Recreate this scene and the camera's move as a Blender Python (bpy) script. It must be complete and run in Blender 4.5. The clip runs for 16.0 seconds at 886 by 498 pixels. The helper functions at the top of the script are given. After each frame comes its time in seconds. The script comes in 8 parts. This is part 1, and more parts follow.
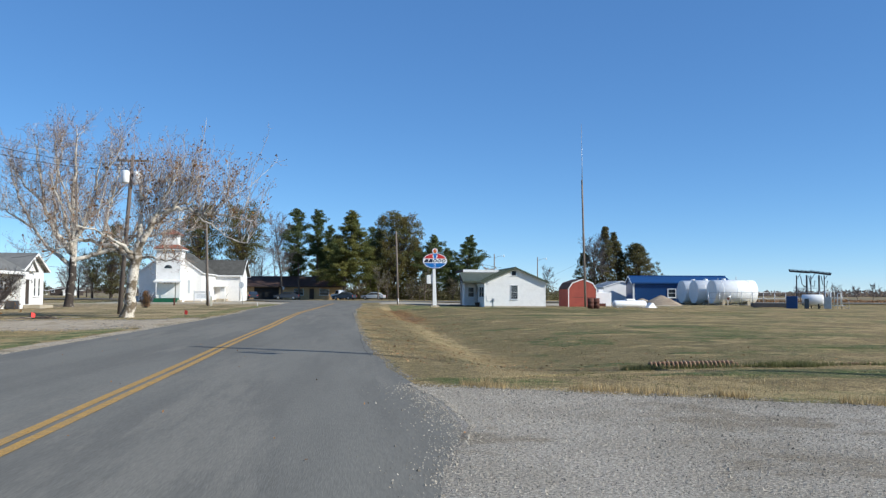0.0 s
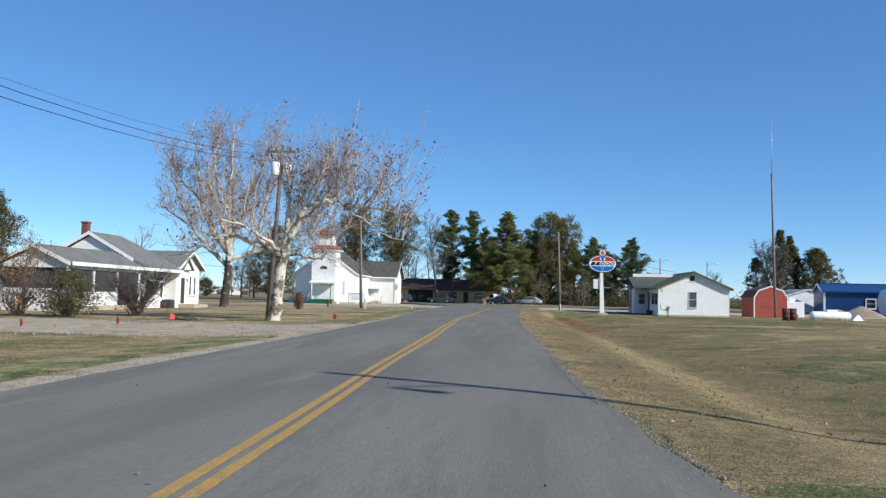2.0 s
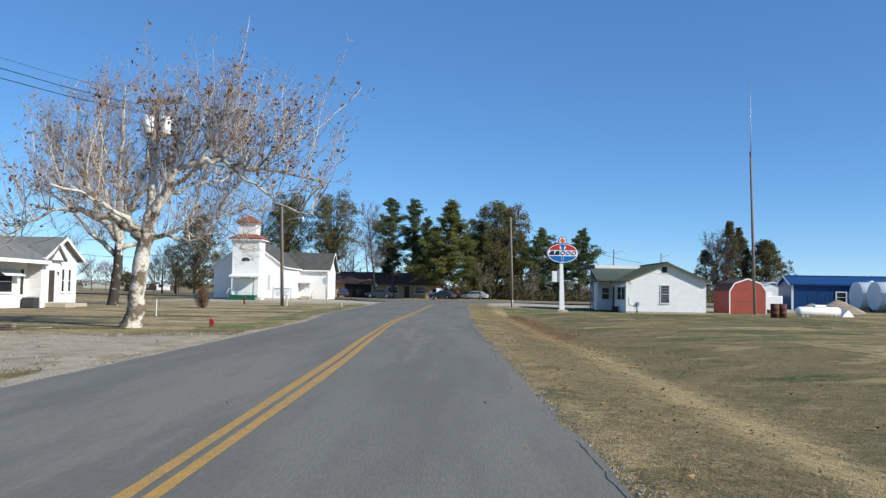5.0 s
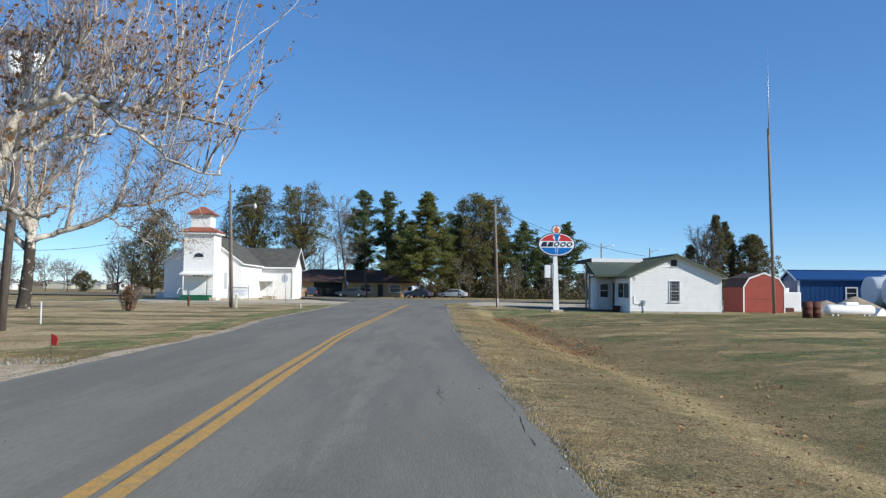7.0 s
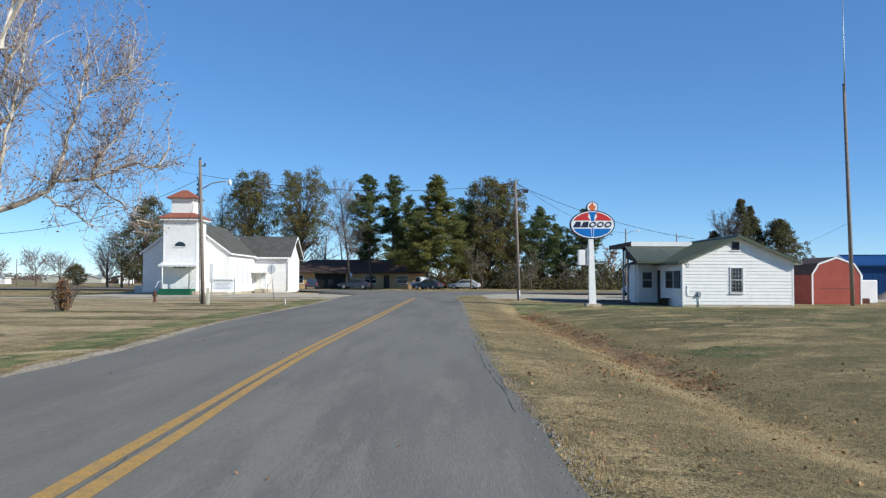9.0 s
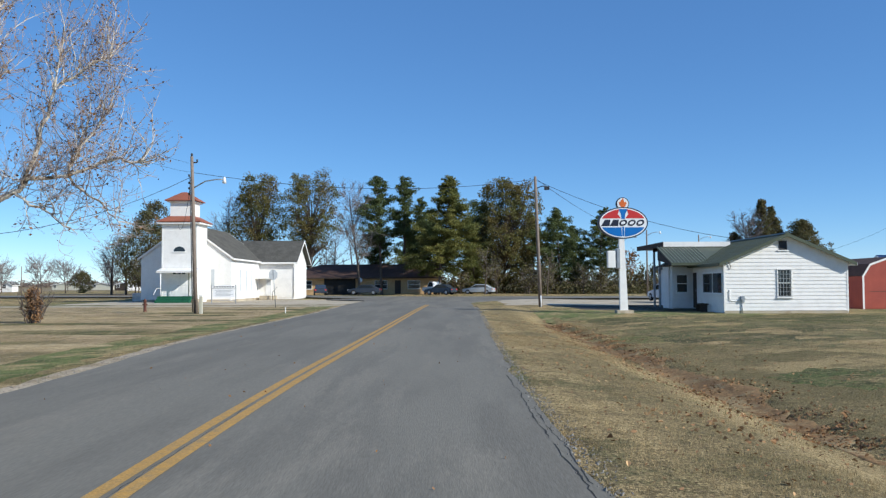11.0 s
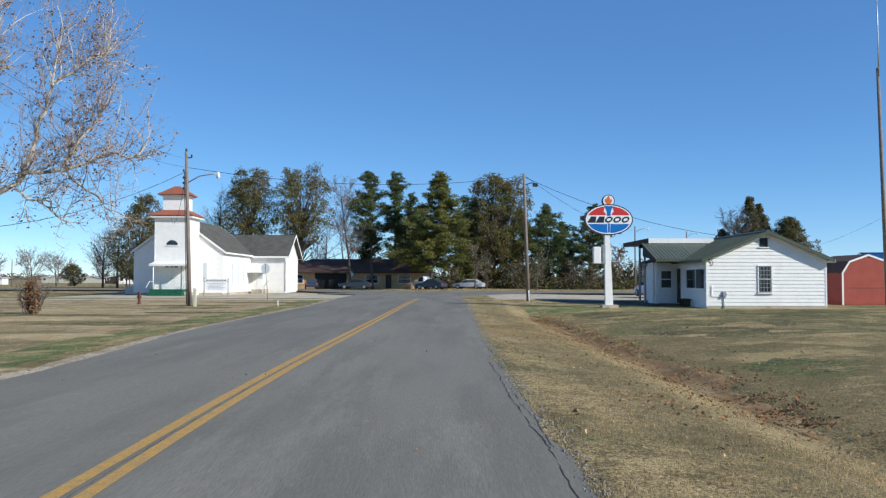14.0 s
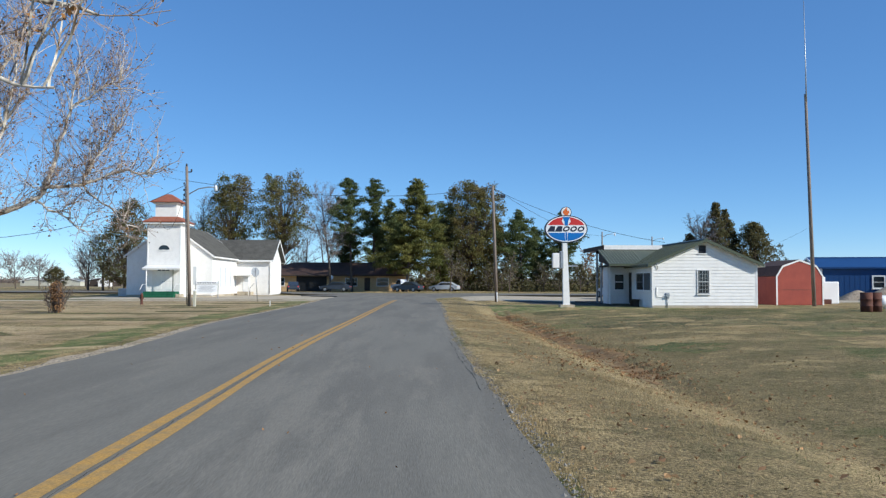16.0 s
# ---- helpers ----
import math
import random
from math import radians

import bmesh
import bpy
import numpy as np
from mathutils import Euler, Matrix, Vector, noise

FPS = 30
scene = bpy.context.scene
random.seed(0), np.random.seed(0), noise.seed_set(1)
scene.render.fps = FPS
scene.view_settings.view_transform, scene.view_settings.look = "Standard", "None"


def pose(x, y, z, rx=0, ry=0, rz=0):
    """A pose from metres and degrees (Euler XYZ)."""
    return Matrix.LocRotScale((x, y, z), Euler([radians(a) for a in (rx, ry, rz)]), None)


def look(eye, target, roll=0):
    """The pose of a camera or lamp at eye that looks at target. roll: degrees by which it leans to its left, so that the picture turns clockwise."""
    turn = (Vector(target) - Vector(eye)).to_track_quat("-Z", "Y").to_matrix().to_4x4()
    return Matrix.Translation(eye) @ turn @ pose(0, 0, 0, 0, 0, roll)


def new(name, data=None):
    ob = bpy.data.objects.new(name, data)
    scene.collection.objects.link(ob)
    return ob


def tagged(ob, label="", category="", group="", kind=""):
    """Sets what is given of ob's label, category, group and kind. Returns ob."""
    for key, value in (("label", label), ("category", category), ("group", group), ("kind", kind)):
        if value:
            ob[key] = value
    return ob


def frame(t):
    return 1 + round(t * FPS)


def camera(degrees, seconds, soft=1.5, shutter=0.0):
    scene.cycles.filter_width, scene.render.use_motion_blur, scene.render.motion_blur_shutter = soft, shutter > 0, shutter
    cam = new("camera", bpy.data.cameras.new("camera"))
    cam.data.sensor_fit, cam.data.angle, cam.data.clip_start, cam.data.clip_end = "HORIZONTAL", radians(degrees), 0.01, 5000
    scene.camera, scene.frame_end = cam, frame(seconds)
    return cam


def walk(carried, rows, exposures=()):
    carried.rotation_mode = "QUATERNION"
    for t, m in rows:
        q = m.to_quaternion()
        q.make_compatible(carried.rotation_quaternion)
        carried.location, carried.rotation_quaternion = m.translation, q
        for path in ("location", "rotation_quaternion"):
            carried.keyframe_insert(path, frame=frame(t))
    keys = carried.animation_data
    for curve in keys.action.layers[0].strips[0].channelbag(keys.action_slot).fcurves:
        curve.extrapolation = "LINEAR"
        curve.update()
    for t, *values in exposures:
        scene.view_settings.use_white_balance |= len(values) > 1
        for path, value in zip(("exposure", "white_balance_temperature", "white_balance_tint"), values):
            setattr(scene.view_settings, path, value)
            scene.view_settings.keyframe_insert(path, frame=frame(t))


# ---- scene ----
cam = camera(56.6, 16.0, 1.3)
PATH = [
    (0, (-0.175, 0.012, 1.238), (0.027, 1.999, 1.346), 0.3),
    (0.5, (-0.492, 1.833, 1.235), (-0.526, 3.83, 1.352), 0.7),
    (1, (-0.732, 3.371, 1.229), (-0.904, 5.36, 1.348), 1.0),
    (1.5, (-0.913, 4.808, 1.251), (-1.12, 6.794, 1.367), 1.4),
    (2, (-1.019, 6.202, 1.275), (-1.183, 8.192, 1.388), 1.3),
    (2.5, (-1.068, 7.718, 1.291), (-1.176, 9.712, 1.402), 1.2),
    (3, (-1.077, 9.379, 1.31), (-1.147, 11.374, 1.42), 1.1),
    (3.5, (-1.154, 11.067, 1.354), (-1.207, 13.063, 1.46), 1.1),
    (4, (-1.191, 13.039, 1.368), (-1.232, 15.036, 1.473), 1.0),
    (4.2, (-1.218, 13.848, 1.373), (-1.255, 15.844, 1.477), 1.1),
    (6.3, (-1.382, 22.846, 1.314), (-1.383, 24.844, 1.415), 0.7),
    (6.5, (-1.368, 23.785, 1.319), (-1.362, 25.783, 1.42), 0.8),
    (7, (-1.335, 26.354, 1.339), (-1.302, 28.351, 1.437), 0.7),
    (7.5, (-1.251, 28.977, 1.331), (-1.192, 30.974, 1.423), 0.4),
    (8, (-1.261, 31.587, 1.346), (-1.225, 33.585, 1.426), 0.0),
    (8.5, (-1.287, 34.055, 1.342), (-1.269, 36.053, 1.415), 0.0),
    (9, (-1.317, 36.143, 1.358), (-1.307, 38.142, 1.433), 0.2),
    (9.2, (-1.326, 36.762, 1.359), (-1.324, 38.761, 1.442), -0.0),
    (11.3, (-1.466, 40.913, 1.402), (-1.489, 42.911, 1.488), -0.1),
    (11.5, (-1.472, 41.131, 1.392), (-1.494, 43.13, 1.47), 0.2),
    (12, (-1.478, 41.294, 1.4), (-1.503, 43.292, 1.474), 0.2),
    (12.5, (-1.472, 41.222, 1.394), (-1.496, 43.22, 1.47), 0.2),
    (13, (-1.448, 40.932, 1.389), (-1.468, 42.93, 1.461), 0.2),
    (13.5, (-1.416, 40.385, 1.374), (-1.426, 42.383, 1.446), 0.2),
    (14, (-1.381, 39.575, 1.362), (-1.378, 41.574, 1.436), 0.1),
    (14.5, (-1.37, 38.516, 1.369), (-1.354, 40.514, 1.447), 0.1),
    (15, (-1.329, 37.288, 1.353), (-1.299, 39.286, 1.433), -0.0),
    (15.5, (-1.313, 35.877, 1.348), (-1.27, 37.874, 1.433), 0.2),
    (16, (-1.301, 34.336, 1.351), (-1.243, 36.333, 1.432), 0.1),
]
walk(cam, [(t, look(eye, target, roll)) for t, eye, target, roll in PATH], [(0, 0.24, 5280, 12), (16, 0.24, 5280, 12)])

# ---- world and light ----
SUN_AZ, SUN_EL = -28.0, 30.0
world = bpy.data.worlds.new("sky_world")
scene.world = world
world.use_nodes = True
_n = world.node_tree.nodes
_sky = _n.new("ShaderNodeTexSky")
_sky.sky_type = 'NISHITA'
_sky.sun_disc = False
_sky.sun_elevation = radians(SUN_EL)
_sky.sun_rotation = radians(90.0 - SUN_AZ)
_sky.altitude = 4000.0
_sky.air_density = 1.0
_sky.dust_density = 0.0
_sky.ozone_density = 2.0
_hs = _n.new("ShaderNodeHueSaturation")
_hs.inputs["Saturation"].default_value = 1.06
_hs.inputs["Hue"].default_value = 0.494
world.node_tree.links.new(_sky.outputs[0], _hs.inputs["Color"])
_mix = _n.new("ShaderNodeMix")
_mix.data_type = "RGBA"
_mix.inputs[0].default_value = 0.29
_mix.inputs[7].default_value = (1.72, 3.2, 5.0, 1)
world.node_tree.links.new(_hs.outputs[0], _mix.inputs[6])
_sep, _com = _n.new("ShaderNodeSeparateColor"), _n.new("ShaderNodeCombineColor")
world.node_tree.links.new(_mix.outputs[2], _sep.inputs[0])
for _k, _power, _gain in ((0, 1.13, 0.945), (1, 1.1, 0.935), (2, 0.9, 1.21)):
    _pw, _ml = _n.new("ShaderNodeMath"), _n.new("ShaderNodeMath")
    _pw.operation, _ml.operation = "POWER", "MULTIPLY"
    _pw.inputs[1].default_value, _ml.inputs[1].default_value = _power, _gain
    world.node_tree.links.new(_sep.outputs[_k], _pw.inputs[0])
    world.node_tree.links.new(_pw.outputs[0], _ml.inputs[0])
    world.node_tree.links.new(_ml.outputs[0], _com.inputs[_k])
world.node_tree.links.new(_com.outputs[0], _n["Background"].inputs[0])
_n["Background"].inputs[1].default_value = 0.0995
sun = new("sun", bpy.data.lights.new("sun", "SUN"))
sun.data.energy = 5.0
sun.data.angle = radians(0.55)
sun.data.color = (1.0, 0.875, 0.645)
_s = (math.cos(radians(SUN_EL)) * math.cos(radians(SUN_AZ)), math.cos(radians(SUN_EL)) * math.sin(radians(SUN_AZ)), math.sin(radians(SUN_EL)))
sun.matrix_world = look((_s[0] * 50, _s[1] * 50, _s[2] * 50), (0, 0, 0))


# ---- materials ----
def mat(name, a, b=None, rough=0.8, scale=3.0, fine=40.0, bump=0.2, metal=0.0, stretch=(1, 1, 1), rand=0.0, island=False, spec=0.4, mid=0.5, world_space=False, grain=0.25, width=0.17, thin=0.0):
    """Two-scale noise between the colours a and b, with fine relief."""
    m = bpy.data.materials.new(name)
    m.use_nodes = True
    nt = m.node_tree
    p = nt.nodes["Principled BSDF"]
    p.inputs["Roughness"].default_value = rough
    p.inputs["Metallic"].default_value = metal
    p.inputs["Specular IOR Level"].default_value = spec
    b = b or tuple(c * 0.75 for c in a)
    if world_space:
        src = nt.nodes.new("ShaderNodeNewGeometry").outputs["Position"]
    else:
        src = nt.nodes.new("ShaderNodeTexCoord").outputs["Object"]
    mp = nt.nodes.new("ShaderNodeMapping")
    mp.inputs["Scale"].default_value = stretch
    nt.links.new(src, mp.inputs[0])
    n1 = nt.nodes.new("ShaderNodeTexNoise")
    n1.inputs["Scale"].default_value = scale
    n1.inputs["Detail"].default_value = 5
    n1.inputs["Roughness"].default_value = 0.6
    n2 = nt.nodes.new("ShaderNodeTexNoise")
    n2.inputs["Scale"].default_value = fine
    n2.inputs["Detail"].default_value = 3
    nt.links.new(mp.outputs[0], n1.inputs[0])
    nt.links.new(mp.outputs[0], n2.inputs[0])
    r = nt.nodes.new("ShaderNodeValToRGB")
    r.color_ramp.elements[0].position, r.color_ramp.elements[1].position = mid - width, mid + width
    r.color_ramp.elements[0].color, r.color_ramp.elements[1].color = (*b, 1), (*a, 1)
    nt.links.new(n1.outputs[0], r.inputs[0])
    g = nt.nodes.new("ShaderNodeMapRange")
    g.inputs[1].default_value, g.inputs[2].default_value = 0.3, 0.7
    g.inputs[3].default_value, g.inputs[4].default_value = 1 - grain, 1 + grain
    nt.links.new(n2.outputs[0], g.inputs[0])
    mx = nt.nodes.new("ShaderNodeVectorMath")
    mx.operation = "SCALE"
    nt.links.new(r.outputs[0], mx.inputs[0])
    nt.links.new(g.outputs[0], mx.inputs[3])
    col = mx.outputs[0]
    if rand or island:
        if island:
            rs = nt.nodes.new("ShaderNodeNewGeometry").outputs["Random Per Island"]
        else:
            rs = nt.nodes.new("ShaderNodeObjectInfo").outputs["Random"]
        rr = nt.nodes.new("ShaderNodeMapRange")
        rr.inputs[3].default_value, rr.inputs[4].default_value = 1 - (rand or 0.3), 1 + (rand or 0.3)
        nt.links.new(rs, rr.inputs[0])
        m2 = nt.nodes.new("ShaderNodeVectorMath")
        m2.operation = "SCALE"
        nt.links.new(col, m2.inputs[0])
        nt.links.new(rr.outputs[0], m2.inputs[3])
        col = m2.outputs[0]
    nt.links.new(col, p.inputs["Base Color"])
    if bump:
        bp = nt.nodes.new("ShaderNodeBump")
        bp.inputs["Strength"].default_value = bump
        bp.inputs["Distance"].default_value = 0.02
        nt.links.new(n2.outputs[0], bp.inputs["Height"])
        nt.links.new(bp.outputs[0], p.inputs["Normal"])
    if thin:
        tl = nt.nodes.new("ShaderNodeBsdfTranslucent")
        nt.links.new(col, tl.inputs[0])
        mixer = nt.nodes.new("ShaderNodeMixShader")
        mixer.inputs[0].default_value = thin
        nt.links.new(p.outputs[0], mixer.inputs[1])
        nt.links.new(tl.outputs[0], mixer.inputs[2])
        nt.links.new(mixer.outputs[0], nt.nodes["Material Output"].inputs[0])
    return m


def patchy(name, cols, s1, s2, fine, bump=0.5, rough=0.95, stretch=(1, 1, 1), grain=0.35, clumps=None, bands=(), macro=()):
    """Ground cover: three colours in patches of two sizes, with grain."""
    m = bpy.data.materials.new(name)
    m.use_nodes = True
    nt = m.node_tree
    p = nt.nodes["Principled BSDF"]
    p.inputs["Roughness"].default_value = rough
    p.inputs["Specular IOR Level"].default_value = 0.15
    src = nt.nodes.new("ShaderNodeNewGeometry").outputs["Position"]
    mp = nt.nodes.new("ShaderNodeMapping")
    mp.inputs["Scale"].default_value = stretch
    nt.links.new(src, mp.inputs[0])

    def ns(scale, detail=4.0, rgh=0.6):
        n = nt.nodes.new("ShaderNodeTexNoise")
        n.inputs["Scale"].default_value = scale
        n.inputs["Detail"].default_value = detail
        n.inputs["Roughness"].default_value = rgh
        nt.links.new(mp.outputs[0], n.inputs[0])
        return n.outputs[0]

    def ramp(v, lo, hi):
        r = nt.nodes.new("ShaderNodeMapRange")
        r.interpolation_type = "SMOOTHSTEP"
        r.inputs[1].default_value, r.inputs[2].default_value = lo, hi
        nt.links.new(v, r.inputs[0])
        return r.outputs[0]

    def mix(f, a, b):
        x = nt.nodes.new("ShaderNodeMix")
        x.data_type = "RGBA"
        nt.links.new(f, x.inputs[0])
        for k, c in ((6, a), (7, b)):
            if isinstance(c, tuple):
                x.inputs[k].default_value = (*c, 1)
            else:
                nt.links.new(c, x.inputs[k])
        return x.outputs[2]

    c = mix(ramp(ns(s1, 6, 0.65), 0.40, 0.60), cols[0], cols[1])
    c = mix(ramp(ns(s2, 8, 0.75), 0.505, 0.60), c, cols[2])
    if clumps:
        c = mix(ramp(ns(clumps[0], 5, 0.8), 0.47, 0.65), c, clumps[1])
        c = mix(ramp(ns(clumps[2], 4, 0.7), 0.54, 0.64), c, clumps[1])
        c = mix(ramp(ns(clumps[2] * 1.7, 4, 0.75), 0.55, 0.66), c, clumps[3])
    if bands:
        sx = nt.nodes.new("ShaderNodeSeparateXYZ")
        nt.links.new(src, sx.inputs[0])
        w = sx.outputs[0]
        for scale, amount in ((0.45, 0.9), (2.2, 0.7), (9.0, 0.5)):
            k = nt.nodes.new("ShaderNodeMath")
            k.operation = "MULTIPLY_ADD"
            k.inputs[1].default_value = amount
            nt.links.new(ns(scale, 3), k.inputs[0])
            nt.links.new(w, k.inputs[2])
            w = k.outputs[0]
        for lo, hi, edge, c1, c2, most in bands:
            off = 1.05
            up, dn = ramp(w, lo + off - edge, lo + off + edge), ramp(w, hi + off + edge, hi + off - edge)
            k = nt.nodes.new("ShaderNodeMath")
            k.operation = "MULTIPLY"
            nt.links.new(up, k.inputs[0])
            nt.links.new(dn, k.inputs[1])
            k2 = nt.nodes.new("ShaderNodeMath")
            k2.operation = "MULTIPLY"
            k2.inputs[1].default_value = most
            nt.links.new(k.outputs[0], k2.inputs[0])
            c = mix(k2.outputs[0], c, mix(ramp(ns(5.5, 5, 0.7), 0.42, 0.6), c1, c2))
    for scale, lo, hi, col, most in macro:
        k = nt.nodes.new("ShaderNodeMath")
        k.operation = "MULTIPLY"
        k.inputs[1].default_value = most
        nt.links.new(ramp(ns(scale, 7, 0.68), lo, hi), k.inputs[0])
        fac = k.outputs[0]
        if bands:
            k = nt.nodes.new("ShaderNodeMath")
            k.operation = "MULTIPLY"
            nt.links.new(fac, k.inputs[0])
            nt.links.new(ramp(w, 4.2, 5.8), k.inputs[1])
            fac = k.outputs[0]
        c = mix(fac, c, col)
    f = ns(fine, 4, 0.7)
    g = nt.nodes.new("ShaderNodeMapRange")
    g.inputs[1].default_value, g.inputs[2].default_value = 0.3, 0.7
    g.inputs[3].default_value, g.inputs[4].default_value = 1 - grain, 1 + grain
    nt.links.new(f, g.inputs[0])
    mx = nt.nodes.new("ShaderNodeVectorMath")
    mx.operation = "SCALE"
    nt.links.new(c, mx.inputs[0])
    nt.links.new(g.outputs[0], mx.inputs[3])
    nt.links.new(mx.outputs[0], p.inputs["Base Color"])
    bp = nt.nodes.new("ShaderNodeBump")
    bp.inputs["Strength"].default_value = bump
    bp.inputs["Distance"].default_value = 0.09 if clumps else 0.05
    nt.links.new(f, bp.inputs["Height"])
    nt.links.new(bp.outputs[0], p.inputs["Normal"])
    return m


def glassy(name, col):
    m = bpy.data.materials.new(name)
    m.use_nodes = True
    p = m.node_tree.nodes["Principled BSDF"]
    p.inputs["Base Color"].default_value = (*col, 1)
    p.inputs["Roughness"].default_value = 0.06
    p.inputs["Specular IOR Level"].default_value = 0.6
    return m


M = {}
M["grass"] = patchy("winter_grass", ((0.44, 0.325, 0.15), (0.245, 0.182, 0.082), (0.13, 0.146, 0.046)), 0.38, 0.13, 28.0, bump=0.65, grain=0.7, stretch=(0.8, 0.9, 1), clumps=(3.1, (0.15, 0.113, 0.053), 11.0, (0.47, 0.35, 0.18)), macro=((0.21, 0.50, 0.60, (0.155, 0.127, 0.056), 0.65), (0.27, 0.54, 0.63, (0.092, 0.112, 0.036), 0.75), (0.34, 0.53, 0.62, (0.43, 0.325, 0.155), 0.7)))
M["vergegrass"] = patchy("banded_verge_grass", ((0.45, 0.34, 0.162), (0.31, 0.235, 0.11), (0.155, 0.138, 0.06)), 0.6, 0.33, 34.0, bump=0.7, grain=0.8, clumps=(3.3, (0.155, 0.117, 0.056), 13.0, (0.44, 0.335, 0.172)),
                          bands=((0.6, 1.9, 0.45, (0.27, 0.205, 0.098), (0.155, 0.125, 0.056), 0.65), (2.0, 2.8, 0.4, (0.47, 0.355, 0.17), (0.36, 0.27, 0.126), 0.6), (3.2, 12.0, 0.5, (0.215, 0.172, 0.078), (0.125, 0.105, 0.045), 0.65)),
                          macro=((0.21, 0.50, 0.60, (0.155, 0.127, 0.056), 0.65), (0.27, 0.54, 0.63, (0.092, 0.112, 0.036), 0.75), (0.34, 0.53, 0.62, (0.43, 0.325, 0.155), 0.7)))
M["bankgrass"] = patchy("bleached_straw", ((0.50, 0.39, 0.22), (0.41, 0.315, 0.17), (0.31, 0.245, 0.12)), 0.8, 0.5, 34.0, bump=0.5, grain=0.5, clumps=(2.6, (0.33, 0.25, 0.125), 12.0, (0.54, 0.42, 0.23)))
M["tanlawn"] = patchy("tan_dormant_lawn", ((0.44, 0.335, 0.185), (0.33, 0.25, 0.135), (0.21, 0.185, 0.08)), 0.35, 0.22, 28.0, bump=0.6, grain=0.6, clumps=(2.4, (0.235, 0.17, 0.085), 9.0, (0.5, 0.385, 0.22)),
                       macro=((0.25, 0.51, 0.60, (0.48, 0.365, 0.205), 0.7), (0.33, 0.52, 0.61, (0.175, 0.148, 0.066), 0.75)))
M["asphalt"] = patchy("worn_asphalt", ((0.200, 0.186, 0.152), (0.166, 0.154, 0.127), (0.216, 0.198, 0.160)), 0.7, 0.5, 60.0, bump=0.12, rough=0.85, stretch=(1, 0.12, 1), grain=0.15)
M["gravel"] = patchy("pale_gravel", ((0.41, 0.36, 0.285), (0.35, 0.305, 0.235), (0.27, 0.225, 0.16)), 0.5, 0.4, 34.0, bump=0.7, grain=0.7)
M["concrete"] = patchy("pale_concrete", ((0.50, 0.43, 0.32), (0.43, 0.37, 0.27), (0.34, 0.28, 0.19)), 0.3, 0.5, 30.0, bump=0.2, grain=0.12)
M["stone"] = mat("gravel_stone", (0.43, 0.38, 0.30), (0.24, 0.205, 0.155), 0.9, 8, 30, 0.0, rand=0.5, island=True)
M["grit"] = mat("road_grit", (0.26, 0.24, 0.21), (0.15, 0.14, 0.12), 0.9, 8, 30, 0.0, rand=0.4, island=True)
M["palewin"] = mat("pale_shuttered_window", (0.52, 0.54, 0.56), (0.45, 0.47, 0.50), 0.3, 2, 20, 0, grain=0.03)
# Asphalt darkened for the station's shadow; the shade is in the colour.
M["shadeasphalt"] = patchy("shade_dark_asphalt", ((0.085, 0.08, 0.07), (0.065, 0.062, 0.052), (0.11, 0.105, 0.07)), 0.4, 0.4, 30.0, bump=0.2, grain=0.25)
# Bare wood lightened for distance; the haze is in the colour.
M["hazewood"] = mat("hazy_bare_wood", (0.26, 0.20, 0.155), (0.20, 0.155, 0.12), 0.95, 0.02, 1, 0.0, thin=0.5)
M["straw"] = mat("pale_straw", (0.58, 0.45, 0.24), (0.42, 0.31, 0.15), 0.95, 0.7, 10, 0, rand=0.35, island=True, thin=0.4, spec=0.1)
M["strawgrass"] = patchy("straw_verge", ((0.42, 0.315, 0.15), (0.29, 0.22, 0.10), (0.19, 0.17, 0.068)), 0.5, 0.3, 30.0, bump=0.65, grain=0.7, clumps=(2.1, (0.18, 0.138, 0.065), 9.0, (0.60, 0.47, 0.25)))
M["ridge"] = mat("rusty_corrugation", (0.48, 0.31, 0.18), (0.30, 0.16, 0.09), 0.9, 9, 30, 0.1)
M["litter"] = mat("leaf_litter", (0.34, 0.185, 0.078), (0.18, 0.10, 0.046), 0.9, 0.8, 6, 0.0, rand=0.4, island=True)
M["dirt"] = patchy("reddish_dirt", ((0.31, 0.195, 0.088), (0.225, 0.138, 0.062), (0.30, 0.225, 0.115)), 1.1, 1.4, 16.0)
M["plough"] = patchy("bare_field", ((0.27, 0.20, 0.12), (0.22, 0.165, 0.095), (0.20, 0.19, 0.08)), 0.05, 0.08, 4.0)
M["yellow"] = mat("road_paint_yellow", (0.47, 0.27, 0.055), (0.31, 0.215, 0.09), 0.7, 6, 60, 0.1, mid=0.42)
M["tar"] = mat("crack_tar", (0.035, 0.033, 0.03), rough=0.9)
M["white"] = mat("white_paint_siding", (0.82, 0.795, 0.75), (0.73, 0.705, 0.66), 0.6, 2.0, 30, 0.05, mid=0.38, grain=0.05)
M["trimwhite"] = mat("white_trim", (0.84, 0.82, 0.78), (0.73, 0.71, 0.67), 0.5, 3.0, 30, 0.05, mid=0.4, grain=0.04)
M["shingle"] = mat("grey_shingles", (0.118, 0.112, 0.096), (0.082, 0.078, 0.068), 0.95, 1.2, 18, 0.4, spec=0.1)
M["paleshingle"] = mat("pale_grey_shingles", (0.21, 0.205, 0.19), (0.16, 0.157, 0.147), 0.95, 1.2, 18, 0.4, spec=0.1)
M["yardgravel"] = patchy("tan_yard_gravel", ((0.49, 0.405, 0.29), (0.42, 0.34, 0.235), (0.33, 0.26, 0.16)), 0.9, 0.8, 22.0, bump=0.7, grain=0.4)
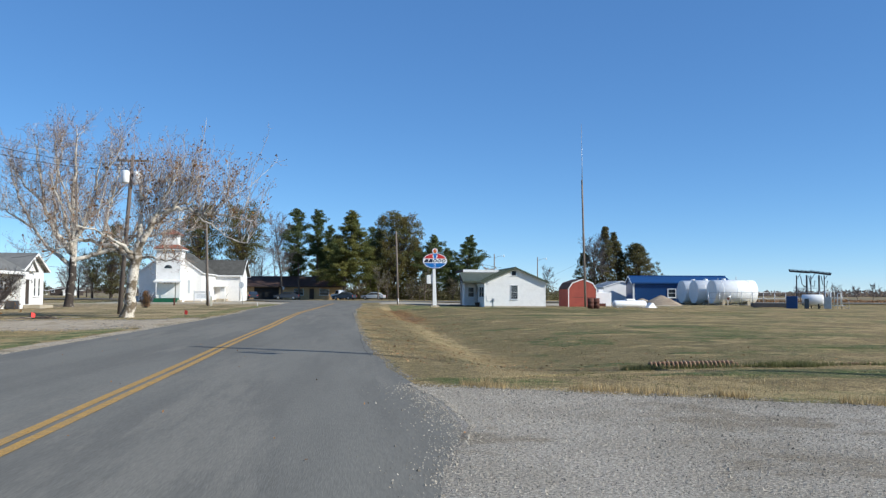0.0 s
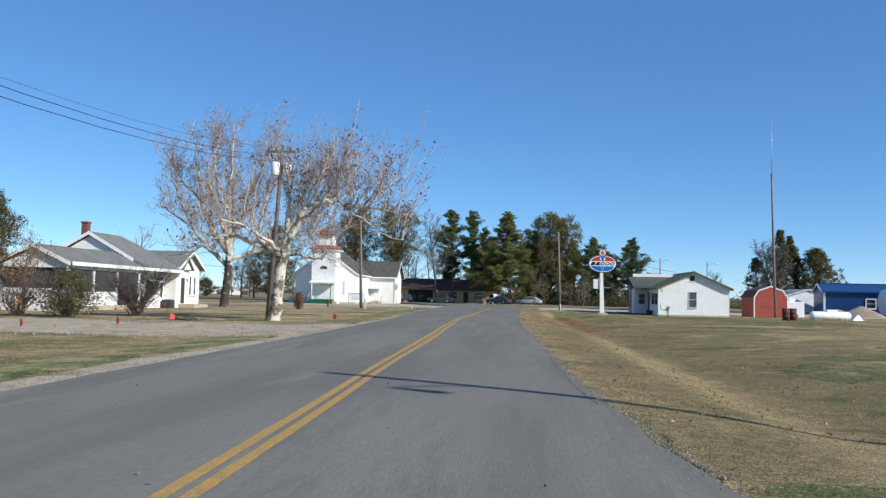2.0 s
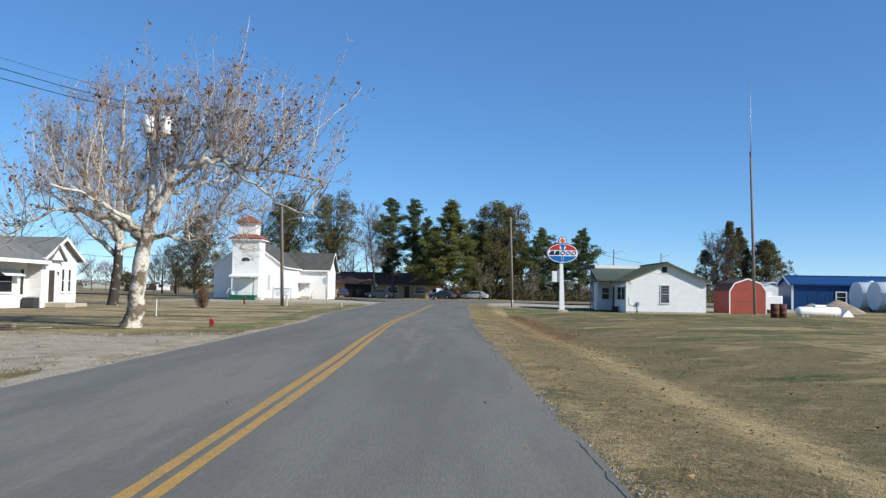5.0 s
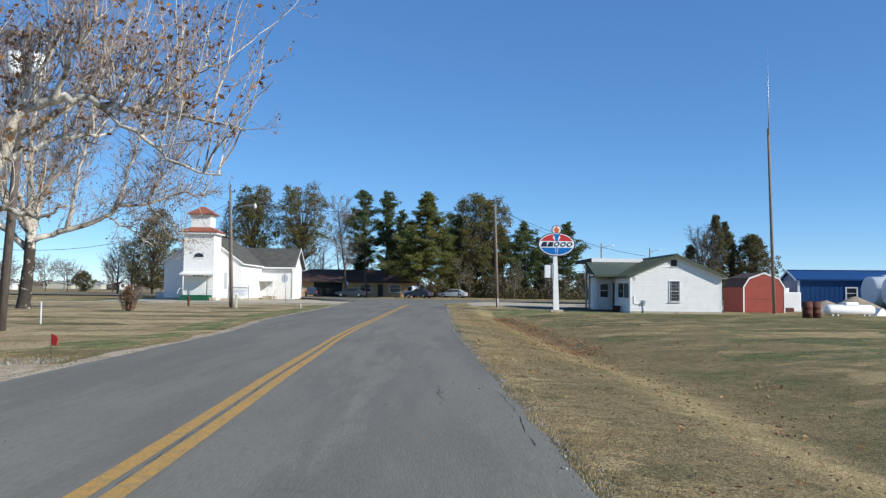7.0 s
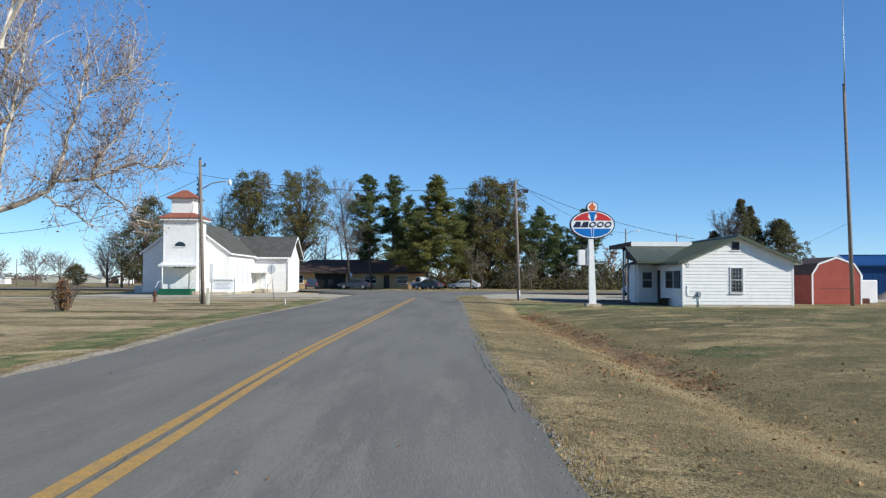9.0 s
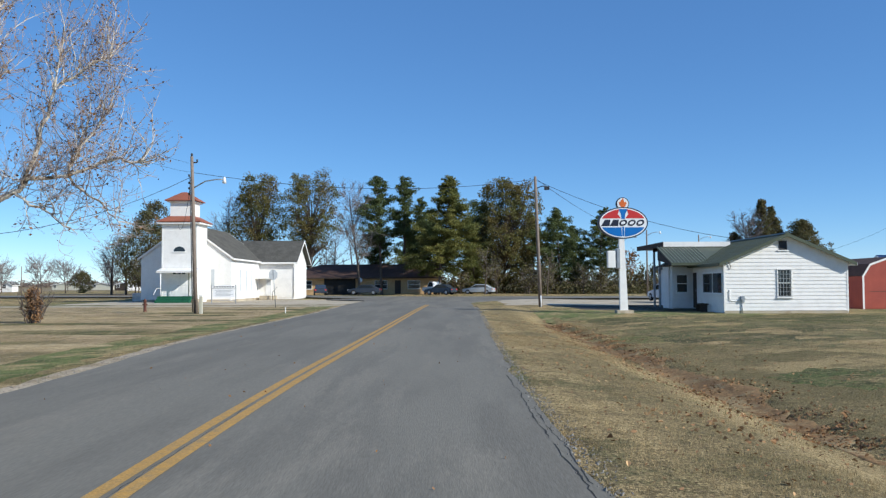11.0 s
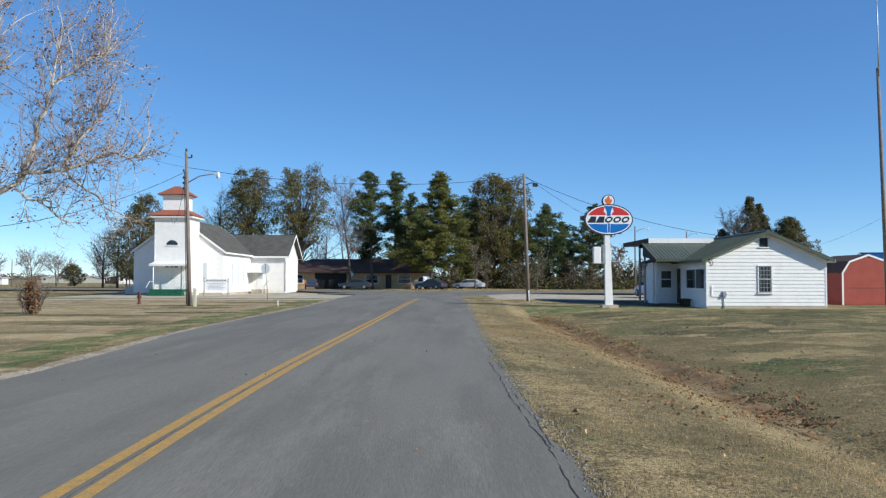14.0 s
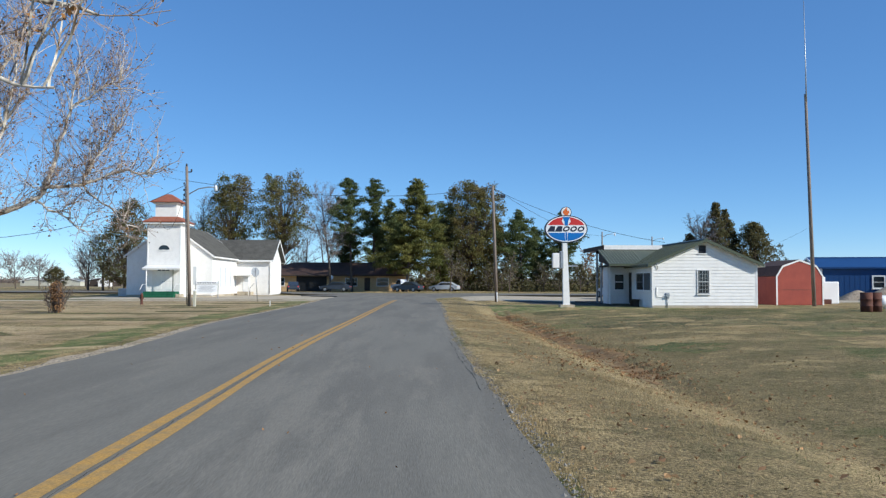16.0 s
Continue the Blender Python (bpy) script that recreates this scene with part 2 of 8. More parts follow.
M["mixedgrass"] = patchy("mixed_lawn", ((0.15, 0.148, 0.056), (0.27, 0.205, 0.096), (0.085, 0.095, 0.035)), 0.7, 0.35, 20.0, grain=0.6, clumps=(1.6, (0.075, 0.068, 0.032), 5.0, (0.38, 0.292, 0.146)),
                          macro=((0.3, 0.50, 0.60, (0.078, 0.072, 0.032), 0.7), (0.42, 0.54, 0.62, (0.31, 0.235, 0.115), 0.6)))
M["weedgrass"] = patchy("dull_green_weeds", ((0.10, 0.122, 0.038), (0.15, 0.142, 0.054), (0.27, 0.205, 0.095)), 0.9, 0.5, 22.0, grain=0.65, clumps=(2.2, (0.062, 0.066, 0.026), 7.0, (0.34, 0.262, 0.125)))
M["greengrass"] = patchy("green_winter_grass", ((0.16, 0.178, 0.06), (0.11, 0.128, 0.042), (0.34, 0.262, 0.125)), 0.8, 0.6, 16.0, grain=0.6, macro=((0.55, 0.50, 0.60, (0.36, 0.275, 0.135), 0.75), (0.8, 0.53, 0.62, (0.075, 0.08, 0.03), 0.6)))
M["brownroof"] = mat("brown_shingles", (0.115, 0.064, 0.045), (0.075, 0.045, 0.034), 0.9, 1.2, 18, 0.4)
M["greenroof"] = mat("green_metal_roof", (0.085, 0.098, 0.062), (0.068, 0.08, 0.05), 0.45, 1.0, 30, 0.03, grain=0.06)
# Porch ribs lightened: the sun on that slope is in their colour.
M["litrib"] = mat("sunlit_rib", (0.24, 0.25, 0.18), (0.17, 0.18, 0.125), 0.45, 3.0, 30, 0.03)
M["redroof"] = mat("rust_red_roof", (0.32, 0.105, 0.055), (0.24, 0.085, 0.05), 0.8, 1.0, 20, 0.2)
M["red"] = mat("red_barn_paint", (0.36, 0.075, 0.045), (0.29, 0.06, 0.04), 0.7, 1.5, 30, 0.08, grain=0.08)
M["blue"] = mat("blue_metal", (0.017, 0.062, 0.19), (0.014, 0.052, 0.165), 0.4, 0.5, 20, 0.03, grain=0.05)
M["brick"] = mat("tan_brick", (0.56, 0.38, 0.19), (0.44, 0.29, 0.14), 0.9, 2.0, 14, 0.3)
M["redbrick"] = mat("red_brick", (0.21, 0.085, 0.058), (0.15, 0.066, 0.047), 0.9, 6.0, 20, 0.3)
M["wood"] = mat("weathered_pole_wood", (0.27, 0.22, 0.18), (0.16, 0.128, 0.102), 0.9, 4.0, 30, 0.3, stretch=(6, 6, 0.6))
# Darker version of the pole wood, for a single pole.
M["darkpole"] = mat("dark_pole_wood", (0.17, 0.138, 0.115), (0.105, 0.084, 0.07), 0.9, 4.0, 30, 0.3, stretch=(6, 6, 0.6))
M["darkwood"] = mat("dark_wood", (0.07, 0.05, 0.035), (0.045, 0.035, 0.03), 0.85, 4, 30, 0.2)
M["bark"] = mat("sycamore_bark", (0.60, 0.54, 0.445), (0.16, 0.122, 0.078), 0.9, 2.3, 14, 0.4, mid=0.49, width=0.05)


def by_height(m, z0, z1, low, high):
    """Old bark stays on the foot of the tree and peels off to white higher up."""
    nt = m.node_tree
    sp = nt.nodes.new("ShaderNodeSeparateXYZ")
    mr = nt.nodes.new("ShaderNodeMapRange")
    for i, v in enumerate((z0, z1, low, high)):
        mr.inputs[i + 1].default_value = v
    ad = nt.nodes.new("ShaderNodeMath")
    nt.links.new(nt.nodes.new("ShaderNodeTexCoord").outputs["Object"], sp.inputs[0])
    nt.links.new(sp.outputs[2], mr.inputs[0])
    rp = next(n for n in nt.nodes if n.type == "VALTORGB")
    nt.links.new(rp.inputs[0].links[0].from_socket, ad.inputs[0])
    nt.links.new(mr.outputs[0], ad.inputs[1])
    nt.links.new(ad.outputs[0], rp.inputs[0])


by_height(M["bark"], 0.0, 5.5, -0.045, 0.06)
M["oldbark"] = mat("old_sycamore_bark", (0.60, 0.54, 0.45), (0.055, 0.043, 0.034), 0.9, 2.6, 14, 0.5, width=0.07)
by_height(M["oldbark"], 2.2, 6.2, -0.16, 0.14)
M["dryleaf"] = mat("curled_dry_leaf", (0.50, 0.335, 0.17), (0.27, 0.15, 0.07), 0.85, 0.9, 8, 0.0, rand=0.5, island=True, thin=0.25, spec=0.15)
M["bark2"] = mat("dark_bark", (0.13, 0.10, 0.075), (0.08, 0.062, 0.048), 0.95, 3.0, 14, 0.5)
M["twig"] = mat("pale_twigs", (0.43, 0.34, 0.275), (0.22, 0.165, 0.13), 0.9, 3, 12, 0.0)
# Grey lightened towards the far trees' haze; nearer bare trees share it.
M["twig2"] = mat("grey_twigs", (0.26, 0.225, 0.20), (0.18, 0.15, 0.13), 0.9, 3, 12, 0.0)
M["twig3"] = mat("dark_shrub_twigs", (0.13, 0.105, 0.09), (0.08, 0.063, 0.052), 0.9, 3, 12, 0.0)
M["leafbrown"] = mat("dead_leaf", (0.40, 0.20, 0.06), (0.21, 0.11, 0.045), 0.8, 0.8, 6, 0.0, rand=0.45, island=True, thin=0.4, spec=0.15)
M["leafgreen"] = mat("oak_leaf", (0.135, 0.15, 0.05), (0.21, 0.155, 0.055), 0.7, 0.25, 6, 0.0, rand=0.4, island=True, thin=0.4, spec=0.15)
M["pine"] = mat("pine_needles", (0.145, 0.17, 0.062), (0.095, 0.122, 0.05), 0.75, 0.4, 6, 0.0, rand=0.4, island=True, thin=0.4, spec=0.15)
M["cypress"] = mat("golden_conifer", (0.235, 0.215, 0.057), (0.125, 0.145, 0.046), 0.75, 0.3, 6, 0.0, rand=0.4, island=True, thin=0.4, spec=0.15)
M["cedar"] = mat("brown_green_cedar", (0.13, 0.135, 0.06), (0.17, 0.135, 0.062), 0.8, 0.5, 6, 0.0, rand=0.4, island=True, thin=0.4, spec=0.15)
M["glass"] = glassy("dark_window_glass", (0.02, 0.025, 0.03))
M["dark"] = mat("dark_metal", (0.05, 0.05, 0.055), rough=0.6)
M["black"] = mat("black_rubber", (0.02, 0.02, 0.02), rough=0.8)
M["steel"] = mat("galvanised_steel", (0.45, 0.46, 0.47), (0.36, 0.37, 0.38), 0.45, 3, 20, 0.05, metal=0.7, grain=0.06)
M["rust"] = mat("rusty_steel", (0.13, 0.05, 0.03), (0.075, 0.03, 0.022), 0.85, 4, 25, 0.2)
M["tank"] = mat("white_tank_paint", (0.86, 0.85, 0.83), (0.79, 0.78, 0.76), 0.35, 1.0, 20, 0.02, grain=0.03)
M["green"] = mat("green_carpet", (0.02, 0.12, 0.06), rough=0.9)
M["signblue"] = mat("sign_blue", (0.02, 0.16, 0.50), (0.02, 0.14, 0.45), 0.3, 2, 20, 0, grain=0.02)
M["signred"] = mat("sign_red", (0.55, 0.04, 0.03), (0.50, 0.035, 0.03), 0.3, 2, 20, 0, grain=0.02)
M["signwhite"] = mat("sign_white", (0.80, 0.80, 0.80), (0.76, 0.76, 0.76), 0.3, 2, 20, 0, grain=0.02)
M["signdark"] = mat("sign_navy", (0.02, 0.025, 0.05), rough=0.4)
M["orange"] = mat("flame_orange", (0.75, 0.17, 0.03), rough=0.4)
M["flag"] = mat("marker_flag_red", (0.85, 0.06, 0.04), (0.8, 0.05, 0.04), 0.6, grain=0.03)
M["beige"] = mat("beige_siding", (0.55, 0.53, 0.42), (0.48, 0.46, 0.37), 0.7, 1, 20, 0.05, grain=0.05)
M["sand"] = patchy("sand_pile", ((0.36, 0.29, 0.21), (0.30, 0.24, 0.17), (0.26, 0.2, 0.14)), 0.5, 0.8, 6.0)
M["carsilver"] = mat("silver_car_paint", (0.62, 0.66, 0.70), (0.60, 0.64, 0.68), 0.25, 1, 10, 0, metal=0.4, grain=0.02)
M["carwhite"] = mat("white_car_paint", (0.75, 0.75, 0.76), (0.73, 0.73, 0.74), 0.25, 1, 10, 0, grain=0.02)
M["cardark"] = mat("dark_car_paint", (0.06, 0.075, 0.10), (0.05, 0.065, 0.09), 0.25, 1, 10, 0, metal=0.3, grain=0.02)
M["copper"] = mat("dry_stalks", (0.54, 0.42, 0.225), (0.31, 0.232, 0.115), 0.95, 0.9, 10, 0, rand=0.35, island=True, thin=0.4, spec=0.15)
M["greenblade"] = mat("green_blades", (0.155, 0.16, 0.062), (0.20, 0.19, 0.08), 0.9, 0.5, 10, 0, rand=0.35, island=True, thin=0.4, spec=0.15)


# ---- mesh helpers ----
def thing(name, x, y, z=0.0, rz=0.0, label="", category="", group="", kind=""):
    ob = new(name)
    ob.matrix_world = pose(x, y, z, 0, 0, rz)
    return tagged(ob, label, category, group, kind)


def part(name, bm, material, parent=None, label=""):
    me = bpy.data.meshes.new(name)
    bm.to_mesh(me)
    bm.free()
    me.materials.append(M[material] if isinstance(material, str) else material)
    ob = new(name, me)
    if parent:
        ob.parent = parent
    return tagged(ob, label)


def raw(name, verts, faces, material, parent=None, smooth=False):
    me = bpy.data.meshes.new(name)
    me.from_pydata(verts, [], faces)
    me.materials.append(M[material])
    if smooth:
        me.polygons.foreach_set("use_smooth", [True] * len(me.polygons))
    ob = new(name, me)
    if parent:
        ob.parent = parent
    return ob


def box(x0, x1, y0, y1, z0, z1, bev=0.0, bm=None):
    bm = bm or bmesh.new()
    v = [bm.verts.new((x, y, z)) for z in (z0, z1) for y in (y0, y1) for x in (x0, x1)]
    fs = [bm.faces.new([v[i] for i in f]) for f in ((0, 2, 3, 1), (4, 5, 7, 6), (0, 1, 5, 4), (2, 6, 7, 3), (0, 4, 6, 2), (1, 3, 7, 5))]
    if bev:
        es = {e for f in fs for e in f.edges}
        bmesh.ops.bevel(bm, geom=list(es), offset=bev, segments=2, profile=0.5, affect="EDGES")
    return bm


def prism(poly, axis, a, b, bm=None):
    """A closed outline of 2D points, pushed from a to b along the axis ('x': points are y, z; 'y': x, z; 'z': x, y)."""
    bm = bm or bmesh.new()
    put = {"x": lambda p, d: (d, p[0], p[1]), "y": lambda p, d: (p[0], d, p[1]), "z": lambda p, d: (p[0], p[1], d)}[axis]
    lo = [bm.verts.new(put(p, a)) for p in poly]
    hi = [bm.verts.new(put(p, b)) for p in poly]
    n = len(poly)
    for i in range(n):
        bm.faces.new((lo[i], lo[(i + 1) % n], hi[(i + 1) % n], hi[i]))
    bm.faces.new(lo[::-1])
    bm.faces.new(hi)
    bmesh.ops.recalc_face_normals(bm, faces=bm.faces)
    return bm


def tube(pts, radii, n=8, bm=None, cap=True):
    """A tapered tube along a line of points."""
    bm = bm or bmesh.new()
    pts = [Vector(p) for p in pts]
    if not hasattr(radii, "__len__"):
        radii = [radii] * len(pts)
    rings = []
    for i, p in enumerate(pts):
        d = (pts[min(i + 1, len(pts) - 1)] - pts[max(i - 1, 0)]).normalized()
        u = d.orthogonal().normalized() if abs(d.z) > 0.9 else d.cross(Vector((0, 0, 1))).normalized()
        w = d.cross(u)
        rings.append([bm.verts.new(p + radii[i] * (math.cos(2 * math.pi * k / n) * u + math.sin(2 * math.pi * k / n) * w)) for k in range(n)])
    for a, b in zip(rings, rings[1:]):
        for k in range(n):
            f = bm.faces.new((a[k], a[(k + 1) % n], b[(k + 1) % n], b[k]))
            f.smooth = n > 5
    if cap:
        bm.faces.new(rings[0][::-1])
        bm.faces.new(rings[-1])
    return bm


def disc_body(cx, cy, cz, rx, rz, y0, y1, n=40, bm=None):
    """An upright ellipse, pushed from y0 to y1."""
    return prism([(cx + rx * math.cos(2 * math.pi * k / n), cz + rz * math.sin(2 * math.pi * k / n)) for k in range(n)], "y", y0, y1, bm)


def smooth(a, b, v):
    t = max(0.0, min(1.0, (v - a) / (b - a)))
    return t * t * (3 - 2 * t)


def ground_z(x, y):
    """The lie of the land: a flat plain, the road's verge, the bank and the ditch along it."""
    z = -0.03
    run = smooth(11, 19, y) * (1 - smooth(76, 88, y))
    if x > -0.5:
        x0 = x
        x -= 0.18 + (0.2 * noise.noise((y * 0.16, 2.0, 4.0)) + 0.09 * noise.noise((y * 0.6, 5.0, 4.0))) * smooth(0.5, 2.0, x)
        deep = 0.62 + 0.38 * smooth(40, 54, y)
        bank = 0.10 * smooth(-0.6, 1.1, x) + 0.20 * smooth(0.7, 2.3, x) + 0.25 * smooth(1.7, 2.95, x)
        rise = (0.13 * smooth(40, 54, y)) * smooth(2.95, 3.6, x) + (0.33 - 0.13 * smooth(40, 54, y)) * smooth(2.9, 7.5, x) + 0.12 * smooth(6, 11, x)
        z -= (bank - rise) * run * deep
        x = x0
        z -= 0.12 * smooth(5, 14, x) * (1 - run)
    if x < -7.4:
        z -= 0.12 * smooth(7.4, 11, -x)
    return z


def sheet(name, x0, x1, y0, y1, nx, ny, material, up, wobble=0.0, seed=1, edge=None, rim=-0.02):
    """A sheet that lies on the land, with an uneven outline."""
    vs, fs = [], []
    for j in range(ny + 1):
        for i in range(nx + 1):
            u, v = i / nx, j / ny
            x, y = x0 + (x1 - x0) * u, y0 + (y1 - y0) * v
            if edge:
                x, y = edge(u, v)
            if wobble and i in (0, nx):
                x += wobble * noise.noise((seed, y * 0.7, 0.3)) * 2
            if wobble and j in (0, ny):
                y += wobble * noise.noise((x * 0.7, seed, 0.7)) * 2
            vs.append((x, y, ground_z(x, y) + (up if 0 < i < nx and 0 < j < ny else rim)))
    for j in range(ny):
        for i in range(nx):
            a = j * (nx + 1) + i
            fs.append((a, a + 1, a + nx + 2, a + nx + 1))
    return raw(name, vs, fs, material, smooth=True)


# ---- ground, road and drives ----
def graded(lo, hi, step, far, grow=1.35):
    v = list(np.arange(lo, hi + 0.01, step))
    s, a, b = step, lo, hi
    while b < far:
        s *= grow
        a, b = a - s, b + s
        v = [a] + v + [b]
    return v


def build_ground():
    xs, ys = graded(-14, 22, 0.6, 3200), graded(-6, 100, 0.8, 3400)
    xs = [x for x in xs if not -0.6 < x < 5.2] + [-0.5 + 0.15 * k for k in range(38)]
    xs.sort()
    vs = [(x, y, ground_z(x, y) + ((0.014 if x < 6 else 0.03) * noise.noise((x * 0.6, y * 0.6, 0)) if not -7.6 < x < 0 else 0)
           - 0.06 * smooth(-7.3, -7.0, x) * (1 - smooth(-0.9, -0.6, x))) for y in ys for x in xs]
    n = len(xs)
    fs = [(j * n + i, j * n + i + 1, j * n + n + i + 1, j * n + n + i) for j in range(len(ys) - 1) for i in range(n - 1)]
    g = raw("ground", vs, fs, "grass", smooth=True)
    tagged(g, "dry tan winter grass with green patches over flat ground", "ground", kind="structure")


def along(y, knots):
    """A smooth line through (y, x) knots."""
    for (a, u), (b, v) in zip(knots, knots[1:]):
        if y <= b:
            return u + (v - u) * max(0.0, min(1.0, (y - a) / (b - a)))
    return knots[-1][1]


MID = ((-10, -2.80), (6.8, -2.95), (8.3, -3.0), (12, -3.06), (16, -3.14), (20, -3.27), (25.6, -3.34), (29.5, -3.39), (34, -3.46), (36, -3.53), (40, -3.64), (43.6, -3.67), (47.5, -3.78), (53, -3.79), (58, -3.70), (68, -3.55), (85, -3.32), (112, -2.75))
RIGHT = ((-40, 0.95), (8, 0.93), (10, 0.84), (11, 0.63), (13, 0.41), (17.5, 0.15), (21.5, -0.02), (25, -0.08), (28, -0.17), (32, -0.2), (36.5, -0.28), (41, -0.34), (47, -0.41), (53, -0.48), (60, -0.39), (66, -0.31), (82, -0.02), (90, 0.03))


def road_mid(y):
    return sum(along(y + d, MID) for d in (-2, -1, 0, 1, 2)) / 5


def road_right(y):
    return sum(along(y + d, RIGHT) for d in (-1, -0.5, 0, 0.5, 1)) / 5 + 7.0 * smooth(100, 121, y) ** 1.6


def road_left(y):
    return -7.2 - 0.15 * smooth(30, 50, y) - 0.9 * smooth(50, 64, y) - 0.7 * smooth(80, 105, y) - 5.0 * smooth(110, 123, y) ** 2


def build_road():
    vs, fs = [], []
    ys = [-40 + 1.0 * k for k in range(164)]
    for y in ys:
        l, r = road_left(y) + 0.07 * noise.noise((y * 0.8, 3, 0)), road_right(y) + 0.09 * noise.noise((y * 0.9, 7, 0)) + 0.04 * noise.noise((y * 4.1, 9, 0))
        for k in range(9):
            u = k / 8
            vs.append((l + (r - l) * u, y, 0.004 + 0.02 * (1 - (2 * u - 1) ** 4) - 0.02))
        for x in (l, r):
            vs.append((x, y, -0.12))
    for j in range(len(ys) - 1):
        a, b = j * 11, j * 11 + 11
        for k in range(8):
            fs.append((a + k, a + k + 1, b + k + 1, b + k))
        fs.append((a + 9, a, b, b + 9))
        fs.append((a + 8, a + 10, b + 10, b + 8))
    tagged(raw("road", vs, fs, "asphalt", smooth=False), "worn grey asphalt two-lane country road", "road", kind="structure")
    near = ((240, 121), (-9, 121), (-16, 131), (-20, 138.5), (-60, 142), (-160, 152))
    far = ((240, 134), (-4, 135), (-12, 141), (-20, 149), (-60, 155), (-160, 165))
    vs = [(x, y, 0.012) for x, y in near + far]
    tagged(raw("cross_road", vs, [(k + 1, k, k + 6, k + 7) for k in range(5)], "asphalt"), "grey asphalt highway crossing the end of the road", "road", kind="structure")
    for s in (-1, 1):
        vs, fs = [], []
        for j in range(280):
            y = -30 + j * 0.46
            c = road_mid(y) + s * (0.092 + 0.02 * smooth(22, 30, y) * (1 - smooth(42, 47, y)))
            w = 0.056 + 0.02 * smooth(24, 30, y) * (1 - smooth(41, 46, y)) + 0.006 * smooth(44, 48, y) + 0.008 * noise.noise((y * 3, s * 5, 0))
            if y > 97:
                break
            vs += [(c - w, y, 0.0105), (c + w, y, 0.0105)]
        fs = [(2 * k, 2 * k + 1, 2 * k + 3, 2 * k + 2) for k in range(len(vs) // 2 - 1)]
        tagged(raw("yellow_line", vs, fs, "yellow"), "worn yellow centre line painted on asphalt", "road marking", "double centre line", kind="structure")


build_ground()
build_road()


def drive_top(x):
    """The far edge of the gravel drive."""
    return max(-12.0, 11.4 - 0.34 * x - 0.02 * x * x)


def gravel_edge(y):
    """Where the gravel begins; near the drive's mouth it has spread over the asphalt."""
    return along(y, ((-40, 0.1), (4.6, 0.2), (5.9, 0.4), (6.8, 0.62), (7.5, 0.8), (9, 0.76), (10, 0.68), (11, 0.5), (11.5, 0.45))) + 0.07 * noise.noise((y * 1.3, 6, 0)) + 0.04 * noise.noise((y * 4.3, 2, 0))


def right_drive(u, v):
    x = 0.4 + 40 * u ** 1.5
    top = drive_top(x) + 0.3 * noise.noise((x * 0.8, 2, 0))
    y = -22 + (top + 22) * v
    return x + (gravel_edge(y) - 0.4) * (1 - u) ** 6, y


tagged(sheet("gravel_drive", 0, 1, 0, 1, 60, 90, "gravel", 0.03, edge=right_drive, rim=0.015), "pale crushed gravel driveway beside the road", "driveway", kind="structure")
def strip(y0, y1, near, far, wob, seed):
    """A strip along the road between two distances from its edge, with wandering borders."""
    def edge(u, v):
        y = y0 + (y1 - y0) * v
        r = road_right(y)
        fade = smooth(0, 0.06, v) * (1 - smooth(0.94, 1, v))
        a = near(y) + wob * (noise.noise((y * 0.25, seed, 1)) + 0.5 * noise.noise((y * 1.3, seed, 2)) + 0.3 * noise.noise((y * 4.1, seed, 3)))
        b = far(y) + wob * (noise.noise((y * 0.25, seed + 9, 1)) + 0.5 * noise.noise((y * 1.3, seed + 9, 2)) + 0.3 * noise.noise((y * 4.1, seed + 9, 3)))
        b = max(a + 0.04, a + (b - a) * (0.15 + 0.85 * fade))
        return r + a + (b - a) * u, y
    return edge


tagged(sheet("grass_verge", 0, 1, 0, 1, 60, 260, "vergegrass", 0.016, edge=strip(12.2, 97, lambda y: 0.02, lambda y: 10.2 - 6.5 * smooth(58, 68, y) - 0.8 * smooth(70, 88, y), 0.3, 3)), "pale straw-coloured grass sloping from the road to the ditch", "grass", kind="structure")


def patch(name, x, y, rx, ry, seed, material, label):
    """A ragged patch of other grass on the land."""
    def edge(u, v):
        a, q = 2 * math.pi * u, v
        k = q * (1 + 0.45 * noise.noise((math.cos(a) * 1.4, math.sin(a) * 1.4, seed)) + 0.3 * noise.noise((math.cos(a) * 4, math.sin(a) * 4, seed)) + 0.2 * noise.noise((math.cos(a) * 11, math.sin(a) * 11, seed)))
        return x + rx * k * math.cos(a), y + ry * k * math.sin(a)
    tagged(sheet(name, 0, 1, 0, 1, 60, 5, material, 0.02, edge=edge), label, "grass", kind="structure")


PATCHES = ((6.3, 24.5, 1.5, 2.6), (8.3, 28.8, 2.2, 1.4), (4.9, 16.8, 0.9, 0.8), (8.2, 18.8, 1.3, 0.5), (8.4, 13.3, 3.6, 0.7), (11.5, 25.0, 3.2, 1.1), (12.5, 33.0, 2.8, 1.6), (13.8, 20.0, 2.6, 0.8), (5.8, 33.5, 1.3, 0.8), (8.0, 46.0, 2.6, 1.8), (12.5, 52.0, 3.4, 2.2), (5.6, 55.5, 1.3, 1.6))
for k, (x, y, rx, ry) in enumerate(PATCHES):
    patch("green_patch", x, y, rx, ry, k * 3.7, "weedgrass", "patch of dull green weeds in the dry grass")
for k in range(16):
    y = 45.5 + 3.1 * k
    x = -11.2 - 7.5 * (0.5 + 0.5 * math.sin(k * 2.4)) - 0.03 * (y - 45)
    if k % 3 == 2:
        patch("bare_patch", x, y, 3.4, 1.3, k * 2.9 + 50, "bankgrass", "patch of bleached straw in the lawn")
    else:
        patch("green_patch", x, y, 2.9 + 0.8 * math.sin(k), 1.1, k * 2.9 + 50, "mixedgrass", "patch of dull green weeds in the lawn")
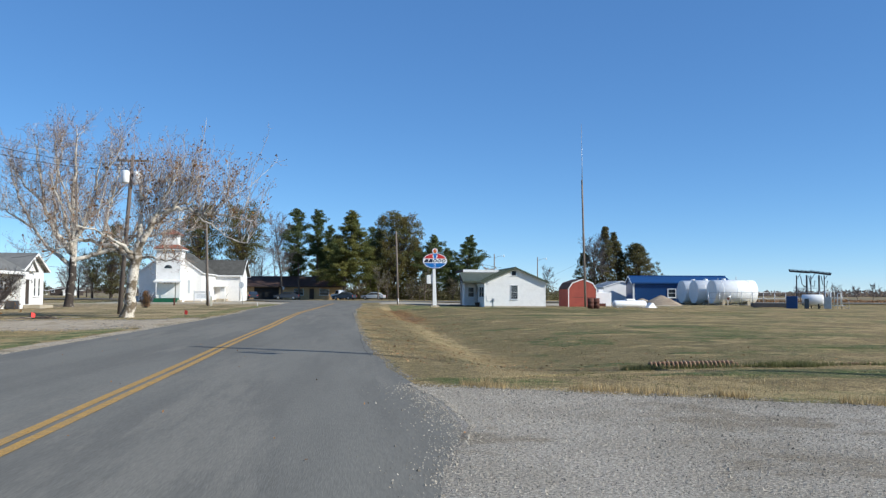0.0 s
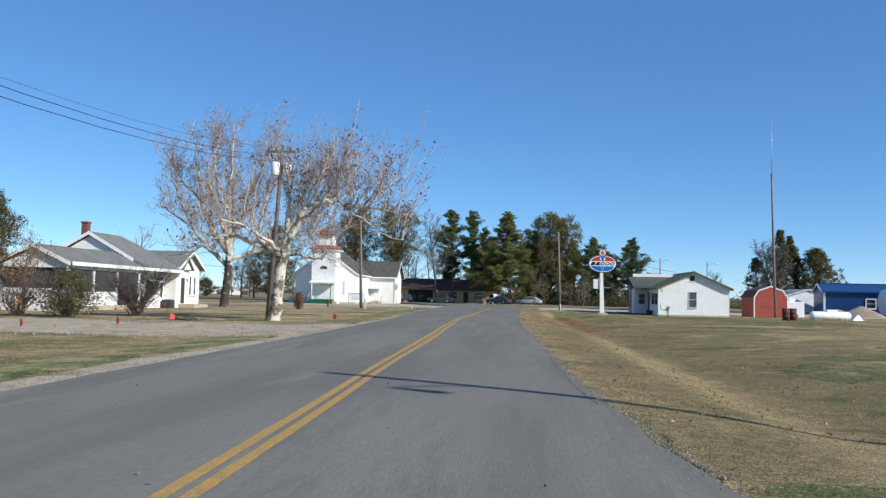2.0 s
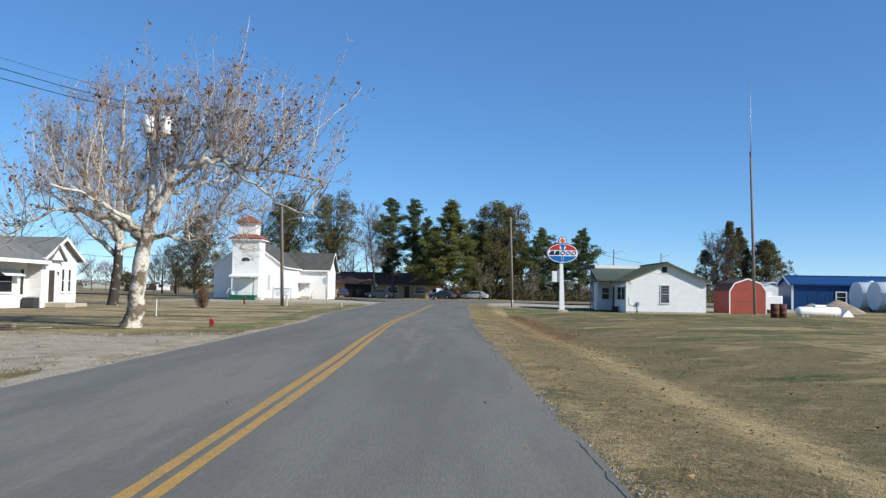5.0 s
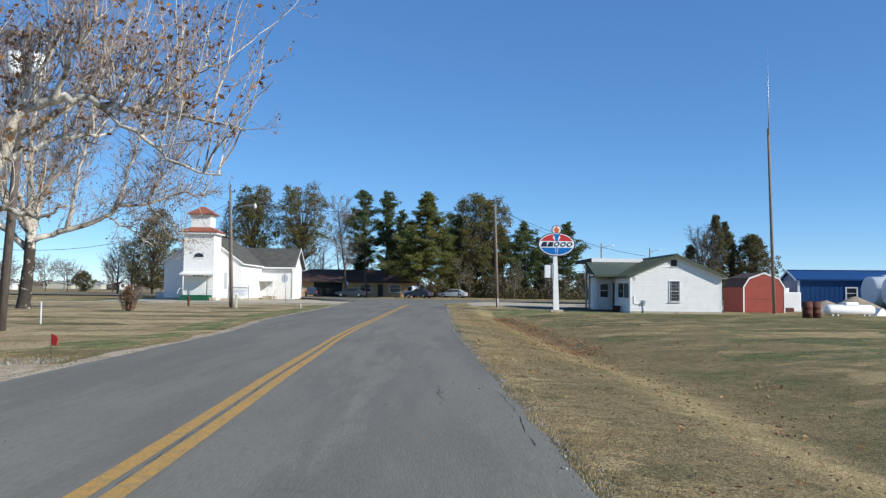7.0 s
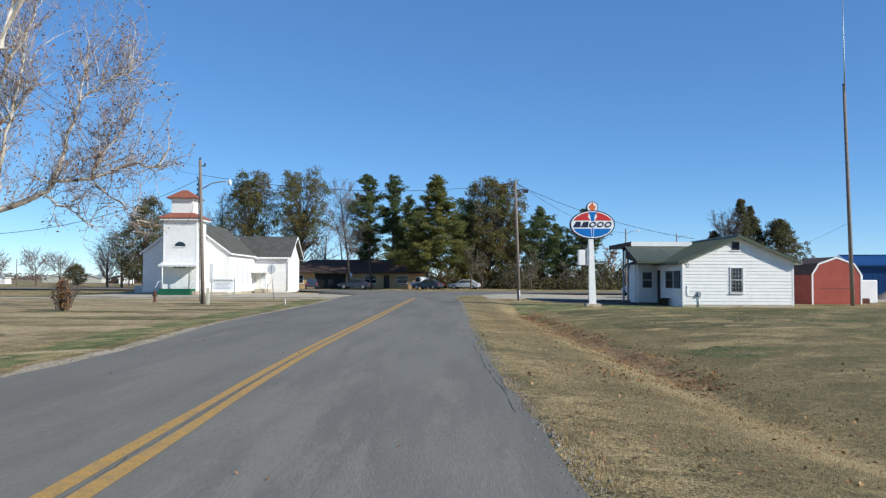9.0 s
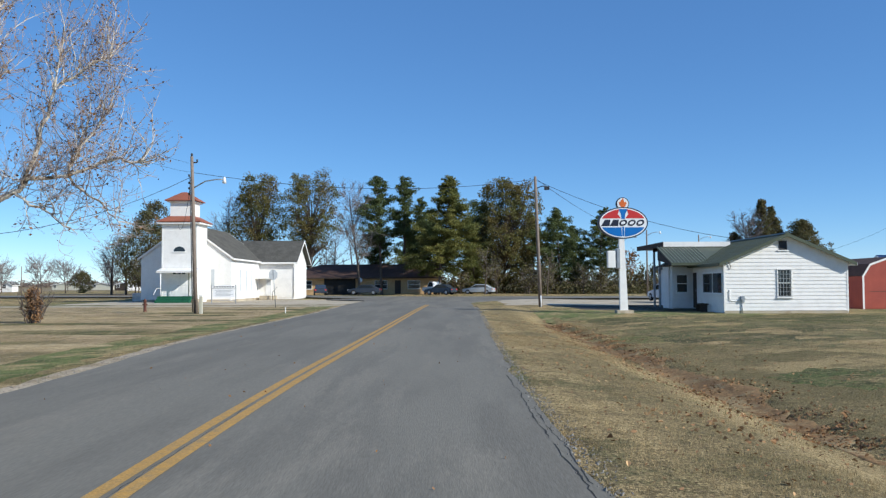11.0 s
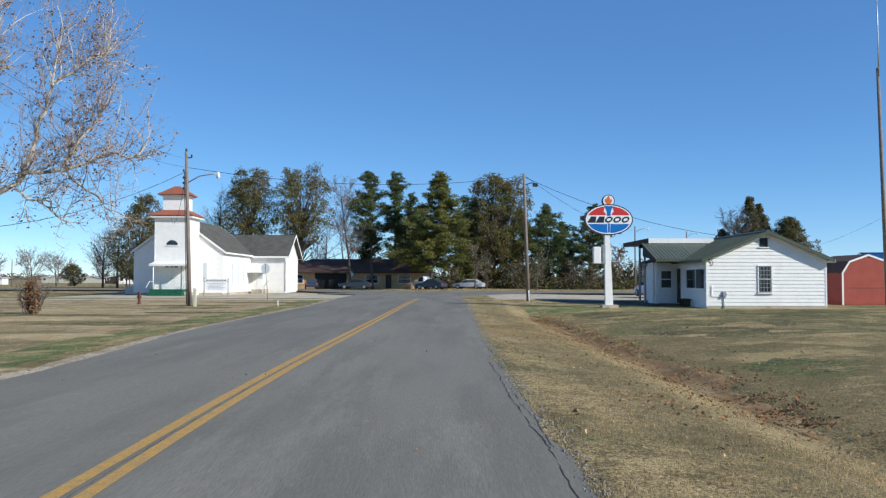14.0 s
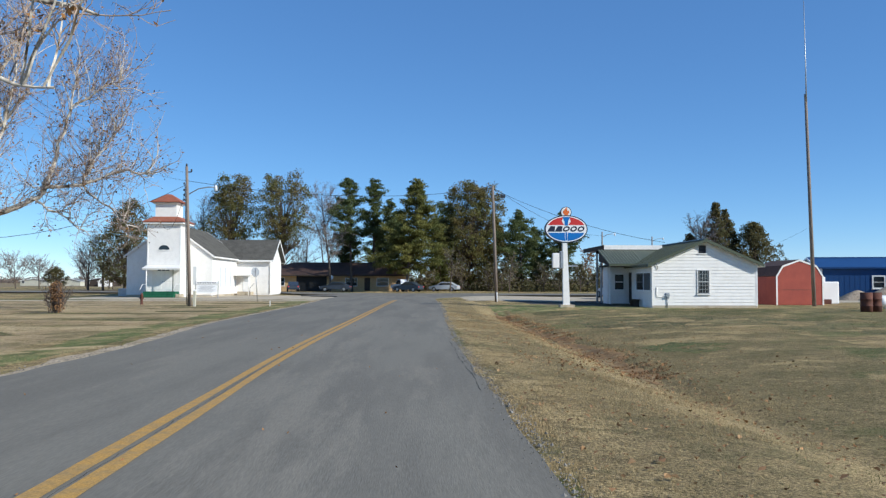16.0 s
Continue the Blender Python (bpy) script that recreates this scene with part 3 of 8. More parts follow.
tagged(sheet("gravel_yard", 0, 1, 0, 1, 70, 24, "yardgravel", 0.03, edge=lambda u, v: (-36 + 28.5 * u, 30.3 + 0.9 * noise.noise((u * 9, 1, 1)) + 0.35 * noise.noise((u * 40, 2, 1)) + (10.6 + 1.3 * noise.noise((u * 8, 5, 1)) + 0.4 * noise.noise((u * 37, 6, 1)) - 0.9 * noise.noise((u * 9, 1, 1))) * v)), "pale worn gravel yard in front of the house", "driveway", kind="structure")
tagged(sheet("left_shoulder", 0, 1, 0, 1, 5, 300, "yardgravel", 0.012, edge=lambda u, v: (road_left(-20 + 130 * v) - (0.14 + 0.28 * (1 - smooth(26, 34, -20 + 130 * v))) * (1 - u) - 0.34 * (1 - u) * max(0.0, 1 + 1.3 * noise.noise((v * 34, 1, 4)) + 0.7 * noise.noise((v * 130, 1, 4))) + 0.2 * u, -20 + 130 * v)), "thin strip of pale gravel along the road's edge", "shoulder", kind="structure")
for k_, (ya, yb) in enumerate(((12, 30), (44, 100))):
    tagged(sheet("grass_strip", 0, 1, 0, 1, 4, 80, "greengrass", 0.012, edge=lambda u, v: (road_left(ya + (yb - ya) * v) - 0.45 - (2.6 + 1.4 * noise.noise((v * 9, k_, 4))) * (1 - u) - 0.4 * noise.noise((v * 60, u * 3, k_)), ya + (yb - ya) * v)), "strip of green winter grass along the road", "grass", kind="structure")
tagged(sheet("tan_lawn", 0, 1, 0, 1, 24, 50, "tanlawn", 0.008, edge=lambda u, v: (road_left(44 + 56 * v) - 2.2 - 0.9 * noise.noise((v * 14, 1, 6)) - 26 * (1 - u) ** 1.4, 44 + 56 * v)), "tan dormant lawn beside the road", "lawn", kind="structure")
tagged(sheet("church_drive", -60, -8.6, 99.6, 102.2, 60, 6, "concrete", 0.02, 0.2, 6), "pale gravel lane in front of the church", "driveway", kind="structure")
tagged(sheet("church_lot", -34, -9.0, 103.6, 128, 30, 12, "concrete", 0.018, 0.2, 8), "pale gravel parking strip beside the church", "parking", kind="structure")
# Green grass patch; its darkness also stands for the church's shade.
patch("green_patch", -33.5, 103.6, 7.0, 1.5, 91.3, "weedgrass", "dark green grass standing for the church's shaded lawn")
# Dark sheet laid where the station's shadow falls.
tagged(sheet("station_forecourt", 5.6, 12.4, 86.2, 96.4, 14, 14, "shadeasphalt", 0.014, 0.35, 3), "asphalt darkened for the shadow beside the filling station", "pavement", kind="structure")
tagged(sheet("lawn", 0, 1, 0, 1, 40, 30, "mixedgrass", 0.004, edge=lambda u, v: (3.6 + 22 * u + (1 - 2 * u) * (2.5 * noise.noise((v * 7, 2, 2)) + 1.2), 58 + 25.5 * v + 5 * noise.noise((u * 6, 3, 3)) * (1 - v))), "mottled green and brown lawn before the filling station", "lawn", kind="structure")
tagged(sheet("dry_verge", 0, 1, 0, 1, 12, 60, "strawgrass", 0.006, edge=lambda u, v: (road_left(56 + 40 * v) - 2.0 - 11.5 * u + 1.5 * noise.noise((v * 11, u * 3, 6)), 56 + 40 * v)), "patch of pale straw-coloured grass beside the road", "grass", kind="structure")
tagged(sheet("grass_strip", 2.5, 15.0, 79.5, 86.4, 26, 12, "greengrass", 0.008, 0.8, 5), "patch of green winter grass around the sign", "grass", kind="structure")
tagged(sheet("station_apron", 2.0, 40, 96, 121, 40, 16, "concrete", 0.02, 0.3, 9), "weathered grey apron of the old filling station", "pavement", kind="structure")


# ---- buildings ----
def clap_wall(parent, u0, u1, h0, roof, face, at, step, material="white", holes=(), name="board", joined=False, t=0.027):
    """Lapped boards on a wall. face 'y-' looks to -y at y=at with u along x; 'x+'/'x-' look along x at x=at with u along y.
    roof(u) gives the wall's top at u; holes are (u0, u1, z0, z1)."""
    def top_span(z):
        n = 60
        us = [u0 + (u1 - u0) * k / n for k in range(n + 1)]
        ok = [u for u in us if roof(u) >= z - 1e-6]
        return (min(ok), max(ok)) if ok else None

    bm_all = bmesh.new() if joined else None
    z = h0
    peak = max(roof(u0 + (u1 - u0) * k / 60) for k in range(61))
    while z < peak - 0.02:
        z1 = min(z + step, peak)
        lo, hi = top_span(z + 0.005), top_span(z1 - 0.01)
        if lo:
            hi = hi or ((lo[0] + lo[1]) / 2 - 0.01, (lo[0] + lo[1]) / 2 + 0.01)
            spans = [(lo[0], lo[1], hi[0], hi[1])]
            for a, b, c, d in holes:
                if c < z1 - 0.03 and d > z + 0.03:
                    nxt = []
                    for s in spans:
                        if b <= s[0] or a >= s[1]:
                            nxt.append(s)
                        else:
                            if a > s[0] + 0.02:
                                nxt.append((s[0], a, s[2], a))
                            if b < s[1] - 0.02:
                                nxt.append((b, s[1], b, s[3]))
                    spans = nxt
            for a, b, c, d in spans:
                bm = bm_all if joined else bmesh.new()
                sgn = -1 if face.endswith("-") else 1

                def P(u, out, zz):
                    return (u, at + sgn * out, zz) if face[0] == "y" else (at + sgn * out, u, zz)
                vs = [bm.verts.new(P(*q)) for q in ((a, 0, z), (b, 0, z), (b, t, z), (a, t, z), (c, 0, z1), (d, 0, z1), (d, 0.004, z1), (c, 0.004, z1))]
                for f in ((0, 1, 2, 3), (4, 7, 6, 5), (3, 2, 6, 7), (0, 3, 7, 4), (1, 5, 6, 2)):
                    bm.faces.new([vs[i] for i in f])
                bmesh.ops.recalc_face_normals(bm, faces=bm.faces) if not joined else None
                if not joined:
                    part(name, bm, material, parent)
        z = z1
    if joined:
        bmesh.ops.recalc_face_normals(bm_all, faces=bm_all.faces)
        ob = part("siding", bm_all, material, parent)
        ob["kind"] = "stuff"


def slab(p, q, r, s, thick, bm=None):
    """A roof panel with the corners p, q, r, s and a thickness."""
    bm = bm or bmesh.new()
    pts = [Vector(v) for v in (p, q, r, s)]
    n = (pts[1] - pts[0]).cross(pts[3] - pts[0]).normalized()
    n = n if n.z > 0 else -n
    a = [bm.verts.new(v) for v in pts]
    b = [bm.verts.new(v - n * thick) for v in pts]
    bm.faces.new(a)
    bm.faces.new(b[::-1])
    for i in range(4):
        bm.faces.new((a[i], b[i], b[(i + 1) % 4], a[(i + 1) % 4]))
    bmesh.ops.recalc_face_normals(bm, faces=bm.faces)
    return bm


def poly_slab(pts, thick):
    """A flat roof panel with any outline and a thickness."""
    bm = bmesh.new()
    pts = [Vector(p) for p in pts]
    n = (pts[1] - pts[0]).cross(pts[2] - pts[0]).normalized()
    n = n if n.z > 0 else -n
    a = [bm.verts.new(v) for v in pts]
    b = [bm.verts.new(v - n * thick) for v in pts]
    bm.faces.new(a)
    bm.faces.new(b[::-1])
    for i in range(len(pts)):
        j = (i + 1) % len(pts)
        bm.faces.new((a[i], b[i], b[j], a[j]))
    bmesh.ops.recalc_face_normals(bm, faces=bm.faces)
    return bm


def window(parent, face, at, u0, u1, z0, z1, frame="trimwhite", bars=True, glass="glass", depth=0.05, sill=True, fw=0.06):
    """A window with frame, panes and sill on a wall (see clap_wall for face)."""
    sgn = -1 if face.endswith("-") else 1

    def B(a, b, o0, o1, c, d):
        o0, o1 = sorted((at + sgn * o0, at + sgn * o1))
        return box(a, b, o0, o1, c, d) if face[0] == "y" else box(o0, o1, a, b, c, d)
    w = part("window", B(u0, u1, -0.02, 0.01, z0, z1), glass, parent, "dark glass window in a white frame")
    for a, b, c, d in ((u0 - fw, u0, z0 - fw, z1 + fw), (u1, u1 + fw, z0 - fw, z1 + fw), (u0, u1, z1, z1 + fw), (u0, u1, z0 - fw, z0)):
        part("frame", B(a, b, -0.03, depth, c, d), frame, w)
    if bars:
        zm = (z0 + z1) / 2
        part("rail", B(u0, u1, 0.0, depth * 0.7, zm - 0.025, zm + 0.025), frame, w)
    if sill:
        part("sill", B(u0 - fw * 1.6, u1 + fw * 1.6, 0, depth * 2, z0 - fw - 0.04, z0 - fw), frame, w)
    return w


def gable_roof(parent, x0, x1, y0, y1, z_eave, z_ridge, axis, mat_name, over=0.3, thick=0.1, fascia="trimwhite", over_end=None):
    """Two roof panels with bargeboards; the ridge runs along the axis."""
    oe = over if over_end is None else over_end
    if axis == "y":
        xm = (x0 + x1) / 2
        dz = (z_ridge - z_eave) / (xm - x0) * over
        for s, xe in ((-1, x0 - over), (1, x1 + over)):
            part("roof", slab((xe, y0 - oe, z_eave - dz), (xm, y0 - oe, z_ridge), (xm, y1 + oe, z_ridge), (xe, y1 + oe, z_eave - dz), thick), mat_name, parent)
            for yy in (y0 - oe, y1 + oe):
                ya, yb = (yy - 0.03, yy - 0.003) if yy < y1 else (yy + 0.003, yy + 0.03)
                part("bargeboard", prism([(xe, z_eave - dz + 0.01), (xm, z_ridge + 0.01), (xm, z_ridge - thick - 0.08), (xe, z_eave - dz - thick - 0.08)], "y", ya, yb), fascia, parent)
            xa, xb = (xe - 0.03, xe - 0.002) if s < 0 else (xe + 0.002, xe + 0.03)
            part("fascia", box(xa, xb, y0 - oe, y1 + oe, z_eave - dz - thick - 0.06, z_eave - dz - 0.005), fascia, parent)
    else:
        ym = (y0 + y1) / 2
        dz = (z_ridge - z_eave) / (ym - y0) * over
        for s, ye in ((-1, y0 - over), (1, y1 + over)):
            part("roof", slab((x0 - oe, ye, z_eave - dz), (x0 - oe, ym, z_ridge), (x1 + oe, ym, z_ridge), (x1 + oe, ye, z_eave - dz), thick), mat_name, parent)
            for xx in (x0 - oe, x1 + oe):
                xa, xb = (xx - 0.03, xx - 0.003) if xx < x1 else (xx + 0.003, xx + 0.03)
                part("bargeboard", prism([(ye, z_eave - dz + 0.01), (ym, z_ridge + 0.01), (ym, z_ridge - thick - 0.08), (ye, z_eave - dz - thick - 0.08)], "x", xa, xb), fascia, parent)
            ya, yb = (ye - 0.03, ye - 0.002) if s < 0 else (ye + 0.002, ye + 0.03)
            part("fascia", box(x0 - oe, x1 + oe, ya, yb, z_eave - dz - thick - 0.06, z_eave - dz - 0.005), fascia, parent)


def build_station():
    W, EV, PK, L = 6.3, 2.5, 3.86, 13.0
    th = thing("filling_station", 12.47, 82.65, -0.12, 0, "small white clapboard filling station with green metal roof", "building")
    xm = W / 2
    top = lambda u: EV + (PK - EV) * (1 - abs(u - xm) / xm)
    hz = 0.12
    part("wall", prism([(0, 0), (W, 0), (W, EV + hz), (xm, PK + hz - 0.02), (0, EV + hz)], "y", 0.02, L), "white", th)
    part("foundation", box(0.02, W - 0.02, 0.01, L - 0.1, -0.2, 0.13), "concrete", th)
    win = (2.75, 3.4, 0.86, 2.2)
    vent = (2.78, 3.27, 3.22, 3.72)
    clap_wall(th, 0, W, 0.13, lambda u: top(u) + hz - 0.05, "y-", 0.02, 0.19, holes=(win, vent))
    w = window(th, "y-", 0.012, *win[:2], *win[2:], frame="trimwhite")
    for k in range(4):
        x = win[0] + 0.08 + k * (win[1] - win[0] - 0.16) / 3
        part("grille_bar", tube([(x, -0.07, win[2] - 0.05), (x, -0.07, win[3] + 0.03)], 0.011, 5), "steel", w)
    for k in range(7):
        z = win[2] + k * (win[3] - win[2]) / 6
        part("grille_bar", tube([(win[0] - 0.06, -0.062, z), (win[1] + 0.06, -0.062, z)], 0.010, 5), "steel", w)
    v = part("gable_vent", box(vent[0] + 0.04, vent[1] - 0.04, 0.0, 0.06, vent[2], vent[3] - 0.03), "dark", th, "dark louvred gable vent")
    for k in range(5):
        z = vent[2] + 0.06 + k * 0.085
        part("louvre", slab((vent[0] + 0.04, -0.03, z), (vent[1] - 0.04, -0.03, z), (vent[1] - 0.04, 0.0, z + 0.05), (vent[0] + 0.04, 0.0, z + 0.05), 0.008), "dark", v)
    part("sill", box(vent[0] - 0.04, vent[1] + 0.04, -0.05, 0.02, vent[2] - 0.06, vent[2] - 0.01), "trimwhite", v)
    for x in (-0.012, W - 0.07):
        part("corner_board", box(x, x + 0.085, -0.012, 0.05, 0.1, EV + 0.06), "trimwhite", th)
    # west side: window wall, recessed door, projecting bay
    holes = ((0.12, 3.5, 0.95, 2.12), (4.4, 5.3, 0.1, 2.2))
    clap_wall(th, 0.06, 5.3, 0.13, lambda u: EV + 0.02, "x-", 0.0, 0.19, holes=holes)
    window(th, "x-", -0.008, 0.2, 3.42, 1.03, 2.05, bars=False)
    for u in (1.75,):
        part("mullion", box(-0.05, -0.005, u - 0.03, u + 0.03, 1.03, 2.05), "trimwhite", th)
    d = part("door", box(-0.03, 0.02, 4.48, 5.26, 0.13, 2.13), "darkwood", th, "dark wooden entrance door")
    part("door_handle", tube([(-0.07, 4.58, 1.05), (-0.07, 4.58, 1.2)], 0.012, 6), "steel", d)
    for a, b in ((4.4, 4.48),):
        part("door_frame", box(-0.05, 0.01, a, b, 0.13, 2.2), "trimwhite", th)
    bay = part("bay", box(-1.42, 0.0, 5.32, 6.6, 0.05, EV), "white", th)
    clap_wall(bay, -1.42, -0.03, 0.13, lambda u: EV, "y-", 5.32, 0.19, holes=((-1.02, -0.3, 0.95, 2.05),))
    window(bay, "y-", 5.31, -0.95, -0.37, 1.03, 2.0)
    # roofs
    ov = 0.32
    dz = (PK - EV) / xm * ov
    for s in (-1, 1):
        xe = xm + s * (xm + ov)
        r = part("roof", slab((xe, -ov, EV - dz + 0.2), (xm, -ov, PK + 0.2), (xm, L + ov, PK + 0.2), (xe, L + ov, EV - dz + 0.2), 0.06), "greenroof", th, "green ribbed metal roof slope")
        n = 34
        for k in range(n):
            y = -ov + 0.03 + k * (L + 2 * ov - 0.06) / (n - 1)
            part("rib", slab((xe, y, EV - dz + 0.225), (xm, y, PK + 0.225), (xm, y + 0.035, PK + 0.225), (xe, y + 0.035, EV - dz + 0.225), 0.03), "greenroof", r)
        ya = -ov - 0.025
        part("bargeboard", prism([(xe, EV - dz + 0.19), (xm, PK + 0.19), (xm, PK + 0.04), (xe, EV - dz + 0.04)], "y", ya, -ov - 0.002), "greenroof", th)
        part("soffit", slab((xe, -ov, EV - dz + 0.13), (xm, -ov, PK + 0.13), (xm, 0.0, PK + 0.13), (xe, 0.0, EV - dz + 0.13), 0.02), "trimwhite", th)
        part("fascia", box(*((xe - 0.025, xe - 0.002) if s < 0 else (xe + 0.002, xe + 0.025)), -ov, L + ov, EV - dz + 0.04, EV - dz + 0.19), "greenroof" if s < 0 else "trimwhite", th)
    part("ridge_cap", prism([(xm - 0.18, PK + 0.16), (xm, PK + 0.255), (xm + 0.18, PK + 0.16)], "y", -ov - 0.03, L + ov), "greenroof", th)
    # porch roof over the bay, sloping towards the road side
    pr = part("porch_roof", slab((-1.75, 3.4, 2.66), (0.6, 3.4, 2.66), (2.6, 6.6, 3.66), (-1.75, 6.6, 3.66), 0.06), "greenroof", th, "green ribbed metal porch roof")
    for k in range(13):
        x = -1.73 + k * 0.2
        if x > 0.55:
            break
        part("rib", slab((x, 3.4, 2.69), (x + 0.04, 3.4, 2.69), (x + 0.04, 6.6, 3.69), (x, 6.6, 3.69), 0.03), "litrib", pr)
    part("porch_fascia", box(-1.75, 0.0, 3.36, 3.398, 2.52, 2.66), "greenroof", th)
    # Ceiling and west end coloured dark for the porch's shade.
    part("porch_ceiling", box(-1.7, -0.03, 3.42, 6.5, 2.52, 2.57), "darkwood", th)
    part("porch_gable", prism([(3.5, 2.54), (6.55, 2.9), (6.55, 3.56), (3.5, 2.62)], "x", -1.72, -1.66), "darkwood", th)
    part("canopy_beam", box(-1.3, 0.0, 9.24, 9.36, 3.5, 3.72), "darkwood", th)
    cn = part("canopy", box(-1.3, 2.6, 6.66, 13.4, 3.74, 3.84), "dark", th, "flat pump canopy with white fascia")
    part("fascia", box(-1.35, 2.6, 6.62, 6.66, 3.7, 3.99), "trimwhite", cn)
    # Shaded west side of the fascia, its shade put in a dark colour.
    part("fascia", box(-1.38, -1.34, 6.62, 13.42, 3.7, 3.99), "darkwood", cn)
    part("deck", box(-1.3, 2.6, 6.67, 13.4, 3.845, 3.9), "shingle", cn)
    for x, y, h, c in ((-1.45, 4.5, 2.52, "trimwhite"), (-1.24, 8.0, 3.73, "steel"), (-1.24, 9.3, 3.52, "steel")):
        part("post", box(x - 0.06, x + 0.06, y - 0.06, y + 0.06, 0.0, h, 0.01), c, th)
    # Slab in the same shadow-darkened asphalt.
    part("porch_slab", box(-2.1, -0.02, 3.6, 13.0, -0.05, 0.10, 0.02), "shadeasphalt", th)
    bn = part("bench", box(-0.55, -0.1, 2.2, 3.3, 0.38, 0.44, 0.01), "darkwood", th, "dark low bench under the window")
    for y in (2.3, 3.1):
        part("bench_leg", box(-0.5, -0.15, y, y + 0.08, -0.02, 0.38), "darkwood", bn)
    # meter on the gable wall
    m = part("electric_meter", tube([(0.92, -0.03, 0.72), (0.92, -0.14, 0.72)], 0.1, 14), "steel", th, "grey electric meter on conduit")
    part("meter_box", box(0.82, 1.02, -0.06, -0.01, 0.55, 0.88, 0.01), "steel", m)
    part("conduit", tube([(0.9, -0.035, 0.56), (0.9, -0.035, -0.05)], 0.025, 6), "steel", m)
    part("conduit", tube([(0.82, -0.03, 0.62), (0.32, -0.03, 0.62), (0.27, -0.03, 0.7), (0.27, -0.03, 1.2)], 0.018, 6), "trimwhite", m)
    part("conduit", tube([(0.08, -0.03, 2.5), (0.2, -0.06, 2.62), (0.34, -0.05, 2.4), (0.3, -0.03, 2.25)], 0.018, 6), "dark", m)


def build_sign():
    th = thing("road_sign", 7.45, 83.15, -0.06, 0, "tall oval red, white and blue filling station sign", "sign")
    zc = 4.6
    part("base", box(-0.4, 0.45, -0.35, 0.35, -0.1, 0.1, 0.02), "concrete", th)
    part("post", prism([(-0.19, 0.08), (0.21, 0.08), (0.05, 3.95), (-0.21, 3.95)], "y", -0.14, 0.14), "trimwhite", th, "white painted tapering steel post")
    face = part("oval", disc_body(0, 0, zc, 1.28, 0.82, -0.16, 0.16), "signdark", th, "oval sign head with dark rim")
    f = -0.165
    E = lambda n, a0, a1, rx, rz: [(rx * math.cos(a0 + (a1 - a0) * k / n), zc + rz * math.sin(a0 + (a1 - a0) * k / n)) for k in range(n + 1)]
    part("white_panel", disc_body(0, 0, zc, 1.22, 0.765, -0.172, -0.161), "signwhite", face)
    s0 = math.asin(0.235 / 0.73)
    for side in (1, -1):
        up = [(p[0] * side, p[1]) for p in E(16, s0, math.pi / 2 - 0.17, 1.15, 0.71)]
        up = [up[0]] + up[1:] + [(side * 0.27, zc + 0.45), (side * 0.12, zc + 0.235)]
        part("red_field", prism(up, "y", -0.178, -0.173), "signred", face)
        dn = [(p[0] * side, p[1]) for p in E(16, -s0, -math.pi / 2 + 0.06, 1.15, 0.71)] + [(side * 0.09, zc - 0.235)]
        part("blue_field", prism(dn, "y", -0.178, -0.173), "signblue", face)
    part("torch", prism([(-0.05, zc - 0.68), (0.05, zc - 0.68), (0.05, zc - 0.2), (-0.05, zc - 0.2)], "y", -0.178, -0.173), "signblue", face)
    part("torch", prism([(-0.09, zc + 0.2), (0.09, zc + 0.2), (0.11, zc + 0.46), (0.24, zc + 0.72), (-0.24, zc + 0.72), (-0.11, zc + 0.46)], "y", -0.178, -0.173), "signblue", face)
    # five plain dark shapes in place of the brand's name
    for k in range(5):
        x = -0.88 + k * 0.44
        w, h, sh = 0.2, 0.165, 0.06
        if k in (2, 3, 4):
            ring = [(x + w * math.cos(a) + sh * math.sin(a), zc + h * math.sin(a)) for a in [2 * math.pi * q / 18 for q in range(18)]]
        else:
            ring = [(x - w - sh, zc - h), (x + w - sh * 0.4, zc - h), (x + w * 0.8 + sh, zc + h), (x - w * 0.3, zc + h)]
        part("mark", prism(ring, "y", -0.178, -0.173), "signdark", face)
        if k in (2, 3, 4):
            inner = [(x + 0.11 * math.cos(a) + 0.03 * math.sin(a), zc + 0.08 * math.sin(a)) for a in [2 * math.pi * q / 14 for q in range(14)]]
            part("mark_eye", prism(inner, "y", -0.182, -0.1785), "signwhite", face)
    em = part("emblem", disc_body(0, 0, zc + 1.0, 0.33, 0.33, -0.12, 0.12, 28), "signdark", th, "round flame emblem above the oval")
    part("emblem_face", disc_body(0, 0, zc + 1.0, 0.29, 0.29, -0.13, -0.121, 28), "signwhite", em)
    part("flame", prism([(-0.08, zc + 0.82), (0.1, zc + 0.83), (0.2, zc + 1.0), (0.15, zc + 1.12), (0.08, zc + 1.05), (0.03, zc + 1.3), (-0.09, zc + 1.17), (-0.13, zc + 1.07), (-0.19, zc + 1.1), (-0.19, zc + 0.97)], "y", -0.137, -0.131), "orange", em)
    pb = part("price_board", box(-0.82, -0.42, -0.2, 0.12, 2.28, 3.16, 0.03), "trimwhite", th, "blank white box sign on a bracket")
    part("rim", box(-0.37, -0.17, -0.22, 0.13, 2.24, 3.28, 0.03), "steel", pb)
    for z in (2.4, 3.05):
        part("bracket", box(-0.3, 0.7 if z < 2.5 else -0.1, -0.03, 0.03, z - 0.04, z + 0.04), "steel", th)
    part("bracket", box(-0.3, 0.72, -0.03, 0.03, 3.84, 3.9), "steel", th)


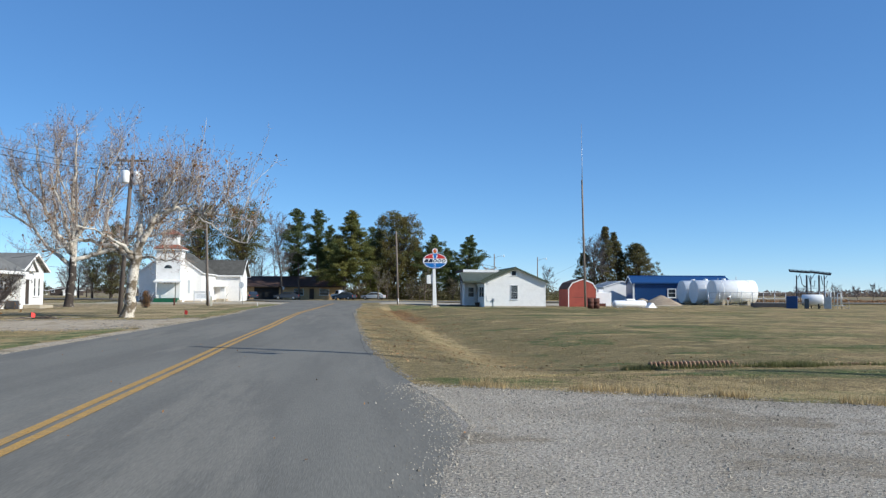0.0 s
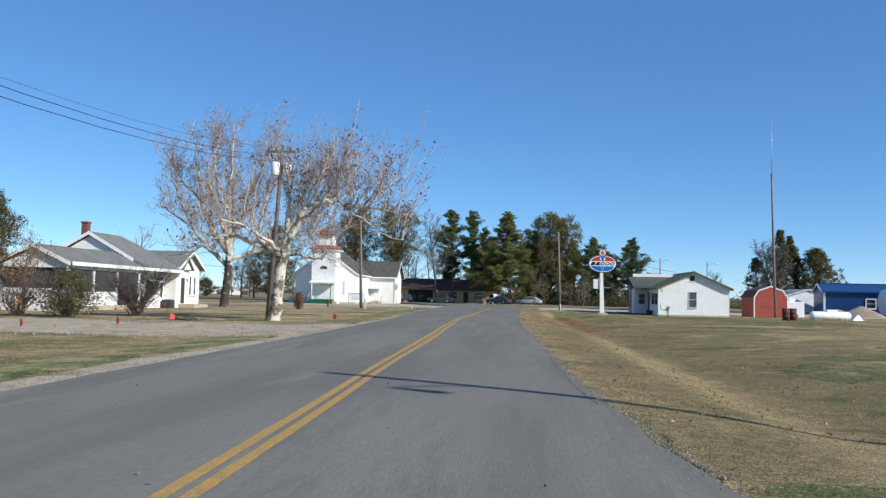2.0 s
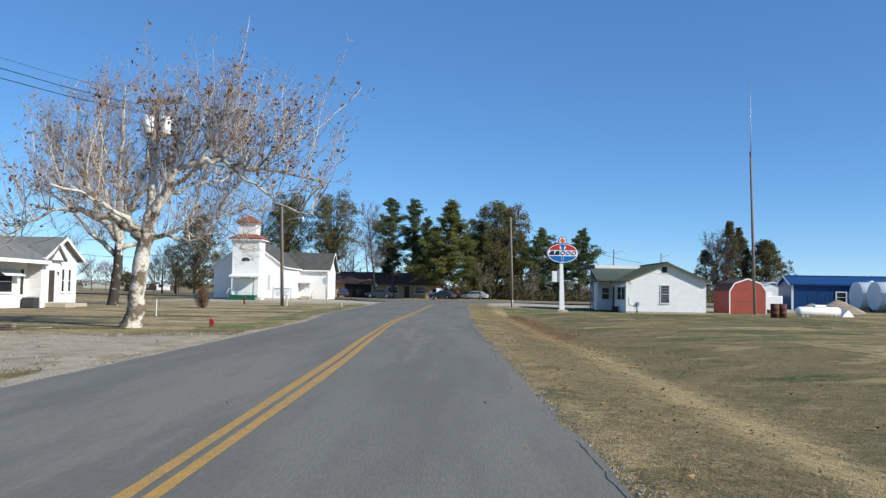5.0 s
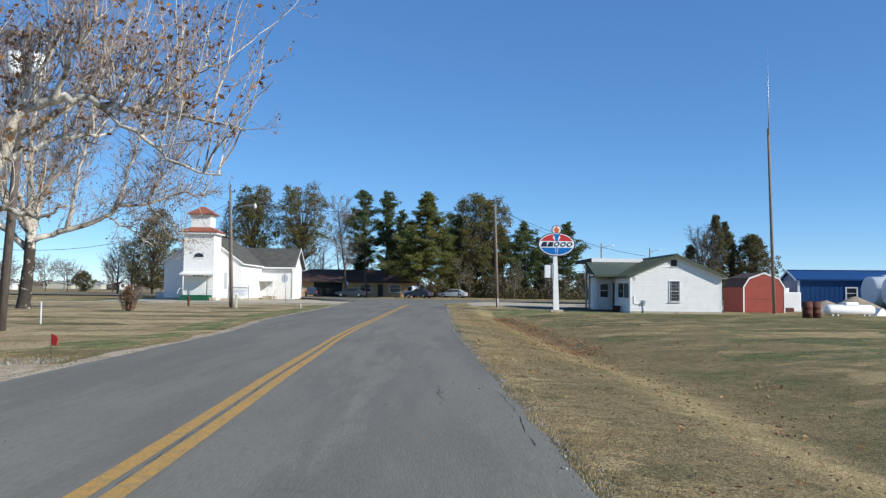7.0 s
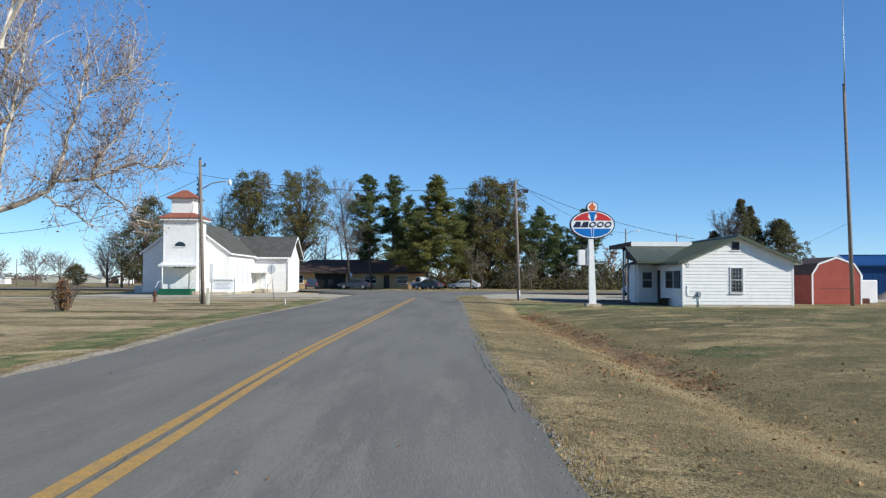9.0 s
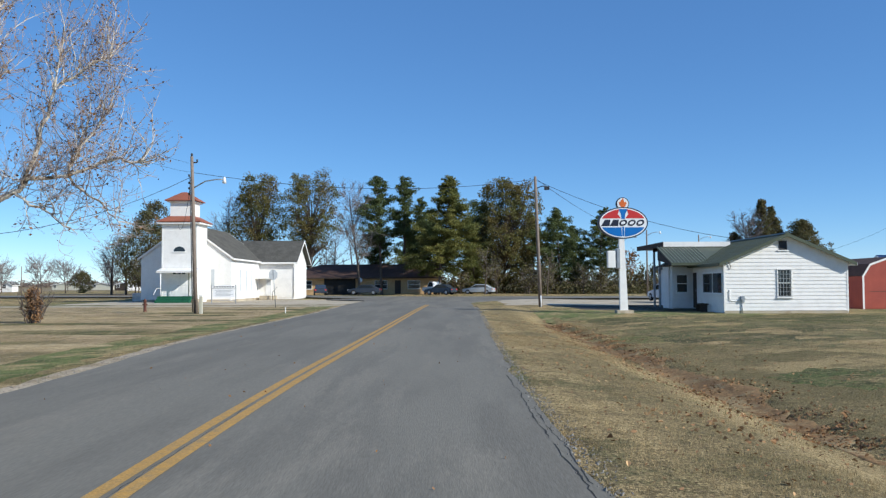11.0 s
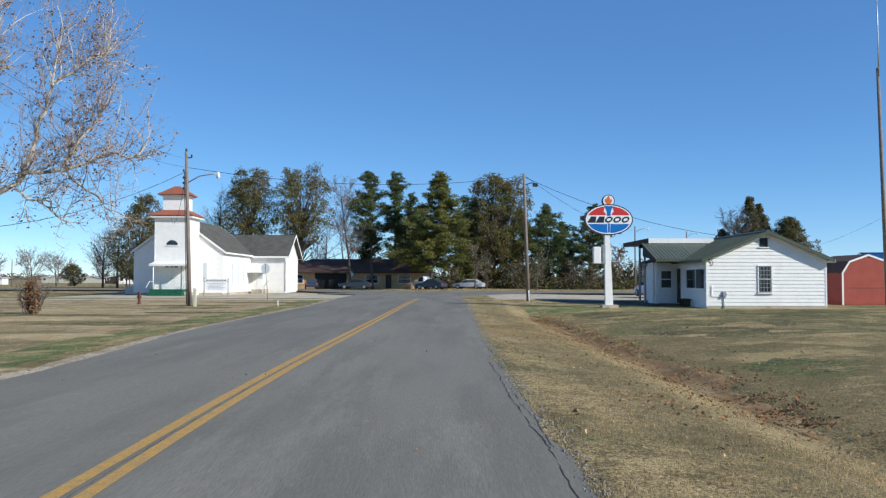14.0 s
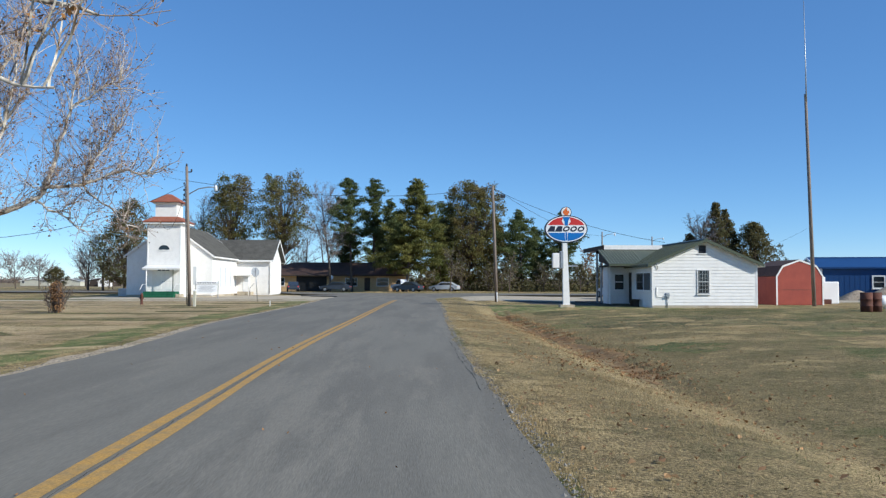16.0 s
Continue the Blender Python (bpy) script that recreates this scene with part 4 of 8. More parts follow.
def build_church():
    th = thing("church", -25.75, 113.9, -0.12, 0, "white clapboard church with red-roofed bell tower", "church")
    # tower, 3.2 wide, front at y=0
    tw, td = 1.57, 3.0
    part("tower_wall", box(-tw, tw, 0.02, td, 0, 7.1), "white", th)
    for f, at, a, b in (("y-", 0.02, -tw, tw), ("x+", tw, 0.02, td), ("x-", -tw, 0.02, td)):
        clap_wall(th, a, b, 0.15, lambda u: 7.05, f, at, 0.2, joined=True, holes=((-1.1, 1.1, 0.1, 2.7),) if f == "y-" else ())
    for x in (-tw - 0.02, tw - 0.1):
        part("corner_board", box(x, x + 0.12, -0.012, 0.06, 0.1, 7.05), "trimwhite", th)
    part("corner_board", box(tw - 0.02, tw + 0.025, 0.06, 0.14, 0.1, 7.05), "trimwhite", th)
    arch = [(-0.52, 4.55)] + [(-0.52 * math.cos(math.pi * k / 12), 4.55 + 0.45 * math.sin(math.pi * k / 12)) for k in range(1, 12)] + [(0.52, 4.55)]
    w = part("arched_window", prism(arch, "y", -0.02, 0.05), "glass", th, "half-round dark louvred window")
    part("arch_sill", box(-0.6, 0.6, -0.06, 0.02, 4.47, 4.55), "trimwhite", w)
    # lower skirt roof, belfry, top roof
    def hip(x, y0, y1, z0, z1, inset, name):
        bm = bmesh.new()
        a = [bm.verts.new(v) for v in ((-x, y0, z0), (x, y0, z0), (x, y1, z0), (-x, y1, z0))]
        b = [bm.verts.new(v) for v in ((-x + inset, y0 + inset, z1), (x - inset, y0 + inset, z1), (x - inset, y1 - inset, z1), (-x + inset, y1 - inset, z1))]
        c = [bm.verts.new(v.co - Vector((0, 0, 0.07))) for v in a]
        for i in range(4):
            j = (i + 1) % 4
            bm.faces.new((a[i], a[j], b[j], b[i]))
            bm.faces.new((c[i], c[j], a[j], a[i]))
        bm.faces.new(b)
        bm.faces.new(c[::-1])
        bmesh.ops.recalc_face_normals(bm, faces=bm.faces)
        return part(name, bm, "redroof", th, "rust red shingled hip roof")
    part("cornice", box(-1.93, 1.93, -0.35, td + 0.35, 7.02, 7.16, 0.02), "trimwhite", th)
    hip(2.0, -0.42, td + 0.42, 7.27, 7.78, 0.9, "skirt_roof")
    part("belfry", box(-1.02, 1.02, 0.46, td - 0.46, 7.6, 9.1), "white", th)
    part("cornice", box(-1.24, 1.24, 0.26, td - 0.26, 9.03, 9.13, 0.02), "trimwhite", th)
    hip(1.42, 0.06, td - 0.06, 9.22, 10.02, 1.2, "top_roof")
    # porch
    d = part("double_door", box(-0.85, 0.85, -0.01, 0.05, 0.55, 2.5), "trimwhite", th, "white double door with panels")
    for s in (-1, 1):
        for z0, z1 in ((0.75, 1.4), (1.55, 2.3)):
            part("panel", box(s * 0.42 - 0.25, s * 0.42 + 0.25, -0.03, -0.012, z0, z1, 0.01), "trimwhite", d)
        part("door_knob", tube([(s * 0.09, -0.07, 1.5), (s * 0.09, -0.02, 1.5)], 0.03, 8), "dark", d)
    for k in range(3):
        part("transom_pane", box(-0.55 + k * 0.4, -0.25 + k * 0.4, -0.03, -0.002, 2.53, 2.66), "glass", th)
    part("porch_roof", slab((-1.62, -1.35, 2.78), (1.95, -1.35, 2.78), (1.95, 0.02, 3.06), (-1.62, 0.02, 3.06), 0.16), "trimwhite", th, "white flat porch hood")
    for s in (-1, 1):
        part("porch_post", tube([(s * 1.25, -1.2, 0.5), (s * 1.25, -1.2, 2.7)], 0.05, 8), "trimwhite" if s < 0 else "greenroof", th)
        part("handrail", tube([(s * 1.55, -0.2, 1.25), (s * 1.55, -1.3, 1.25), (s * 1.55, -2.1, 0.7)], 0.025, 6), "trimwhite", th)
    for k in range(3):
        part("step", box(-1.5, 1.5, -1.35 - 0.3 * (2 - k), 0.0, 0.18 * k, 0.18 * (k + 1) + 0.02 * (k == 2), 0.01), "green", th, "green carpeted step")
    part("side_step", box(1.55, 1.95, -1.4, 0.0, 0, 0.32, 0.03), "concrete", th)
    # nave
    nx0, nx1, ny0, ny1, ne, nr = -4.55, 3.85, td, 17.2, 4.1, 7.2
    xm = (nx0 + nx1) / 2
    part("nave_wall", prism([(nx0, 0), (nx1, 0), (nx1, ne), (xm, nr), (nx0, ne)], "y", ny0, ny1), "white", th)
    clap_wall(th, nx0, nx1, 0.2, lambda u: ne + (nr - ne) * (1 - abs(u - xm) / (nx1 - xm)) - 0.05, "y-", ny0, 0.2, joined=True)
    clap_wall(th, ny0, ny1, 0.2, lambda u: ne - 0.05, "x+", nx1, 0.2, joined=True)
    part("corner_board", box(nx1 - 0.1, nx1 + 0.025, ny0 - 0.025, ny0 + 0.1, 0.1, ne), "trimwhite", th)
    part("foundation", box(nx0 - 0.01, nx1 + 0.01, ny0 - 0.01, ny1, -0.3, 0.2), "concrete", th)
    gable_roof(th, nx0, nx1, ny0, ny1, ne + 0.13, nr + 0.13, "y", "shingle", 0.28, 0.1, over_end=0.16)
    for k in range(4):
        y = 5.9 + k * 2.3
        wn = part("nave_window", box(nx1 + 0.0, nx1 + 0.035, y, y + 0.6, 0.95, 3.0), "palewin", th, "tall narrow pale shuttered window")
        for a, b in ((y - 0.09, y), (y + 0.6, y + 0.69)):
            part("frame", box(nx1, nx1 + 0.06, a, b, 0.85, 3.1), "trimwhite", wn)
    wn = part("nave_window", box(2.0, 2.3, ny0 - 0.05, ny0, 1.2, 3.0), "palewin", th)
    # side wing
    ex1, ey0, ey1, ee, er = 7.5, 14.2, 22.0, 4.1, 6.35
    ym = (ey0 + ey1) / 2
    part("wing_wall", prism([(ey0, 0), (ey1, 0), (ey1, ee), (ym, er), (ey0, ee)], "x", xm, ex1), "white", th)
    clap_wall(th, nx1 + 0.03, ex1, 0.2, lambda u: ee - 0.05, "y-", ey0, 0.2, joined=True)
    clap_wall(th, ey0, ey1, 0.2, lambda u: ee + (er - ee) * (1 - abs(u - ym) / (ym - ey0)) - 0.05, "x+", ex1, 0.2, joined=True)
    part("corner_board", box(ex1 - 0.1, ex1 + 0.025, ey0 - 0.025, ey0 + 0.1, 0.1, ee), "trimwhite", th)
    gable_roof(th, nx0, ex1, ey0, ey1, ee + 0.1, er + 0.1, "x", "shingle", 0.45, 0.12, over_end=0.5)
    part("downspout", tube([(ex1 + 0.5, ey0 - 0.35, ee - 0.3), (ex1 + 0.08, ey0 - 0.06, ee - 0.75), (ex1 + 0.08, ey0 - 0.06, 0.2)], 0.05, 6), "trimwhite", th)
    part("side_porch_roof", slab((nx1 + 0.05, 12.2, 2.3), (nx1 + 1.9, 12.2, 2.3), (nx1 + 1.9, ey0, 2.55), (nx1 + 0.05, ey0, 2.55), 0.14), "trimwhite", th)
    part("side_porch_post", tube([(nx1 + 1.7, 12.4, 0), (nx1 + 1.7, 12.4, 2.2)], 0.05, 8), "trimwhite", th)
    sd = part("side_door", box(nx1 + 0.7, nx1 + 1.5, ey0 - 0.06, ey0, 0.4, 2.3), "signwhite", th)
    part("door_panel", box(nx1 + 0.85, nx1 + 1.35, ey0 - 0.075, ey0 - 0.061, 1.5, 2.1), "palewin", sd)
    part("side_step", box(nx1 + 0.4, nx1 + 1.9, ey0 - 1.6, ey0 - 0.03, 0, 0.4, 0.02), "concrete", th)
    part("handrail", tube([(nx1 + 2.1, 11.0, 0.0), (nx1 + 2.1, 11.2, 0.8), (nx1 + 2.0, 13.8, 1.3)], 0.025, 6), "dark", th)
    part("air_unit", box(nx0 - 1.0, nx0 - 0.1, ny0 + 0.5, ny0 + 1.4, 0, 0.8, 0.04), "steel", th)


def build_house():
    th = thing("house", -26.3, 66.9, -0.12, 0, "low white clapboard farmhouse with grey shingle roof and porch", "house")
    # east wing: gable with the door
    y0, y1, ev, pk = 0.0, 4.6, 3.15, 4.35
    ym = (y0 + y1) / 2
    part("wing_wall", prism([(y0, 0), (y1, 0), (y1, ev), (ym, pk), (y0, ev)], "x", -7.0, 0), "white", th)
    clap_wall(th, y0, y1, 0.3, lambda u: ev + (pk - ev) * (1 - abs(u - ym) / ym) - 0.04, "x+", 0.0, 0.19, joined=True, holes=((0.75, 1.6, 0.2, 2.35), (2.5, 2.85, 1.0, 2.4), (3.4, 3.75, 1.0, 2.4)))
    clap_wall(th, -3.1, 0, 0.3, lambda u: ev - 0.05, "y-", 0.0, 0.19, joined=True)
    gable_roof(th, -7.0, 0.0, y0, y1, ev + 0.1, pk + 0.1, "x", "paleshingle", 0.35, 0.12, over_end=0.4)
    d = part("door", box(-0.02, 0.04, 0.8, 1.55, 0.35, 2.3), "darkwood", th, "dark entrance door")
    part("door_knob", tube([(0.05, 1.45, 1.25), (0.09, 1.45, 1.25)], 0.03, 8), "steel", d)
    for a, b in ((0.7, 0.8), (1.55, 1.65)):
        part("door_frame", box(0.0, 0.06, a, b, 0.3, 2.4), "trimwhite", th)
    part("door_gable", prism([(0.25, 2.95), (2.15, 2.95), (1.2, 3.75)], "x", 0.05, 0.32), "trimwhite", th)
    part("door_gable_roof", slab((-0.1, 0.1, 2.95), (0.5, 0.1, 2.95), (0.5, 1.2, 3.88), (-0.1, 1.2, 3.88), 0.1), "paleshingle", th)
    part("door_gable_roof", slab((-0.1, 2.3, 2.95), (0.5, 2.3, 2.95), (0.5, 1.2, 3.88), (-0.1, 1.2, 3.88), 0.1), "paleshingle", th)
    for a in (2.5, 3.4):
        window(th, "x+", 0.01, a, a + 0.35, 1.0, 2.4, bars=True)
    part("wall_lamp", tube([(0.02, 1.9, 2.2), (0.12, 1.9, 2.2), (0.12, 1.9, 2.0)], 0.04, 8), "dark", th)
    part("door_step", box(0.02, 1.3, 0.5, 1.9, 0.0, 0.3, 0.03), "concrete", th)
    part("door_step", box(0.02, 1.0, 2.3, 4.2, 0.0, 0.25, 0.05), "concrete", th)
    ac = part("air_conditioner", box(-0.75, -0.05, -0.75, -0.06, 0.0, 0.62, 0.02), "dark", th, "dark outdoor air conditioner")
    part("fan_grille", tube([(-0.4, -0.4, 0.62), (-0.4, -0.4, 0.65)], 0.25, 16), "steel", ac)
    # main block with the east eave and the porch
    part("main_wall", box(-9.5, -0.9, -6.4, -0.01, 0, 2.75), "white", th)
    part("porch_back_wall", box(-9.5, -3.0, -15.6, -6.4, 0, 2.75), "beige", th)
    clap_wall(th, -6.4, -0.02, 0.3, lambda u: 2.7, "x+", -0.9, 0.19, joined=True, holes=((-3.4, -1.6, 0.9, 2.2),))
    window(th, "x+", -0.89, -3.3, -1.7, 0.95, 2.15)
    part("shutter", box(-0.9, -0.85, -0.75, -0.45, 0.8, 2.3), "darkwood", th)
    part("awning", slab((-0.85, -3.6, 2.3), (-0.85, -1.4, 2.3), (-0.2, -1.4, 1.9), (-0.2, -3.6, 1.9), 0.03), "trimwhite", th, "white metal window awning")
    part("porch_door", box(-3.0, -2.94, -9.4, -8.5, 0.3, 2.3), "darkwood", th)
    part("porch_window", box(-3.0, -2.95, -13.5, -11.5, 0.9, 2.1), "glass", th)
    part("porch_floor", box(-3.0, 0.2, -15.6, -6.4, 0.0, 0.3, 0.03), "concrete", th)
    part("half_wall", box(0.0, 0.15, -15.6, -9.6, 0.25, 1.15), "white", th)
    clap_wall(th, -15.6, -9.6, 0.25, lambda u: 1.12, "x+", 0.15, 0.19, joined=True)
    part("half_wall", box(-3.0, 0.0, -15.6, -15.45, 0.25, 1.15), "white", th)
    for y in (-15.6, -12.7, -9.7, -6.6):
        part("porch_post", box(0.0, 0.15, y, y + 0.15, 0.3, 2.75, 0.01), "trimwhite", th)
    # Screens made opaque and dark to stand in for the porch's shade.
    for a, b, z0 in ((-15.45, -12.75, 1.16), (-12.5, -9.75, 1.16), (-9.5, -6.65, 0.32)):
        part("porch_shade_screen", box(0.06, 0.09, a, b, z0, 2.44), "dark", th, "opaque dark screen panel standing in for the porch's shade")
    part("porch_beam", box(0.0, 0.15, -15.6, -6.4, 2.45, 2.75), "trimwhite", th)
    # low roof along the east side
    part("eave_fascia", box(0.45, 0.5, -15.8, 0.2, 2.64, 2.86), "trimwhite", th)
    # low front gable
    part("front_gable", prism([(-3.75, 2.5), (0.15, 2.5), (0.15, 2.72), (-1.8, 3.62), (-3.75, 2.72)], "y", -15.8, -15.6), "white", th)
    clap_wall(th, -3.7, 0.1, 2.5, lambda u: 2.75 + 0.8 * (1 - abs(u + 1.8) / 1.95), "y-", -15.8, 0.19, joined=True)
    part("front_wall", box(-7.2, 0.0, -15.72, -15.61, 0.0, 1.3), "white", th)
    clap_wall(th, -7.2, 0.1, 0.1, lambda u: 1.28, "y-", -15.72, 0.19, joined=True)
    part("front_wall", box(-7.2, -3.7, -15.72, -15.61, 1.3, 2.5), "white", th)
    # Front opening filled dark in the same way, for the shade inside.
    part("porch_shade_screen", box(-3.65, -0.05, -15.68, -15.65, 1.3, 2.48), "dark", th, "opaque dark screen panel standing in for the porch's shade")
    part("shed_roof", slab((-7.6, -16.0, 2.3), (-3.6, -16.0, 2.62), (-3.6, -6.0, 2.62), (-7.6, -6.0, 2.3), 0.1), "paleshingle", th)
    for s in (-1, 1):
        xe = -1.8 + s * 2.28
        part("gable_roof", slab((xe, -16.05, 2.82), (-1.8, -16.05, 3.86), (-1.8, -6.0, 3.86), (xe, -6.0, 2.82), 0.1), "paleshingle", th, "grey shingled porch roof slope")
        part("bargeboard", prism([(xe, 2.83), (-1.8, 3.87), (-1.8, 3.65), (xe, 2.61)], "y", -16.11, -16.053), "trimwhite", th)
    # high front gable, short ridge and hip
    part("upper_wall", prism([(-6.6, 3.0), (-0.8, 3.0), (-0.8, 3.3), (-3.7, 5.0), (-6.6, 3.3)], "y", -6.08, -5.88), "white", th)
    clap_wall(th, -6.5, -0.9, 3.1, lambda u: 3.3 + 1.65 * (1 - abs(u + 3.7) / 2.9), "y-", -6.08, 0.19, joined=True)
    pk = ((-3.7, -6.3, 5.28), (-3.7, -1.6, 5.28))
    ea = ((0.47, -6.3, 2.9), (0.47, 0.5, 2.9), (-3.7, 4.6, 2.9), (-7.9, 0.5, 2.9), (-7.9, -6.3, 2.9))
    for f in ((pk[0], ea[0], ea[1], pk[1]), (pk[1], ea[1], ea[2]), (pk[1], ea[2], ea[3]), (pk[1], ea[3], ea[4], pk[0])):
        part("upper_roof", poly_slab(f, 0.12), "paleshingle", th, "grey shingled main roof")
    for s in (-1, 1):
        xe = -3.7 + s * 3.25
        part("bargeboard", prism([(xe, 3.46), (-3.7, 5.29), (-3.7, 5.05), (xe, 3.22)], "y", -6.37, -6.303), "trimwhite", th)
    part("chimney", box(-5.95, -5.5, -3.2, -2.75, 3.8, 6.2), "redbrick", th, "red brick chimney")
    part("chimney_cap", box(-6.0, -5.45, -3.25, -2.7, 6.1, 6.21), "redbrick", th)


def build_barn():
    th = thing("barn_shed", 22.95, 89.5, -0.15, 0, "small red wooden barn shed with gambrel roof", "shed")
    W, D = 3.15, 4.4
    prof = [(0, 0), (W, 0), (W, 1.95), (W - 0.42, 2.6), (W / 2, 3.0), (0.42, 2.6), (0, 1.95)]
    part("body", prism(prof, "y", 0, D), "red", th)
    n = 14
    for k in range(n):
        z0, z1 = 0.05 + k * 0.2, 0.05 + (k + 1) * 0.2

        def half(z):
            if z < 1.95:
                return W / 2
            if z < 2.6:
                return W / 2 - 0.42 * (z - 1.95) / 0.65
            return max(0.05, (W / 2 - 0.42) * (1 - (z - 2.6) / 0.4))
        a, b = half(z0) - 0.03, half(z1) - 0.03
        m = W / 2
        bm = prism([(m - a, z0), (m + a, z0), (m + b, z1 - 0.01), (m - b, z1 - 0.01)], "y", -0.022, -0.002)
        part("board", bm, "red", th)
    t = 0.09
    outer = [(-0.06, 0), (-0.06, 1.97), (0.39, 2.68), (W / 2, 3.1), (W - 0.39, 2.68), (W + 0.06, 1.97), (W + 0.06, 0)]
    inner = [(0.04, 0), (0.04, 1.93), (0.45, 2.58), (W / 2, 2.98), (W - 0.45, 2.58), (W - 0.04, 1.93), (W - 0.04, 0)]
    for i in range(6):
        part("trim", prism([outer[i], outer[i + 1], inner[i + 1], inner[i]], "y", -0.05, -0.024), "trimwhite", th)
    for i in range(1, 5):
        p, q = outer[i], outer[i + 1]
        part("roof", slab((p[0], -0.04, p[1]), (q[0], -0.04, q[1]), (q[0], D + 0.1, q[1]), (p[0], D + 0.1, p[1]), 0.06), "brownroof", th)
    part("door_line", box(0.35, W - 0.35, -0.03, -0.023, 1.02, 1.05), "brownroof", th)


def build_blue():
    th = thing("metal_building", 40.0, 118.0, -0.2, -12, "long blue metal workshop with white trim", "building")
    L, D, ev, rg = 14.0, 9.0, 3.2, 4.2
    part("wall", prism([(0, 0), (D, 0), (D, ev), (D / 2, rg), (0, ev)], "x", 0, L), "blue", th)
    for k in range(27):
        x = 0.35 + k * 0.5
        part("seam", box(x, x + 0.03, -0.015, -0.002, 0.1, ev - 0.05), "blue", th)
    for s, y in ((-1, -0.25), (1, D + 0.25)):
        part("roof", slab((-0.2, y, ev - 0.02), (L + 0.2, y, ev - 0.02), (L + 0.2, D / 2, rg + 0.08), (-0.2, D / 2, rg + 0.08), 0.08), "blue", th)
    part("gutter", box(-0.2, L + 0.2, -0.33, -0.255, ev - 0.17, ev + 0.0), "blue", th)
    part("ridge_cap", box(-0.2, L + 0.2, D / 2 - 0.12, D / 2 + 0.12, rg + 0.07, rg + 0.15), "blue", th)
    part("corner_trim", box(-0.03, 0.22, -0.06, -0.01, 0.0, ev - 0.1), "trimwhite", th)
    for s in (0, 1):
        a, b = ((-0.25, ev - 0.05), (D / 2, rg + 0.1)) if s == 0 else ((D / 2, rg + 0.1), (D + 0.25, ev - 0.05))
        part("gable_trim", prism([a, b, (b[0], b[1] - 0.22), (a[0], a[1] - 0.22)], "x", -0.26, -0.205), "trimwhite", th)
    window(th, "y-", -0.02, 5.1, 6.1, 1.1, 2.2, fw=0.14)
    window(th, "y-", -0.02, 7.8, 10.0, 1.1, 2.1, fw=0.14)
    th2 = thing("farm_shed", 38.6, 128, -0.2, 0, "pale grey metal lean-to shed beside the blue workshop", "shed")
    part("wall", prism([(0, 0), (6, 0), (6, 2.7), (3, 3.6), (0, 2.7)], "y", 0, 8), "tank", th2)
    gable_roof(th2, 0, 6, 0, 8, 2.7, 3.6, "y", "steel", 0.2, 0.06)


def storage_tank(x, y, r, L, rz, lab, z=-0.2):
    th = thing("storage_tank", x, y, z, rz, lab, "tank", "white fuel tanks")
    bm = bmesh.new()
    zc = r + 0.25
    prof = [(0.0, 0.02), (0.0, r * 0.7), (0.02, r * 0.96), (0.06, r), (L - 0.06, r), (L - 0.02, r * 0.96), (L, r * 0.7), (L, 0.02)]
    tube([(p[0], 0, zc) for p in prof], [p[1] for p in prof], 36, bm)
    for f in bm.faces:
        f.smooth = min(v.co.x for v in f.verts) > 0.05 and max(v.co.x for v in f.verts) < L - 0.05
    part("shell", bm, "tank", th)
    for u in (0.18, 0.5, 0.82):
        part("weld_band", tube([(L * u, 0, zc), (L * u + 0.06, 0, zc)], r + 0.012, 36), "tank", th)
    for u in (0.2, 0.8):
        part("saddle", box(L * u - 0.2, L * u + 0.2, -r * 0.75, r * 0.75, 0, zc - r * 0.72), "concrete", th)
    part("manhole", tube([(L * 0.3, 0, zc + r - 0.05), (L * 0.3, 0, zc + r + 0.18)], 0.28, 14), "tank", th)
    part("vent_pipe", tube([(L * 0.6, 0, zc + r - 0.05), (L * 0.6, 0, zc + r + 0.45)], 0.05, 8), "steel", th)
    return th


